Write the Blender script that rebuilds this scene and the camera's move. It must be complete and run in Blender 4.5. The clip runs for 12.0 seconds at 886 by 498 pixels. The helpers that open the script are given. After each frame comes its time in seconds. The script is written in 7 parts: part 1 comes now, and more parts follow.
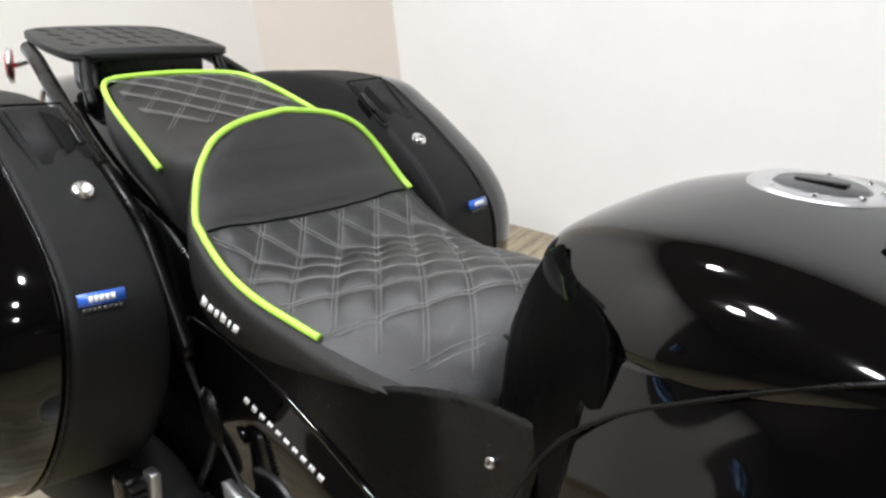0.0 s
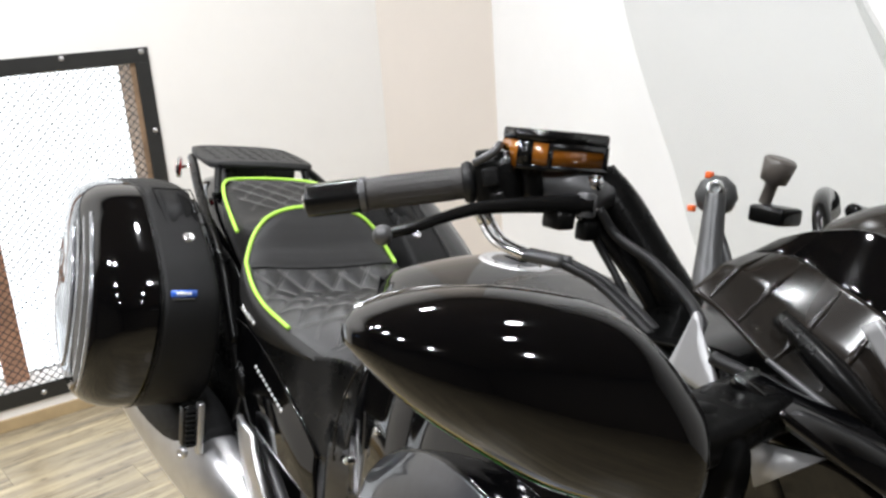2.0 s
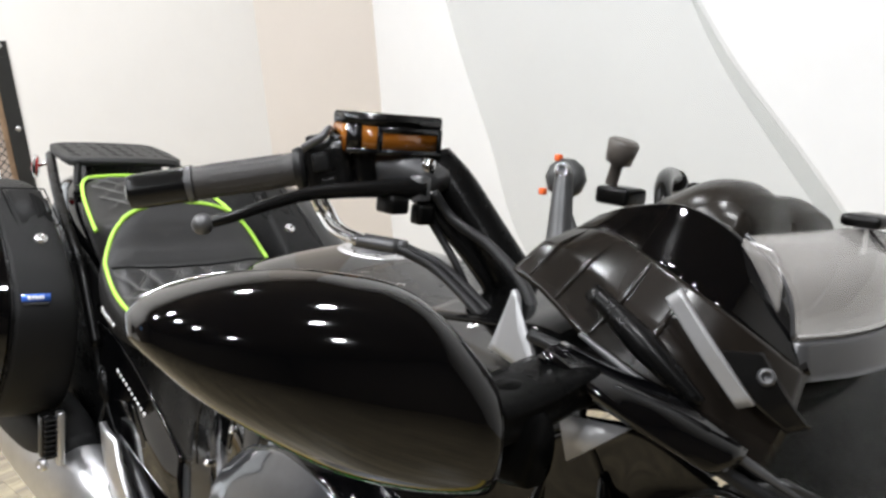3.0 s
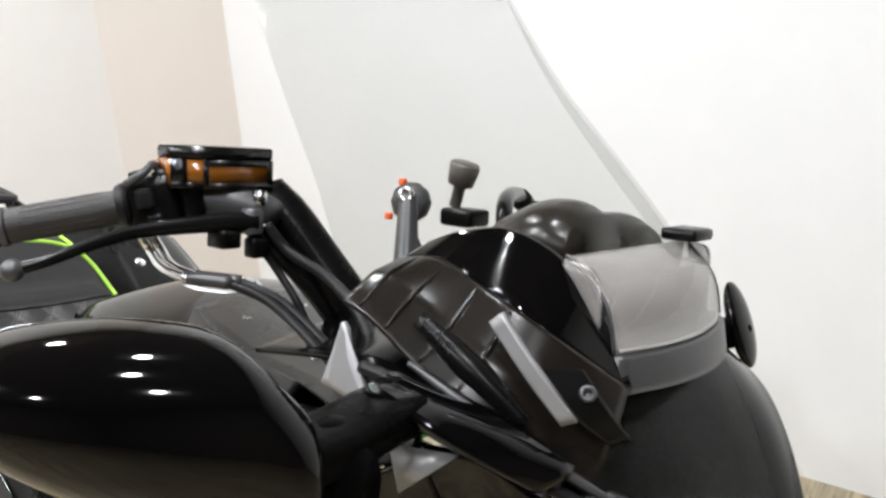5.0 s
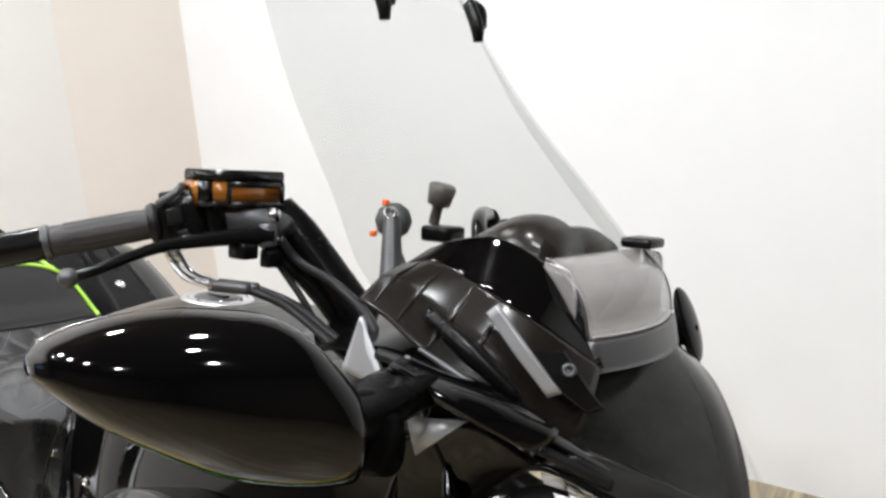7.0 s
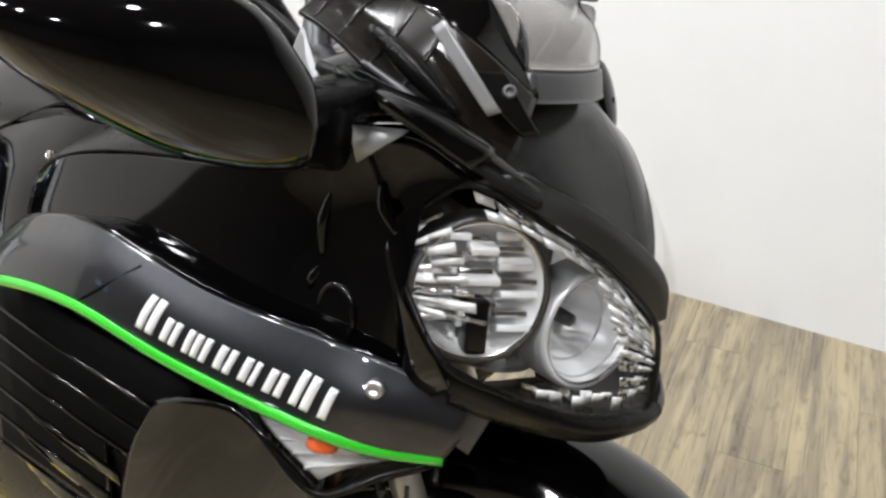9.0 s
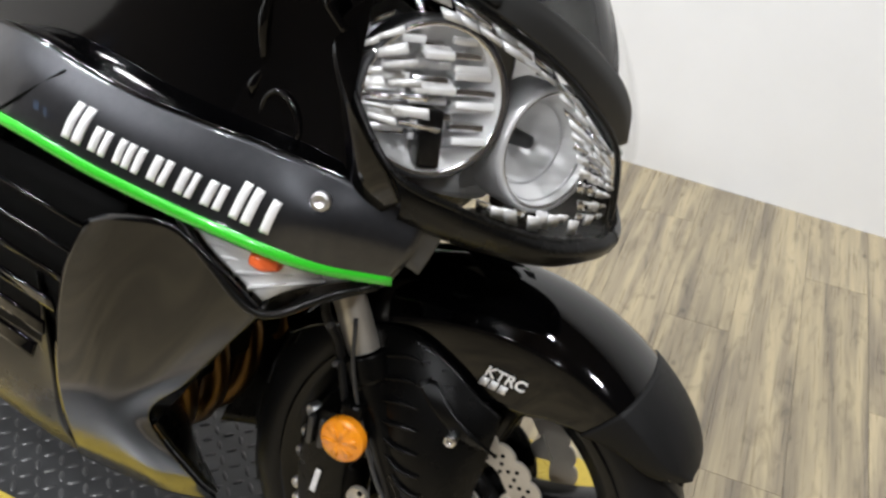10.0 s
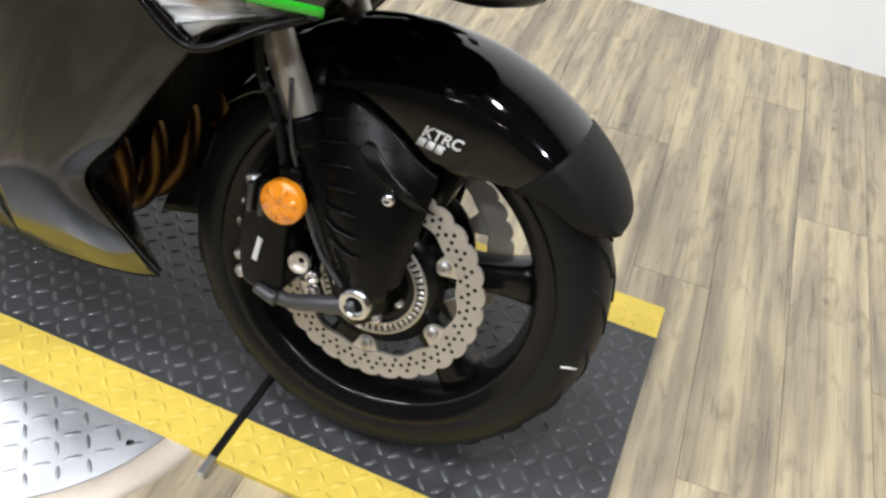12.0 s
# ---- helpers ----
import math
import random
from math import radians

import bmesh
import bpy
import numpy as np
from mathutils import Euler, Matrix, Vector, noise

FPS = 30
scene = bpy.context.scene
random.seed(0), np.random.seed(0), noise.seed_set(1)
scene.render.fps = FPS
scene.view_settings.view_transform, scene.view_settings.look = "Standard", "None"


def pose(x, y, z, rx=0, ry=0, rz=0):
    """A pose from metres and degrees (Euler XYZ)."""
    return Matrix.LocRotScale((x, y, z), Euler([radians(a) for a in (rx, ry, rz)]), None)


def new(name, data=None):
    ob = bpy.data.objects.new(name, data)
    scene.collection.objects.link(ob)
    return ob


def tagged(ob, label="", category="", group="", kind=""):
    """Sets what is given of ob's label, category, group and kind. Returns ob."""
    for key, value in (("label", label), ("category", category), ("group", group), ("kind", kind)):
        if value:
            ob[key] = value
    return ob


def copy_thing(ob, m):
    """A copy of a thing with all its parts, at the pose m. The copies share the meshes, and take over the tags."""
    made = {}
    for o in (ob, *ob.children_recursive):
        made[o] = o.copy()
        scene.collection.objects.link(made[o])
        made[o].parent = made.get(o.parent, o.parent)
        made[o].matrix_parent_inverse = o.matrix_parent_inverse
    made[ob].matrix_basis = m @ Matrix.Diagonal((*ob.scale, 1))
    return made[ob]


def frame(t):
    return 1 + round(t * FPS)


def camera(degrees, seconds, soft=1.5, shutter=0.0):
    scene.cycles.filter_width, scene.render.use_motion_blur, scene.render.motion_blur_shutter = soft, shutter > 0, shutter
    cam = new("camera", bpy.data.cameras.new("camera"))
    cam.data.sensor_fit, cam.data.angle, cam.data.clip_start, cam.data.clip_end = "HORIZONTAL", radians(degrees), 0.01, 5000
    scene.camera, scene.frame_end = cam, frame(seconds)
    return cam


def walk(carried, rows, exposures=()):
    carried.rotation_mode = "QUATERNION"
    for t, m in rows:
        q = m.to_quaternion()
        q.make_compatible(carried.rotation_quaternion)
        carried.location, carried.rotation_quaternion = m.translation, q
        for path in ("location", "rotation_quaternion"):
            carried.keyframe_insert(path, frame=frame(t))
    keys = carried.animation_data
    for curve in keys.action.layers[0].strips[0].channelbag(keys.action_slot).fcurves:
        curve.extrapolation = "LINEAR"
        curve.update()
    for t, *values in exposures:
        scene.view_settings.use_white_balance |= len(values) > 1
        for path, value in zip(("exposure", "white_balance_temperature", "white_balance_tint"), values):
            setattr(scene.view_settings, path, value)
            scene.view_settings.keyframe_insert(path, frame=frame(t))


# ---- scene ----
cam = camera(54.99, 12.0, soft=2.7)
# seconds, eye (metres), yaw, pitch, roll (degrees)
PATH = [
    (0, 0.2288, -0.4491, 1.2394, 43.80, -25.66, -5.81),
    (0.5, 0.4224, -0.5889, 1.3014, 48.15, -21.26, -4.20),
    (1, 0.6609, -0.6006, 1.3345, 55.57, -17.96, -5.17),
    (1.5, 0.9019, -0.5738, 1.3508, 59.26, -17.74, -3.73),
    (2, 0.9716, -0.5587, 1.3534, 56.54, -16.54, -3.96),
    (2.5, 0.9897, -0.5316, 1.3516, 52.33, -15.67, -3.30),
    (3, 1.0028, -0.4997, 1.3361, 49.88, -17.30, -3.96),
    (3.5, 1.0085, -0.4825, 1.3287, 47.02, -18.71, -4.40),
    (5.5, 1.0313, -0.4681, 1.3444, 40.20, -15.81, -4.56),
    (6, 1.0429, -0.4802, 1.3486, 39.80, -15.07, -5.17),
    (6.5, 1.0683, -0.5375, 1.3609, 38.65, -14.51, -4.88),
    (8.5, 1.0543, -0.6539, 1.3182, 31.37, -21.87, 0.26),
    (9, 1.0505, -0.6501, 1.2746, 29.64, -26.73, 1.96),
    (9.5, 1.0495, -0.6454, 1.2349, 27.88, -30.49, 3.19),
    (10, 1.0550, -0.6438, 1.1944, 25.67, -34.05, 4.91),
    (10.5, 1.0679, -0.6500, 1.1563, 23.23, -37.70, 6.91),
    (11, 1.0819, -0.6600, 1.1181, 21.25, -40.39, 8.49),
    (11.5, 1.1064, -0.6818, 1.0889, 19.85, -42.86, 8.93),
    (12, 1.1122, -0.7056, 1.1054, 20.20, -42.60, 7.98),
]
walk(cam, [(t, pose(x, y, z, 90 + pitch, 0, yaw) @ pose(0, 0, 0, 0, 0, roll)) for t, x, y, z, yaw, pitch, roll in PATH],
     [(0, 0.03, 6400, 10), (8.5, 0.03, 6420, 10), (9.5, 0.04, 6420, 10), (11, 0.11, 6330, 10), (12, 0.25, 6260, 10)])

# the motorcycle leans to its left on its side stand, and its front end is turned a little to the left
BIKE = pose(0, 0, -0.0070, -11.30, -0.32, 0)
RAKE = math.radians(26)
STEER_AXIS = Vector((-math.sin(RAKE), 0, math.cos(RAKE)))
AXLE = Vector((0.76, 0, 0.305))
STEER = Matrix.Translation(AXLE + Vector((0, 0.0139, 0))) @ Matrix.Rotation(0.0878, 4, STEER_AXIS) @ Matrix.Translation(-AXLE)


# daylight comes through the barred window; the room itself is lit by round ceiling lamps
world = bpy.data.worlds.new("world")
scene.world = world
world.use_nodes = True
sky = world.node_tree.nodes["Background"]
sky.inputs[0].default_value = (0.9, 0.95, 1.0, 1)
sky.inputs[1].default_value = 2.8
CEILING = 3.1
LAMP_WATTS = 30.5
LAMP_COLOUR = (0.975, 0.985, 1.0)
LAMP_PLACES = [(-0.9, -1.05), (-1.25, -1.4), (-0.2, -1.75), (0.5, -2.45), (1.35, -0.6), (2.6, -1.2), (0.55, 0.1), (-1.15, 0.3), (1.6, -3.2)]
for lx, ly in LAMP_PLACES:
    data = bpy.data.lights.new("ceiling_light", "AREA")
    data.shape, data.size, data.energy, data.color = "DISK", 0.16, LAMP_WATTS, LAMP_COLOUR
    lamp_light = new("ceiling_light", data)
    lamp_light.matrix_world = pose(lx, ly, CEILING - 0.035)


def material(name, colour, rough=0.5, metal=0.0, coat=0.0, noise_scale=0.0, vary=0.0, rough_vary=0.0, bump=0.0, bump_scale=200.0, spec=0.5):
    """A principled material whose colour and roughness vary at a coarse and a fine scale."""
    m = bpy.data.materials.new(name)
    m.use_nodes = True
    nt = m.node_tree
    b = nt.nodes["Principled BSDF"]
    b.inputs["Base Color"].default_value = (*colour, 1)
    b.inputs["Roughness"].default_value = rough
    b.inputs["Metallic"].default_value = metal
    b.inputs["Coat Weight"].default_value = coat
    b.inputs["Coat Roughness"].default_value = 0.03
    b.inputs["Specular IOR Level"].default_value = spec
    co = nt.nodes.new("ShaderNodeTexCoord")
    if vary or rough_vary:
        n1 = nt.nodes.new("ShaderNodeTexNoise")
        n1.inputs["Scale"].default_value = noise_scale or 6.0
        n1.inputs["Detail"].default_value = 8
        n1.inputs["Roughness"].default_value = 0.7
        nt.links.new(co.outputs["Object"], n1.inputs["Vector"])
        if vary:
            ramp = nt.nodes.new("ShaderNodeMapRange")
            ramp.inputs[1].default_value, ramp.inputs[2].default_value = 0.25, 0.75
            ramp.inputs[3].default_value, ramp.inputs[4].default_value = 1 - vary, 1 + vary
            nt.links.new(n1.outputs["Fac"], ramp.inputs[0])
            mul = nt.nodes.new("ShaderNodeVectorMath")
            mul.operation = "SCALE"
            mul.inputs[0].default_value = colour
            nt.links.new(ramp.outputs[0], mul.inputs["Scale"])
            nt.links.new(mul.outputs[0], b.inputs["Base Color"])
        if rough_vary:
            rr = nt.nodes.new("ShaderNodeMapRange")
            rr.inputs[1].default_value, rr.inputs[2].default_value = 0.3, 0.7
            rr.inputs[3].default_value, rr.inputs[4].default_value = max(rough - rough_vary, 0.02), rough + rough_vary
            nt.links.new(n1.outputs["Fac"], rr.inputs[0])
            nt.links.new(rr.outputs[0], b.inputs["Roughness"])
    if bump:
        n2 = nt.nodes.new("ShaderNodeTexNoise")
        n2.inputs["Scale"].default_value = bump_scale
        n2.inputs["Detail"].default_value = 4
        nt.links.new(co.outputs["Object"], n2.inputs["Vector"])
        bp = nt.nodes.new("ShaderNodeBump")
        bp.inputs["Strength"].default_value = bump
        bp.inputs["Distance"].default_value = 0.002
        nt.links.new(n2.outputs["Fac"], bp.inputs["Height"])
        nt.links.new(bp.outputs[0], b.inputs["Normal"])
    return m


def glass(name, colour, alpha, rough=0.02):
    """Thin clear plastic: a mix of see-through and glossy."""
    m = bpy.data.materials.new(name)
    m.use_nodes = True
    nt = m.node_tree
    out = nt.nodes["Material Output"]
    nt.nodes.remove(nt.nodes["Principled BSDF"])
    tr = nt.nodes.new("ShaderNodeBsdfTransparent")
    tr.inputs[0].default_value = (*colour, 1)
    gl = nt.nodes.new("ShaderNodeBsdfGlossy")
    gl.inputs["Roughness"].default_value = rough
    lw = nt.nodes.new("ShaderNodeLayerWeight")
    lw.inputs[0].default_value = 0.5
    pw = nt.nodes.new("ShaderNodeMath")
    pw.operation = "POWER"
    pw.inputs[1].default_value = 4.0
    nt.links.new(lw.outputs["Facing"], pw.inputs[0])
    fr = nt.nodes.new("ShaderNodeMapRange")
    fr.inputs[3].default_value, fr.inputs[4].default_value = 0.008, 0.04
    nt.links.new(pw.outputs[0], fr.inputs[0])
    mx = nt.nodes.new("ShaderNodeMixShader")
    nt.links.new(fr.outputs[0], mx.inputs[0])
    nt.links.new(tr.outputs[0], mx.inputs[1])
    nt.links.new(gl.outputs[0], mx.inputs[2])
    nt.links.new(mx.outputs[0], out.inputs[0])
    return m


def frosted(name, colour, cover):
    """Milky plastic: partly see-through, partly a pale glossy surface."""
    m = material(name, colour, 0.2, vary=0.08, noise_scale=25)
    nt = m.node_tree
    tr, mx = nt.nodes.new("ShaderNodeBsdfTransparent"), nt.nodes.new("ShaderNodeMixShader")
    mx.inputs[0].default_value = cover
    nt.links.new(tr.outputs[0], mx.inputs[1])
    nt.links.new(nt.nodes["Principled BSDF"].outputs[0], mx.inputs[2])
    nt.links.new(mx.outputs[0], nt.nodes["Material Output"].inputs[0])
    return m


def glow(name, colour, strength):
    m = bpy.data.materials.new(name)
    m.use_nodes = True
    b = m.node_tree.nodes["Principled BSDF"]
    b.inputs["Base Color"].default_value = (0, 0, 0, 1)
    b.inputs["Emission Color"].default_value = (*colour, 1)
    b.inputs["Emission Strength"].default_value = strength
    return m


GLOSS = material("gloss_black_paint", (0.0012, 0.0012, 0.0014), 0.05, spec=0.42, rough_vary=0.03, noise_scale=30)
GLOSS_WORN = material("worn_gloss_black_paint", (0.0014, 0.0014, 0.0016), 0.13, spec=0.40, rough_vary=0.03, noise_scale=30)
SPARK = material("metallic_black_paint", (0.030, 0.031, 0.035), 0.34, metal=0.75, coat=0.8, vary=0.15, noise_scale=90)
MATTE = material("textured_black_plastic", (0.007, 0.007, 0.0072), 0.5, spec=0.16, bump=0.35, bump_scale=900, vary=0.15, noise_scale=12)
SATIN = material("satin_black_plastic", (0.0025, 0.0025, 0.0025), 0.28, spec=0.2, rough_vary=0.025, noise_scale=20)
RUBBER = material("tyre_rubber", (0.008, 0.008, 0.0085), 0.40, spec=0.22, vary=0.25, noise_scale=18, bump=0.2, bump_scale=500)
LEATHER = material("black_leather", (0.016, 0.016, 0.0165), 0.36, spec=0.6, bump=0.45, bump_scale=650, vary=0.15, noise_scale=9, rough_vary=0.06)
SUEDE = material("matt_black_leather", (0.015, 0.0145, 0.014), 0.48, spec=0.28, bump=0.5, bump_scale=500, vary=0.2, noise_scale=7)
PIPING = material("lime_piping", (0.40, 0.70, 0.08), 0.45, vary=0.08, noise_scale=40)
THREAD = material("grey_thread", (0.17, 0.167, 0.163), 0.8)
GREEN = material("green_stripe", (0.03, 0.5, 0.02), 0.25, coat=0.6)
CHROME = material("polished_metal", (0.75, 0.75, 0.76), 0.15, metal=1.0, rough_vary=0.08, noise_scale=60)
STEEL = material("brushed_steel", (0.50, 0.46, 0.40), 0.5, metal=0.55, vary=0.12, noise_scale=45, rough_vary=0.1)
ALU = material("cast_aluminium", (0.62, 0.62, 0.63), 0.38, metal=1.0, vary=0.1, noise_scale=25, bump=0.15, bump_scale=400)
GREYMETAL = material("grey_painted_metal", (0.085, 0.085, 0.088), 0.4, metal=0.6, vary=0.1, noise_scale=25)
DARKMETAL = material("black_painted_metal", (0.004, 0.004, 0.004), 0.2, spec=0.3, rough_vary=0.08)
WHITE_MARK = material("white_mark", (0.8, 0.8, 0.8), 0.4)
SILVER_MARK = material("silver_mark", (0.85, 0.85, 0.86), 0.3, metal=0.25, vary=0.1, noise_scale=60)
BLUE = material("blue_badge", (0.02, 0.10, 0.48), 0.3, coat=0.5)
AMBER = material("amber_plastic", (0.9, 0.3, 0.01), 0.25, coat=0.6)
RED = material("red_plastic", (0.45, 0.01, 0.01), 0.2, coat=0.6)
ORANGE = material("orange_plastic", (0.85, 0.14, 0.03), 0.35)
GREY_FIN = material("dark_grey_fins", (0.05, 0.05, 0.05), 0.45)
WALL_MAT = material("white_wall_paint", (0.86, 0.862, 0.862), 0.7, vary=0.03, noise_scale=2, bump=0.012, bump_scale=120)
CEIL_MAT = material("brown_ceiling_paint", (0.115, 0.090, 0.068), 0.8, vary=0.03, noise_scale=2)
IRON = material("black_iron", (0.015, 0.015, 0.014), 0.45, vary=0.3, noise_scale=20, bump=0.3, bump_scale=120)
RUSTY = material("brown_wood_post", (0.50, 0.27, 0.17), 0.7, vary=0.35, noise_scale=14)
SCREEN = glass("clear_windscreen", (0.90, 0.905, 0.90), 0.05)
LENS = glass("clear_lens", (0.97, 0.97, 0.97), 0.1)
AMBER_GLASS = material("amber_fluid_cup", (0.22, 0.075, 0.008), 0.15, coat=0.5)

BEIGE_MAT = material("beige_wall_paint", (0.73, 0.667, 0.605), 0.7, vary=0.03, noise_scale=2, bump=0.012, bump_scale=120)
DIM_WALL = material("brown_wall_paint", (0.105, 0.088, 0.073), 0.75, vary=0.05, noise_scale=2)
MAT_RUBBER = material("black_mat_rubber", (0.040, 0.041, 0.043), 0.40, vary=0.3, noise_scale=14, rough_vary=0.1)
MAT_YELLOW = material("yellow_mat_edge", (0.66, 0.49, 0.075), 0.5, vary=0.14, noise_scale=16)
TREAD_PLATE = material("tread_plate_aluminium", (0.30, 0.305, 0.315), 0.42, metal=0.85, vary=0.1, noise_scale=20, rough_vary=0.1)


def plank_material():
    """Printed wood planks: stretched grain, darker streaks and knots, a tint for each plank."""
    m = bpy.data.materials.new("vinyl_plank")
    m.use_nodes = True
    nt = m.node_tree
    b = nt.nodes["Principled BSDF"]
    co, info = nt.nodes.new("ShaderNodeTexCoord"), nt.nodes.new("ShaderNodeObjectInfo")
    shift = nt.nodes.new("ShaderNodeVectorMath")
    shift.operation = "MULTIPLY_ADD"
    shift.inputs[1].default_value = (1, 1, 1)
    mul = nt.nodes.new("ShaderNodeVectorMath")
    mul.operation = "SCALE"
    mul.inputs["Scale"].default_value = 37.0
    comb = nt.nodes.new("ShaderNodeCombineXYZ")
    for k in range(3):
        nt.links.new(info.outputs["Random"], comb.inputs[k])
    nt.links.new(comb.outputs[0], mul.inputs[0])
    nt.links.new(co.outputs["Object"], shift.inputs[0])
    nt.links.new(mul.outputs[0], shift.inputs[2])

    def noise_node(sx, sy, scale, detail, distort=0.0):
        mp = nt.nodes.new("ShaderNodeMapping")
        mp.inputs["Scale"].default_value = (sx, sy, 1)
        nt.links.new(shift.outputs[0], mp.inputs[0])
        n = nt.nodes.new("ShaderNodeTexNoise")
        n.inputs["Scale"].default_value, n.inputs["Detail"].default_value, n.inputs["Distortion"].default_value = scale, detail, distort
        nt.links.new(mp.outputs[0], n.inputs["Vector"])
        return n

    broad, grain, streak = noise_node(15, 0.9, 1.7, 5, 0.5), noise_node(70, 2.2, 3.0, 6, 0.3), noise_node(15, 4.2, 2.2, 5, 1.1)
    ramp = nt.nodes.new("ShaderNodeValToRGB")
    ramp.color_ramp.elements[0].position, ramp.color_ramp.elements[0].color = 0.36, (0.215, 0.180, 0.132, 1)
    ramp.color_ramp.elements[1].position, ramp.color_ramp.elements[1].color = 0.64, (0.50, 0.415, 0.262, 1)
    mid = ramp.color_ramp.elements.new(0.5)
    mid.color = (0.350, 0.292, 0.195, 1)
    mixf = nt.nodes.new("ShaderNodeMath")
    mixf.operation = "MULTIPLY_ADD"
    mixf.inputs[1].default_value = 0.20
    nt.links.new(grain.outputs["Fac"], mixf.inputs[0])
    half = nt.nodes.new("ShaderNodeMath")
    half.operation = "MULTIPLY"
    half.inputs[1].default_value = 0.80
    nt.links.new(broad.outputs["Fac"], half.inputs[0])
    nt.links.new(half.outputs[0], mixf.inputs[2])
    nt.links.new(mixf.outputs[0], ramp.inputs[0])
    dark = nt.nodes.new("ShaderNodeMapRange")
    dark.inputs[1].default_value, dark.inputs[2].default_value, dark.inputs[3].default_value, dark.inputs[4].default_value = 0.53, 0.74, 1.0, 0.62
    nt.links.new(streak.outputs["Fac"], dark.inputs[0])
    tint = nt.nodes.new("ShaderNodeMapRange")
    tint.inputs[3].default_value, tint.inputs[4].default_value = 0.93, 1.07
    nt.links.new(info.outputs["Random"], tint.inputs[0])
    both_f = nt.nodes.new("ShaderNodeMath")
    both_f.operation = "MULTIPLY"
    nt.links.new(dark.outputs[0], both_f.inputs[0])
    nt.links.new(tint.outputs[0], both_f.inputs[1])
    # small dark knots
    kmap = nt.nodes.new("ShaderNodeMapping")
    kmap.inputs["Scale"].default_value = (11, 6.5, 1)
    nt.links.new(shift.outputs[0], kmap.inputs[0])
    knot = nt.nodes.new("ShaderNodeTexVoronoi")
    knot.inputs["Scale"].default_value = 1.0
    nt.links.new(kmap.outputs[0], knot.inputs["Vector"])
    kr = nt.nodes.new("ShaderNodeMapRange")
    kr.inputs[1].default_value, kr.inputs[2].default_value, kr.inputs[3].default_value, kr.inputs[4].default_value = 0.025, 0.10, 0.45, 1.0
    nt.links.new(knot.outputs["Distance"], kr.inputs[0])
    with_knots = nt.nodes.new("ShaderNodeMath")
    with_knots.operation = "MULTIPLY"
    nt.links.new(both_f.outputs[0], with_knots.inputs[0])
    nt.links.new(kr.outputs[0], with_knots.inputs[1])
    both_f = with_knots
    out = nt.nodes.new("ShaderNodeVectorMath")
    out.operation = "SCALE"
    nt.links.new(ramp.outputs[0], out.inputs[0])
    nt.links.new(both_f.outputs[0], out.inputs["Scale"])
    nt.links.new(out.outputs[0], b.inputs["Base Color"])
    rr = nt.nodes.new("ShaderNodeMapRange")
    rr.inputs[3].default_value, rr.inputs[4].default_value = 0.22, 0.36
    nt.links.new(grain.outputs["Fac"], rr.inputs[0])
    nt.links.new(rr.outputs[0], b.inputs["Roughness"])
    bp = nt.nodes.new("ShaderNodeBump")
    bp.inputs["Strength"].default_value, bp.inputs["Distance"].default_value = 0.12, 0.001
    nt.links.new(grain.outputs["Fac"], bp.inputs["Height"])
    nt.links.new(bp.outputs[0], b.inputs["Normal"])
    return m


PLANK = plank_material()

SILVERED = material("silvered_lamp_plastic", (0.82, 0.82, 0.83), 0.28, metal=0.38, vary=0.08, noise_scale=80)
PALE_PLATE = material("pale_grey_plate", (0.30, 0.30, 0.305), 0.32, metal=0.3, vary=0.08, noise_scale=30)
WARM_WALL = material("warm_white_wall_paint", (0.78, 0.757, 0.725), 0.7, vary=0.03, noise_scale=2, bump=0.012, bump_scale=120)
SOFT = material("soft_black_cover", (0.002, 0.002, 0.002), 0.30, spec=0.025, bump=0.3, bump_scale=60, rough_vary=0.1, noise_scale=10)
# paler than the mat rubber: the raised bars' highlights put into the colour
MAT_TREAD = material("highlit_mat_tread", (0.07, 0.071, 0.073), 0.30, vary=0.3, noise_scale=30)
BROWN_POD = material("brown_black_pod", (0.016, 0.013, 0.0105), 0.25, spec=0.4, vary=0.1, noise_scale=20)
PALE_TRAY = material("pale_grey_plastic", (0.34, 0.335, 0.325), 0.35, vary=0.06, noise_scale=20)
GRIP = material("worn_grip_rubber", (0.022, 0.020, 0.019), 0.5, vary=0.25, noise_scale=40, bump=0.4, bump_scale=500)
BRIGHT_LAMP = material("bright_lamp_lining", (0.86, 0.86, 0.86), 0.3, metal=0.12, vary=0.06, noise_scale=60)


def part(name, bm, mat, parent=None, label="", smooth=True, m=None):
    """Links a bmesh as one mesh object, under a thing or a part."""
    if hasattr(bm, "verts"):
        mesh = bpy.data.meshes.new(name)
        bmesh.ops.recalc_face_normals(bm, faces=bm.faces)
        bm.to_mesh(mesh)
        bm.free()
        mesh.materials.append(mat)
        for p in mesh.polygons:
            p.use_smooth = smooth
    else:
        mesh = bm
    ob = new(name, mesh)
    ob.parent = parent
    if m is not None:
        ob.matrix_local = m
    if label:
        ob["label"] = label
    return ob


def box(x0, x1, y0, y1, z0, z1, bevel=0.0, bm=None, m=None):
    """A box between two corners, with its edges rounded by bevel."""
    own = bmesh.new()
    bmesh.ops.create_cube(own, size=1)
    for v in own.verts:
        v.co = Vector(((x0 + x1) / 2 + v.co.x * (x1 - x0), (y0 + y1) / 2 + v.co.y * (y1 - y0), (z0 + z1) / 2 + v.co.z * (z1 - z0)))
    if bevel:
        bmesh.ops.bevel(own, geom=own.edges[:], offset=bevel, segments=2, profile=0.6, affect="EDGES")
    if m is not None:
        own.transform(m)
    return join(own, bm)


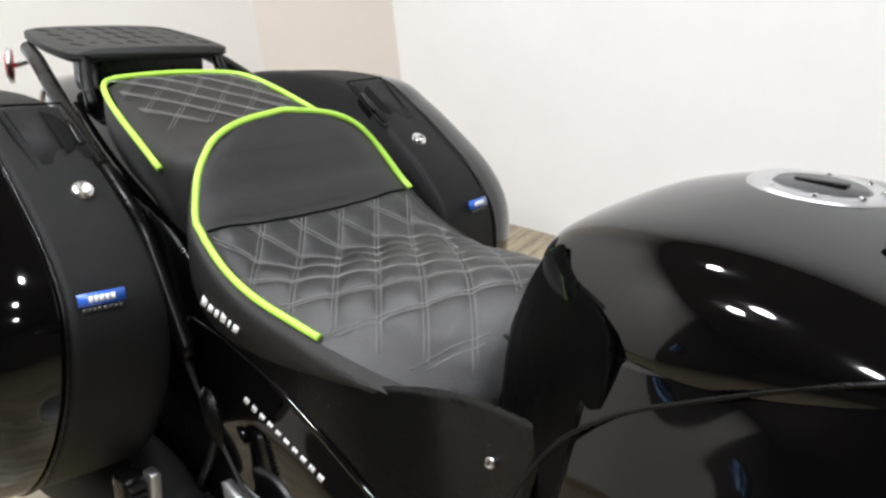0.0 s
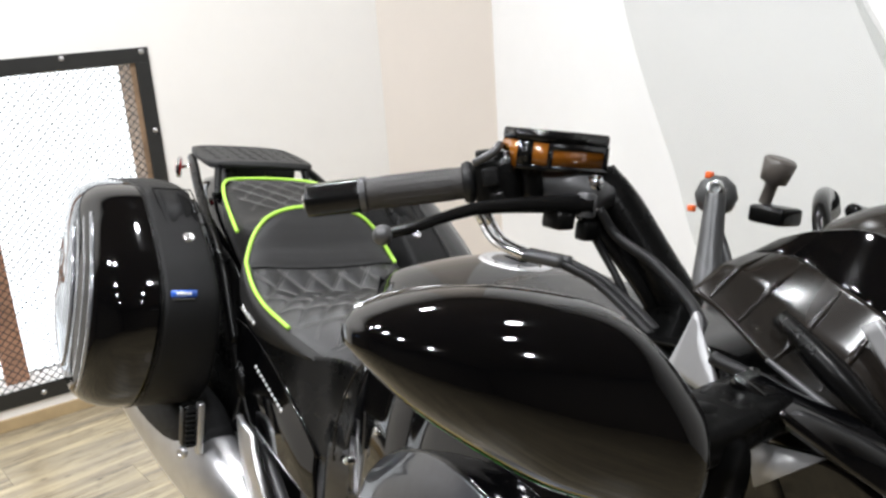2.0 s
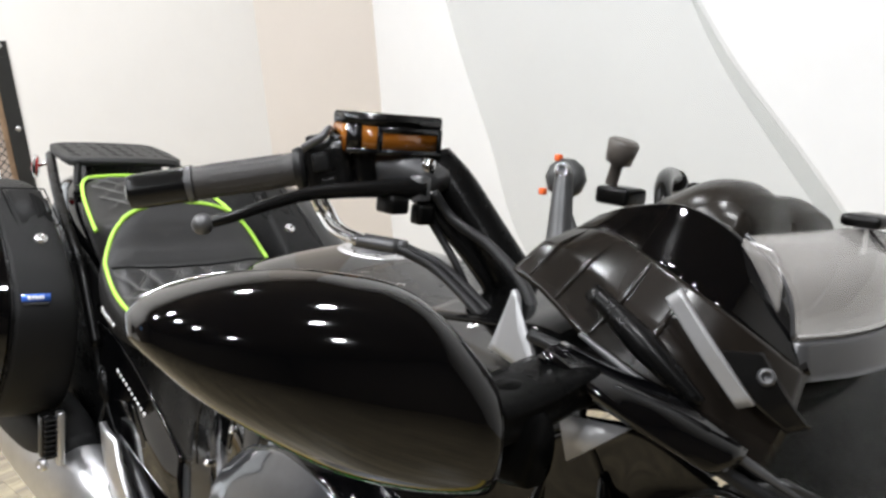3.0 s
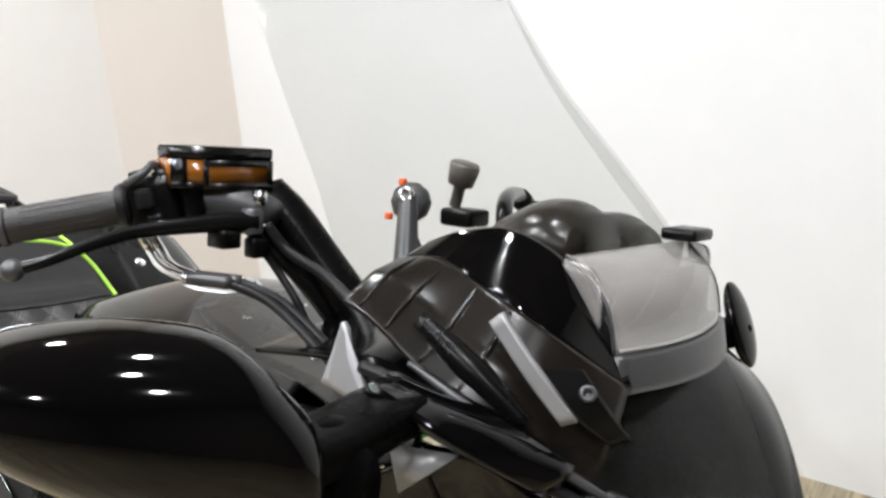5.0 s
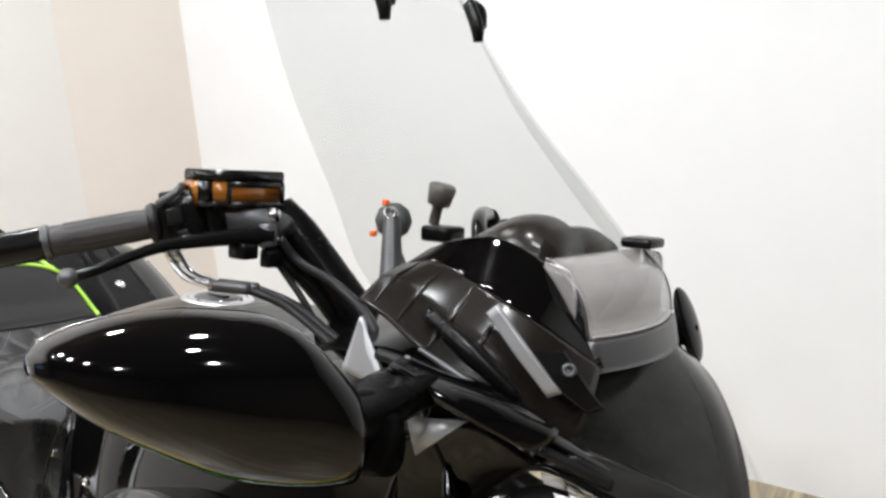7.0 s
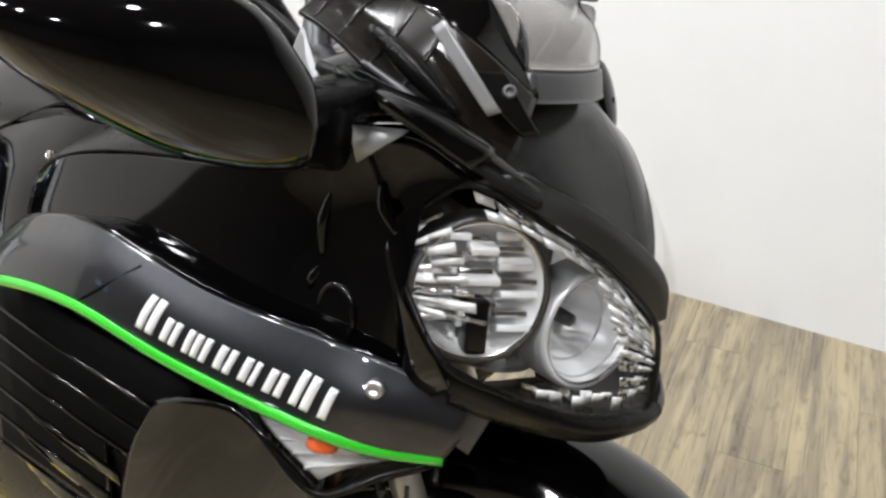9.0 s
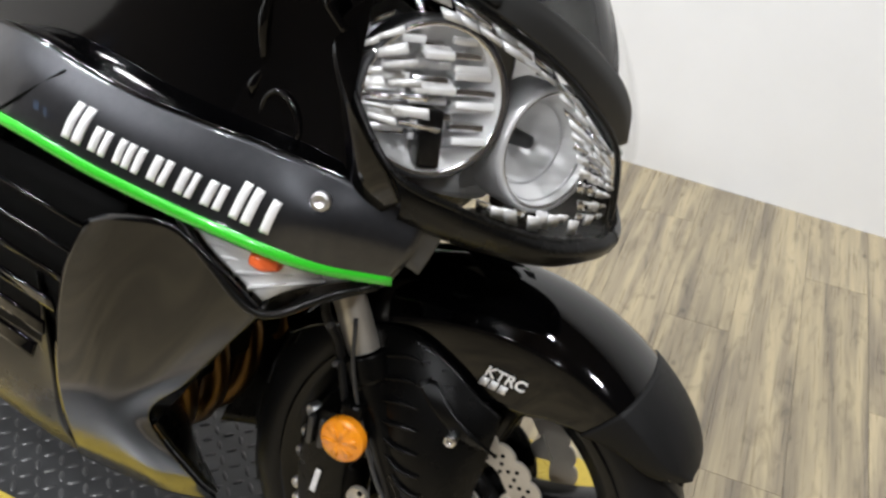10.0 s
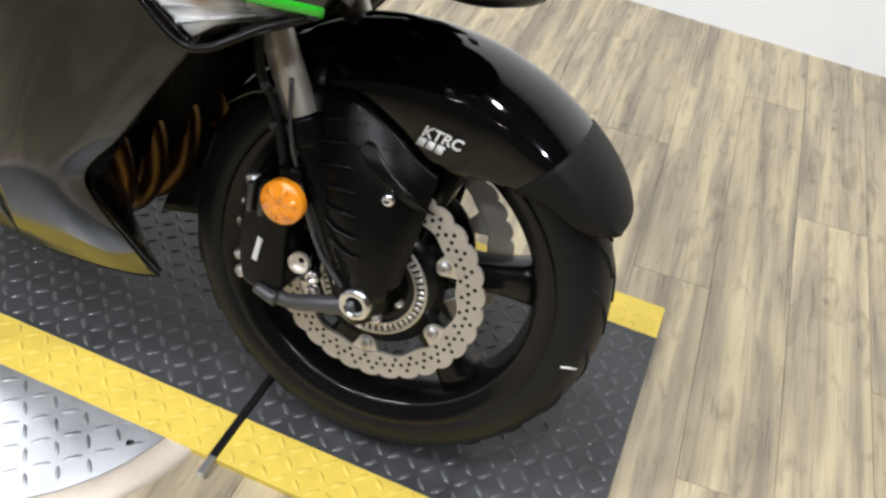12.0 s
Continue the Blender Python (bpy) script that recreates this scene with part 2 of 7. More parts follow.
def join(own, bm):
    """Adds one bmesh to another, or returns it alone."""
    if bm is None:
        return own
    tmp = bpy.data.meshes.new("tmp")
    own.to_mesh(tmp)
    own.free()
    bm.from_mesh(tmp)
    bpy.data.meshes.remove(tmp)
    return bm


FLOOR_Z = -0.012
LEFT_X, FAR_Y, RIGHT_X, NEAR_Y = -2.17, 1.71, 5.0, -5.5


def slab(x0, y0, x1, y1, z0, z1, thick, hole=None):
    """An upright wall between two plan points, thick behind its left side; hole: (from, to, low, high) along it."""
    bm = bmesh.new()
    d = Vector((x1 - x0, y1 - y0, 0))
    length = d.length
    d.normalize()
    n = Vector((-d.y, d.x, 0))

    def block(a, b, lo, hi):
        p = [Vector((x0, y0, 0)) + d * s + n * q for s, q in ((a, 0), (b, 0), (b, thick), (a, thick))]
        vs = [bm.verts.new((v.x, v.y, z)) for z in (lo, hi) for v in p]
        for f in ((0, 1, 2, 3), (4, 5, 6, 7), (0, 1, 5, 4), (1, 2, 6, 5), (2, 3, 7, 6), (3, 0, 4, 7)):
            bm.faces.new([vs[i] for i in f])

    if hole:
        a, b, lo, hi = hole
        for q in ((0, a, z0, z1), (b, length, z0, z1), (a, b, z0, lo), (a, b, hi, z1)):
            block(*q)
    else:
        block(0, length, z0, z1)
    return bm


def wall(name, bm, label, mat=WALL_MAT):
    return tagged(part(name, bm, mat, smooth=False), label, "wall", kind="structure")


# the window's iron frame lies on the wall round the opening
WIN_Y0, WIN_Y1, WIN_Z0, WIN_Z1 = -0.95, 0.325, 0.066, 1.250
HOLE_Y0, HOLE_Y1, HOLE_Z0, HOLE_Z1 = WIN_Y0 + 0.045, WIN_Y1 - 0.04, WIN_Z0 + 0.045, WIN_Z1 - 0.04
WIN2_Y0, WIN2_Y1, WIN2_Z0, WIN2_Z1 = -3.10, -2.66, 1.30, 1.74
wall("wall_west", slab(LEFT_X, -2.4, LEFT_X, 1.27, FLOOR_Z, CEILING, 0.20, (HOLE_Y0 + 2.4, HOLE_Y1 + 2.4, HOLE_Z0, HOLE_Z1)), "warm white painted wall with a low barred window", WARM_WALL)
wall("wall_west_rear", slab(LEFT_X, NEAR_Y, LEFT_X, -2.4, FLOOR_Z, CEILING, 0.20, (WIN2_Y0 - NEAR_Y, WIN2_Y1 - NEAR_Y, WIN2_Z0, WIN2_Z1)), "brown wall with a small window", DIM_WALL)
wall("wall_corner", slab(LEFT_X, 1.27, -1.965, FAR_Y, FLOOR_Z, CEILING, 0.18), "beige boxed-in wall corner", BEIGE_MAT)
wall("wall_north", slab(-1.965, FAR_Y, RIGHT_X, FAR_Y, FLOOR_Z, CEILING, 0.18), "plain white painted wall")
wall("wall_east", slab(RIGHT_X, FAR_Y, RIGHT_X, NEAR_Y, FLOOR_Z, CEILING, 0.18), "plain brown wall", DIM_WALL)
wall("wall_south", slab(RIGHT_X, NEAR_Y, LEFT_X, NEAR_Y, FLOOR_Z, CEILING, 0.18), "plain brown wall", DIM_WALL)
tagged(part("ceiling", box(LEFT_X - 0.2, RIGHT_X + 0.2, NEAR_Y - 0.2, FAR_Y + 0.2, CEILING, CEILING + 0.1), CEIL_MAT, smooth=False), "dark brown ceiling with round lamps", "ceiling", kind="structure")

# ---- barred window ----
window = tagged(part("window_1", box(LEFT_X - 0.19, LEFT_X - 0.17, HOLE_Y0, HOLE_Y1, HOLE_Z0 - 0.02, HOLE_Z0, 0.002), material("window_sill_wood", (0.2, 0.13, 0.08), 0.6, vary=0.3, noise_scale=12), smooth=False), "low window behind a bolted black iron frame with expanded mesh", "window", kind="structure")
for nm, b in (("frame_rail", (WIN_Y0, WIN_Y1, WIN_Z1 - 0.052, WIN_Z1)), ("frame_rail", (WIN_Y0, WIN_Y1, WIN_Z0, WIN_Z0 + 0.06)), ("frame_stile", (WIN_Y1 - 0.052, WIN_Y1, WIN_Z0 + 0.06, WIN_Z1 - 0.052)), ("frame_stile", (WIN_Y0, WIN_Y0 + 0.052, WIN_Z0 + 0.06, WIN_Z1 - 0.052))):
    part(nm, box(LEFT_X + 0.001, LEFT_X + 0.007, b[0], b[1], b[2], b[3], 0.0015), IRON, window, smooth=False)
REVEAL = material("stained_wood_reveal", (0.23, 0.15, 0.09), 0.65, vary=0.45, noise_scale=16, bump=0.3, bump_scale=60)
part("reveal", box(LEFT_X - 0.17, LEFT_X - 0.002, HOLE_Y1 - 0.03, HOLE_Y1 - 0.003, HOLE_Z0, HOLE_Z1, 0.003), REVEAL, window, "stained brown wood reveal", smooth=False)
part("reveal", box(LEFT_X - 0.17, LEFT_X - 0.002, HOLE_Y0 + 0.003, HOLE_Y1 - 0.031, HOLE_Z1 - 0.016, HOLE_Z1 - 0.003, 0.003), CHROME, window, "pale metal head strip", smooth=False)
part("mullion", box(LEFT_X - 0.165, LEFT_X - 0.10, -0.335, -0.255, HOLE_Z0, HOLE_Z1 - 0.016, 0.004), RUSTY, window, "brown wooden post", smooth=False)
for by in (0.300, 0.035, -0.232, -0.51, -0.79, -0.925):
    for bz in (WIN_Z1 - 0.014, WIN_Z0 + 0.028):
        own = spin_head = bmesh.new()
        bmesh.ops.create_uvsphere(own, u_segments=12, v_segments=8, radius=0.0095)
        own.transform(Matrix.Translation((LEFT_X + 0.007, by, bz)) @ Matrix.Diagonal((0.5, 1, 1, 1)))
        part("frame_bolt", own, ALU, window)
for bz in (0.957, 0.66, 0.37):
    own = bmesh.new()
    bmesh.ops.create_uvsphere(own, u_segments=12, v_segments=8, radius=0.0095)
    own.transform(Matrix.Translation((LEFT_X + 0.007, 0.305, bz)) @ Matrix.Diagonal((0.5, 1, 1, 1)))
    part("frame_bolt", own, ALU, window)
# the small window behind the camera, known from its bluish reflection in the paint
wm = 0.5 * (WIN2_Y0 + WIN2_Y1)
rear_window = tagged(part("window_2", box(LEFT_X - 0.19, LEFT_X - 0.02, WIN2_Y0, WIN2_Y1, WIN2_Z0, WIN2_Z0 + 0.02, 0.003), IRON, smooth=False), "small divided window with panes tinted for blue daylight, in the brown wall", "window", kind="structure")
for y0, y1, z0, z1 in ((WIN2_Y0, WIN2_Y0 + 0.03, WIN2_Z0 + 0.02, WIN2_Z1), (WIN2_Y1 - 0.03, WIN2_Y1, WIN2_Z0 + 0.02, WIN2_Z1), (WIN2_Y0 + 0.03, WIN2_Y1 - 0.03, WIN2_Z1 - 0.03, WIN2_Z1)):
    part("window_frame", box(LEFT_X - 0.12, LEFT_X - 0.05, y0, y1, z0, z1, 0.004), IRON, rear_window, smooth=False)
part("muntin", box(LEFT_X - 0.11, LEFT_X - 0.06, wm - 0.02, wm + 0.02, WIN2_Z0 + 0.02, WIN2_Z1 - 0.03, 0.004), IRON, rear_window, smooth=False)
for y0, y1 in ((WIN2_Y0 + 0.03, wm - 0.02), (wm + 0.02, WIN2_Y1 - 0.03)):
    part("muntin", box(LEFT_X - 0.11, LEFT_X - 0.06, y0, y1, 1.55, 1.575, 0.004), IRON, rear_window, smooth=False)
    # clear glass given a blue tint: the daylight's colour is put into the pane
    part("pane", box(LEFT_X - 0.095, LEFT_X - 0.09, y0, y1, WIN2_Z0 + 0.02, WIN2_Z1 - 0.03), glass("daylight_tint_pane", (0.60, 0.76, 1.0), 0.1), rear_window, "window pane tinted for the blue of daylight", smooth=False).visible_shadow = False
# expanded metal: flattened diamonds of thin strands
PITCH_Y, PITCH_Z, STRAND = 0.030, 0.0145, 0.0014
verts, faces = [], []


def strand(y0, z0, y1, z1, x):
    d = Vector((0, y1 - y0, z1 - z0)).normalized()
    n = Vector((0, -d.z, d.y)) * STRAND
    base = len(verts)
    for yy, zz in ((y0, z0), (y1, z1)):
        for sx, sn in ((-1, -1), (1, -1), (1, 1), (-1, 1)):
            verts.append((x + sx * STRAND, yy + sn * n.y, zz + sn * n.z))
    for f in ((0, 1, 5, 4), (1, 2, 6, 5), (2, 3, 7, 6), (3, 0, 4, 7)):
        faces.append(tuple(base + i for i in f))


rows_n, cols_n = int((HOLE_Z1 - HOLE_Z0) / (PITCH_Z)) + 1, int((HOLE_Y1 - HOLE_Y0) / PITCH_Y) + 1
for i in range(rows_n):
    for j in range(cols_n):
        y0, z0 = HOLE_Y1 - j * PITCH_Y - (PITCH_Y / 2 if i % 2 else 0), HOLE_Z0 + i * PITCH_Z
        if y0 - PITCH_Y / 2 < HOLE_Y0 or y0 + PITCH_Y / 2 > HOLE_Y1 + PITCH_Y:
            continue
        strand(y0, z0, y0 - PITCH_Y / 2, z0 + PITCH_Z, LEFT_X - 0.004)
        strand(y0 - PITCH_Y, z0, y0 - PITCH_Y / 2, z0 + PITCH_Z, LEFT_X - 0.004)
mesh = bpy.data.meshes.new("expanded_mesh")
mesh.from_pydata(verts, [], faces)
mesh.materials.append(IRON)
tagged(part("expanded_mesh", mesh, IRON, window, "black expanded metal mesh"), kind="stuff")
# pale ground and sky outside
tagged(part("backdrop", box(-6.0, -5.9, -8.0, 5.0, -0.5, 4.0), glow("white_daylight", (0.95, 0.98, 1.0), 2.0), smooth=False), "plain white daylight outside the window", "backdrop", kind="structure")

tagged(part("baseboard", box(LEFT_X + 0.001, LEFT_X + 0.013, NEAR_Y, 1.255, FLOOR_Z, FLOOR_Z + 0.045, 0.003), material("tan_baseboard_wood", (0.42, 0.31, 0.17), 0.5, vary=0.2, noise_scale=9), smooth=False), "narrow tan wooden baseboard under the window", "baseboard", kind="structure")

# ---- floor: planks laid towards the far wall ----
floor = tagged(part("floor", box(LEFT_X - 0.2, RIGHT_X, NEAR_Y, FAR_Y + 0.1, FLOOR_Z - 0.1, FLOOR_Z - 0.003), material("plank_joint", (0.11, 0.085, 0.06), 0.8), smooth=False), "pale brown wood plank floor", "floor", kind="structure")
PLANK_W, PLANK_L = 0.151, 1.22
PLANK_TURN = Matrix.Translation((LEFT_X - 0.75, NEAR_Y, FLOOR_Z)) @ Matrix.Rotation(math.radians(5.6), 4, "Z")


def clipped(poly):
    """The part of a flat outline that lies inside the room's four walls."""
    for axis, limit, sign in ((0, LEFT_X, 1), (0, RIGHT_X, -1), (1, NEAR_Y, 1), (1, FAR_Y, -1)):
        out = []
        for k in range(len(poly)):
            a, b = poly[k - 1], poly[k]
            da, db = (a[axis] - limit) * sign, (b[axis] - limit) * sign
            if da * db < 0:
                out.append(a.lerp(b, da / (da - db)))
            if db >= 0:
                out.append(b)
        poly = out
        if len(poly) < 3:
            return []
    return poly


plank_mesh = None
for i in range(60):
    start = -0.3 - (i * 0.37 % 1.0) * PLANK_L
    for k in range(8):
        m = PLANK_TURN @ Matrix.Translation((i * PLANK_W, start + k * PLANK_L, 0))
        corners = [m @ Vector(c) for c in ((0.0004, 0.0004, 0), (PLANK_W - 0.0004, 0.0004, 0), (PLANK_W - 0.0004, PLANK_L - 0.0004, 0), (0.0004, PLANK_L - 0.0004, 0))]
        inside = clipped(corners)
        if not inside:
            continue
        if inside == corners and plank_mesh is not None:
            ob = part("plank", plank_mesh, PLANK, floor)
        elif inside == corners:
            ob = part("plank", box(0.0004, PLANK_W - 0.0004, 0.0004, PLANK_L - 0.0004, -0.004, 0, 0.0007), PLANK, floor, smooth=False)
            plank_mesh = ob.data
        else:
            inv = m.inverted()
            own = bmesh.new()
            face = own.faces.new([own.verts.new(inv @ v) for v in inside])
            if face.calc_area() < 0.001:
                own.free()
                continue
            low = bmesh.ops.extrude_face_region(own, geom=[face])
            bmesh.ops.translate(own, verts=[v for v in low["geom"] if isinstance(v, bmesh.types.BMVert)], vec=(0, 0, -0.004))
            ob = part("plank", own, PLANK, floor, smooth=False)
        ob.matrix_local = m

# ---- ceiling lamps ----
LAMP_RING = material("lamp_ring_white", (0.75, 0.75, 0.74), 0.4)
first_lamp = None
for lx, ly in LAMP_PLACES:
    if first_lamp is None:
        first_lamp = part("ceiling_lamp", box(-0.02, 0.02, -0.02, 0.02, 0.0, 0.03), LAMP_RING)
        tagged(first_lamp, "round white ceiling lamp, lit", "ceiling lamp", "ceiling lamps")
        first_lamp.matrix_world = pose(lx, ly, CEILING - 0.03)
        own = bmesh.new()
        bmesh.ops.create_cone(own, cap_ends=False, segments=32, radius1=0.10, radius2=0.085, depth=0.03)
        part("lamp_ring", own, LAMP_RING, first_lamp, m=pose(0, 0, 0.012))
    else:
        copy_thing(first_lamp, pose(lx, ly, CEILING - 0.03))


motorcycle = tagged(new("motorcycle"), "gloss black sport touring motorcycle with side cases, leaning on its stand", "motorcycle")
motorcycle.matrix_world = BIKE


def spline(points, n, closed=False):
    """A smooth curve of n points through the given ones (Catmull-Rom)."""
    p = np.array(points, float)
    k = len(p)
    if k == 2 and not closed:
        return p[0] + (p[1] - p[0]) * np.linspace(0, 1, n)[:, None]
    if closed:
        q = np.concatenate([p[-1:], p, p[:2]])
        u = np.linspace(0, k, n, endpoint=False)
    else:
        q = np.concatenate([2 * p[:1] - p[1:2], p, 2 * p[-1:] - p[-2:-1]])
        u = np.linspace(0, k - 1, n)
    i = np.minimum(u.astype(int), (k if closed else k - 1) - 1)
    f = (u - i)[:, None]
    a, b, c, d = q[i], q[i + 1], q[i + 2], q[i + 3]
    return 0.5 * (2 * b + (c - a) * f + (2 * a - 5 * b + 4 * c - d) * f**2 + (3 * b - a - 3 * c + d) * f**3)


def grid_mesh(g, close_u=False, close_v=False, bm=None, caps=False):
    """A mesh from a grid of points: rows u, columns v."""
    own = bmesh.new()
    nu, nv = g.shape[:2]
    vs = [[own.verts.new(g[i, j]) for j in range(nv)] for i in range(nu)]
    for i in range(nu if close_u else nu - 1):
        for j in range(nv if close_v else nv - 1):
            try:
                own.faces.new((vs[i][j], vs[(i + 1) % nu][j], vs[(i + 1) % nu][(j + 1) % nv], vs[i][(j + 1) % nv]))
            except ValueError:
                pass
    if caps and close_v:
        own.faces.new(vs[0])
        own.faces.new(vs[-1])
    return join(own, bm)


def loft(rows, nu=24, nv=32, close_v=True, caps=True, bm=None, mirror=False):
    """A smooth skin over a few section curves."""
    r = np.array([spline(s, nv, close_v) for s in rows])
    g = np.array([spline(r[:, j], nu) for j in range(nv)]).swapaxes(0, 1)
    if mirror:
        bm = grid_mesh(g * (1, -1, 1), False, close_v, bm, caps)
    return grid_mesh(g, False, close_v, bm, caps)


def shell(rows, nu=24, nv=24, thick=0.004, bm=None):
    """A smooth open sheet over a few section curves, given a thickness."""
    r = np.array([spline(s, nv) for s in rows])
    g = np.array([spline(r[:, j], nu) for j in range(nv)]).swapaxes(0, 1)
    du, dv = np.gradient(g, axis=0), np.gradient(g, axis=1)
    n = np.cross(du, dv)
    n /= np.linalg.norm(n, axis=2, keepdims=True) + 1e-9
    h = g - n * thick
    ring = np.concatenate([g, h[:, ::-1]], axis=1)
    return grid_mesh(ring, False, True, bm, True)


def ellipse(x, y, z, ry, rz, n=10, power=2.5):
    """A section across x: a rounded box outline."""
    out = []
    for a in np.linspace(0, 2 * np.pi, n, endpoint=False):
        c, s = np.cos(a), np.sin(a)
        out.append((x, y + ry * np.sign(c) * abs(c) ** (2 / power), z + rz * np.sign(s) * abs(s) ** (2 / power)))
    return out


def tube(points, r, n=40, sides=12, bm=None, closed=False):
    """A round rod along a smooth curve; r is one radius or one for each point given."""
    c = spline(points, n, closed)
    rad = np.interp(np.linspace(0, 1, n), np.linspace(0, 1, len(np.atleast_1d(r))), np.atleast_1d(r)) if np.ndim(r) else np.full(n, r)
    t = np.gradient(c, axis=0) if not closed else np.roll(c, -1, 0) - np.roll(c, 1, 0)
    t /= np.linalg.norm(t, axis=1, keepdims=True) + 1e-12
    ref = np.array([0, 0, 1.0]) if abs(t[0][2]) < 0.9 else np.array([1.0, 0, 0])
    a = np.linspace(0, 2 * np.pi, sides, endpoint=False)
    g = []
    side = np.cross(t[0], ref)
    for k in range(n):
        side = side - t[k] * (side @ t[k])
        side /= np.linalg.norm(side) + 1e-12
        up = np.cross(side, t[k])
        g.append(c[k] + rad[k] * (np.cos(a)[:, None] * side + np.sin(a)[:, None] * up))
    return grid_mesh(np.array(g), closed, True, bm, not closed)


def spin(profile, centre, axis="y", n=64, bm=None, closed=False):
    """A solid of revolution: profile of (radius, offset along the axis)."""
    p = np.array(profile, float)
    a = np.linspace(0, 2 * np.pi, n, endpoint=False)
    g = np.zeros((n, len(p), 3))
    g[..., 0], g[..., 2], g[..., 1] = p[:, 0] * np.cos(a)[:, None], p[:, 0] * np.sin(a)[:, None], p[:, 1]
    if axis == "z":
        g = g[..., [0, 2, 1]]
    if axis == "x":
        g = g[..., [1, 0, 2]]
    return grid_mesh(g + np.array(centre), True, closed, bm)


def sub(name, bm, mat, parent, label="", smooth=True):
    return part(name, bm, mat, parent, label, smooth)


def mark(verts, thick=0.0012, bm=None):
    """A thin raised plate from a planar outline, its front on the outline."""
    own = bmesh.new()
    p = [Vector(v) for v in verts]
    n = (p[1] - p[0]).cross(p[2] - p[0]).normalized() * thick
    a, b = [own.verts.new(v) for v in p], [own.verts.new(v - n) for v in p]
    own.faces.new(a)
    own.faces.new(b[::-1])
    for i in range(len(p)):
        j = (i + 1) % len(p)
        own.faces.new((a[i], b[i], b[j], a[j]))
    return join(own, bm)


def bars(origin, along, up, widths, height, lean=0.15, gap=0.25, bm=None):
    """A row of slanted plain bars that stands for writing."""
    o, a, u = Vector(origin), Vector(along).normalized(), Vector(up)
    u = (u - a * u.dot(a)).normalized()
    s = 0.0
    for w in widths:
        q = [o + a * (s + lean * 0), o + a * (s + w), o + a * (s + w + lean * height) + u * height, o + a * (s + lean * height) + u * height]
        bm = mark(q, 0.0012, bm)
        s += w * (1 + gap)
    return bm


def bolt(c, n, r=0.006, bm=None, depth=0.004):
    """A domed bolt head with a socket, its axis along n."""
    m = Matrix.Translation(c) @ Vector(n).to_track_quat("Y", "Z").to_matrix().to_4x4()
    own = spin([(0.0, depth * 0.3), (r * 0.45, depth * 0.3), (r * 0.5, depth), (r * 0.8, depth * 0.95), (r, depth * 0.5), (r, -depth)], (0, 0, 0), n=16)
    own.transform(m)
    return join(own, bm)


def lettering(text, size):
    """Raised letters in the built-in font, lying in x and y."""
    curve = bpy.data.curves.new("lettering", "FONT")
    curve.body, curve.size, curve.extrude, curve.shear, curve.offset = text, size, 0.0006, 0.2, 0.0004
    holder = bpy.data.objects.new("lettering", curve)
    mesh = bpy.data.meshes.new_from_object(holder)
    bm = bmesh.new()
    bm.from_mesh(mesh)
    bpy.data.objects.remove(holder)
    bpy.data.meshes.remove(mesh)
    bpy.data.curves.remove(curve)
    return bm


# ---- front wheel, turned with the steering ----
ax, az = AXLE.x, AXLE.z
wheel = part("front_wheel", spin([(0.208, -0.046), (0.212, -0.052), (0.219, -0.0525), (0.222, -0.056), (0.232, -0.058), (0.237, -0.0595), (0.239, -0.057), (0.232, -0.046), (0.216, -0.03), (0.21, 0), (0.216, 0.03), (0.232, 0.046), (0.239, 0.057), (0.237, 0.0595), (0.222, 0.056), (0.212, 0.052), (0.204, 0.03), (0.198, 0), (0.204, -0.03)], AXLE, closed=True, n=96), DARKMETAL, motorcycle, "gloss black cast wheel", m=STEER)
tyre_profile = [(0.234, -0.054), (0.240, -0.0592), (0.252, -0.0605), (0.268, -0.058), (0.281, -0.05), (0.29, -0.037), (0.2965, -0.02), (0.2985, 0), (0.2965, 0.02), (0.29, 0.037), (0.281, 0.05), (0.268, 0.058), (0.252, 0.0605), (0.240, 0.0592), (0.234, 0.054)]
tyre = sub("tyre", spin(tyre_profile, AXLE, n=128), RUBBER, wheel, "black road tyre with curved tread grooves")
groove = None
for k in range(22):
    for s in (-1, 1):
        a0 = k * 2 * math.pi / 22 + (0.14 if s > 0 else 0)
        pts = []
        for f, r, y in ((0, 0.2985, 0.008), (0.35, 0.2972, 0.02), (0.7, 0.2905, 0.037), (1.0, 0.2818, 0.0495)):
            a = a0 + 0.30 * f
            pts.append((ax + r * math.cos(a), s * y, az + r * math.sin(a)))
        groove = tube(pts, 0.0022, 8, 5, groove)
sub("tread_groove", groove, material("groove_black", (0.004, 0.004, 0.004), 0.9), tyre)
scuff = mark([(ax + 0.262, -0.0592, az - 0.035), (ax + 0.282, -0.05, az - 0.036), (ax + 0.282, -0.05, az - 0.0385), (ax + 0.262, -0.0592, az - 0.0375)], 0.001)
sub("chalk_mark", scuff, WHITE_MARK, tyre)
hub = sub("hub", spin([(0.022, -0.058), (0.045, -0.058), (0.05, -0.04), (0.042, -0.02), (0.042, 0.02), (0.05, 0.04), (0.045, 0.058), (0.022, 0.058)], AXLE, n=40), DARKMETAL, wheel)
for k in range(6):
    a = k * math.pi / 3 + 0.2
    c, s = math.cos(a), math.sin(a)
    secs = []
    for r, w, d in ((0.04, 0.028, 0.032), (0.09, 0.022, 0.028), (0.15, 0.021, 0.026), (0.205, 0.030, 0.030)):
        secs.append([(ax + r * c - w * q * s, y * d, az + r * s + w * q * c) for q, y in ((-1, -0.6), (-0.6, -1), (0.6, -1), (1, -0.6), (1, 0.6), (0.6, 1), (-0.6, 1), (-1, 0.6))])
    sub("spoke", loft(secs, 10, 16), DARKMETAL, wheel)


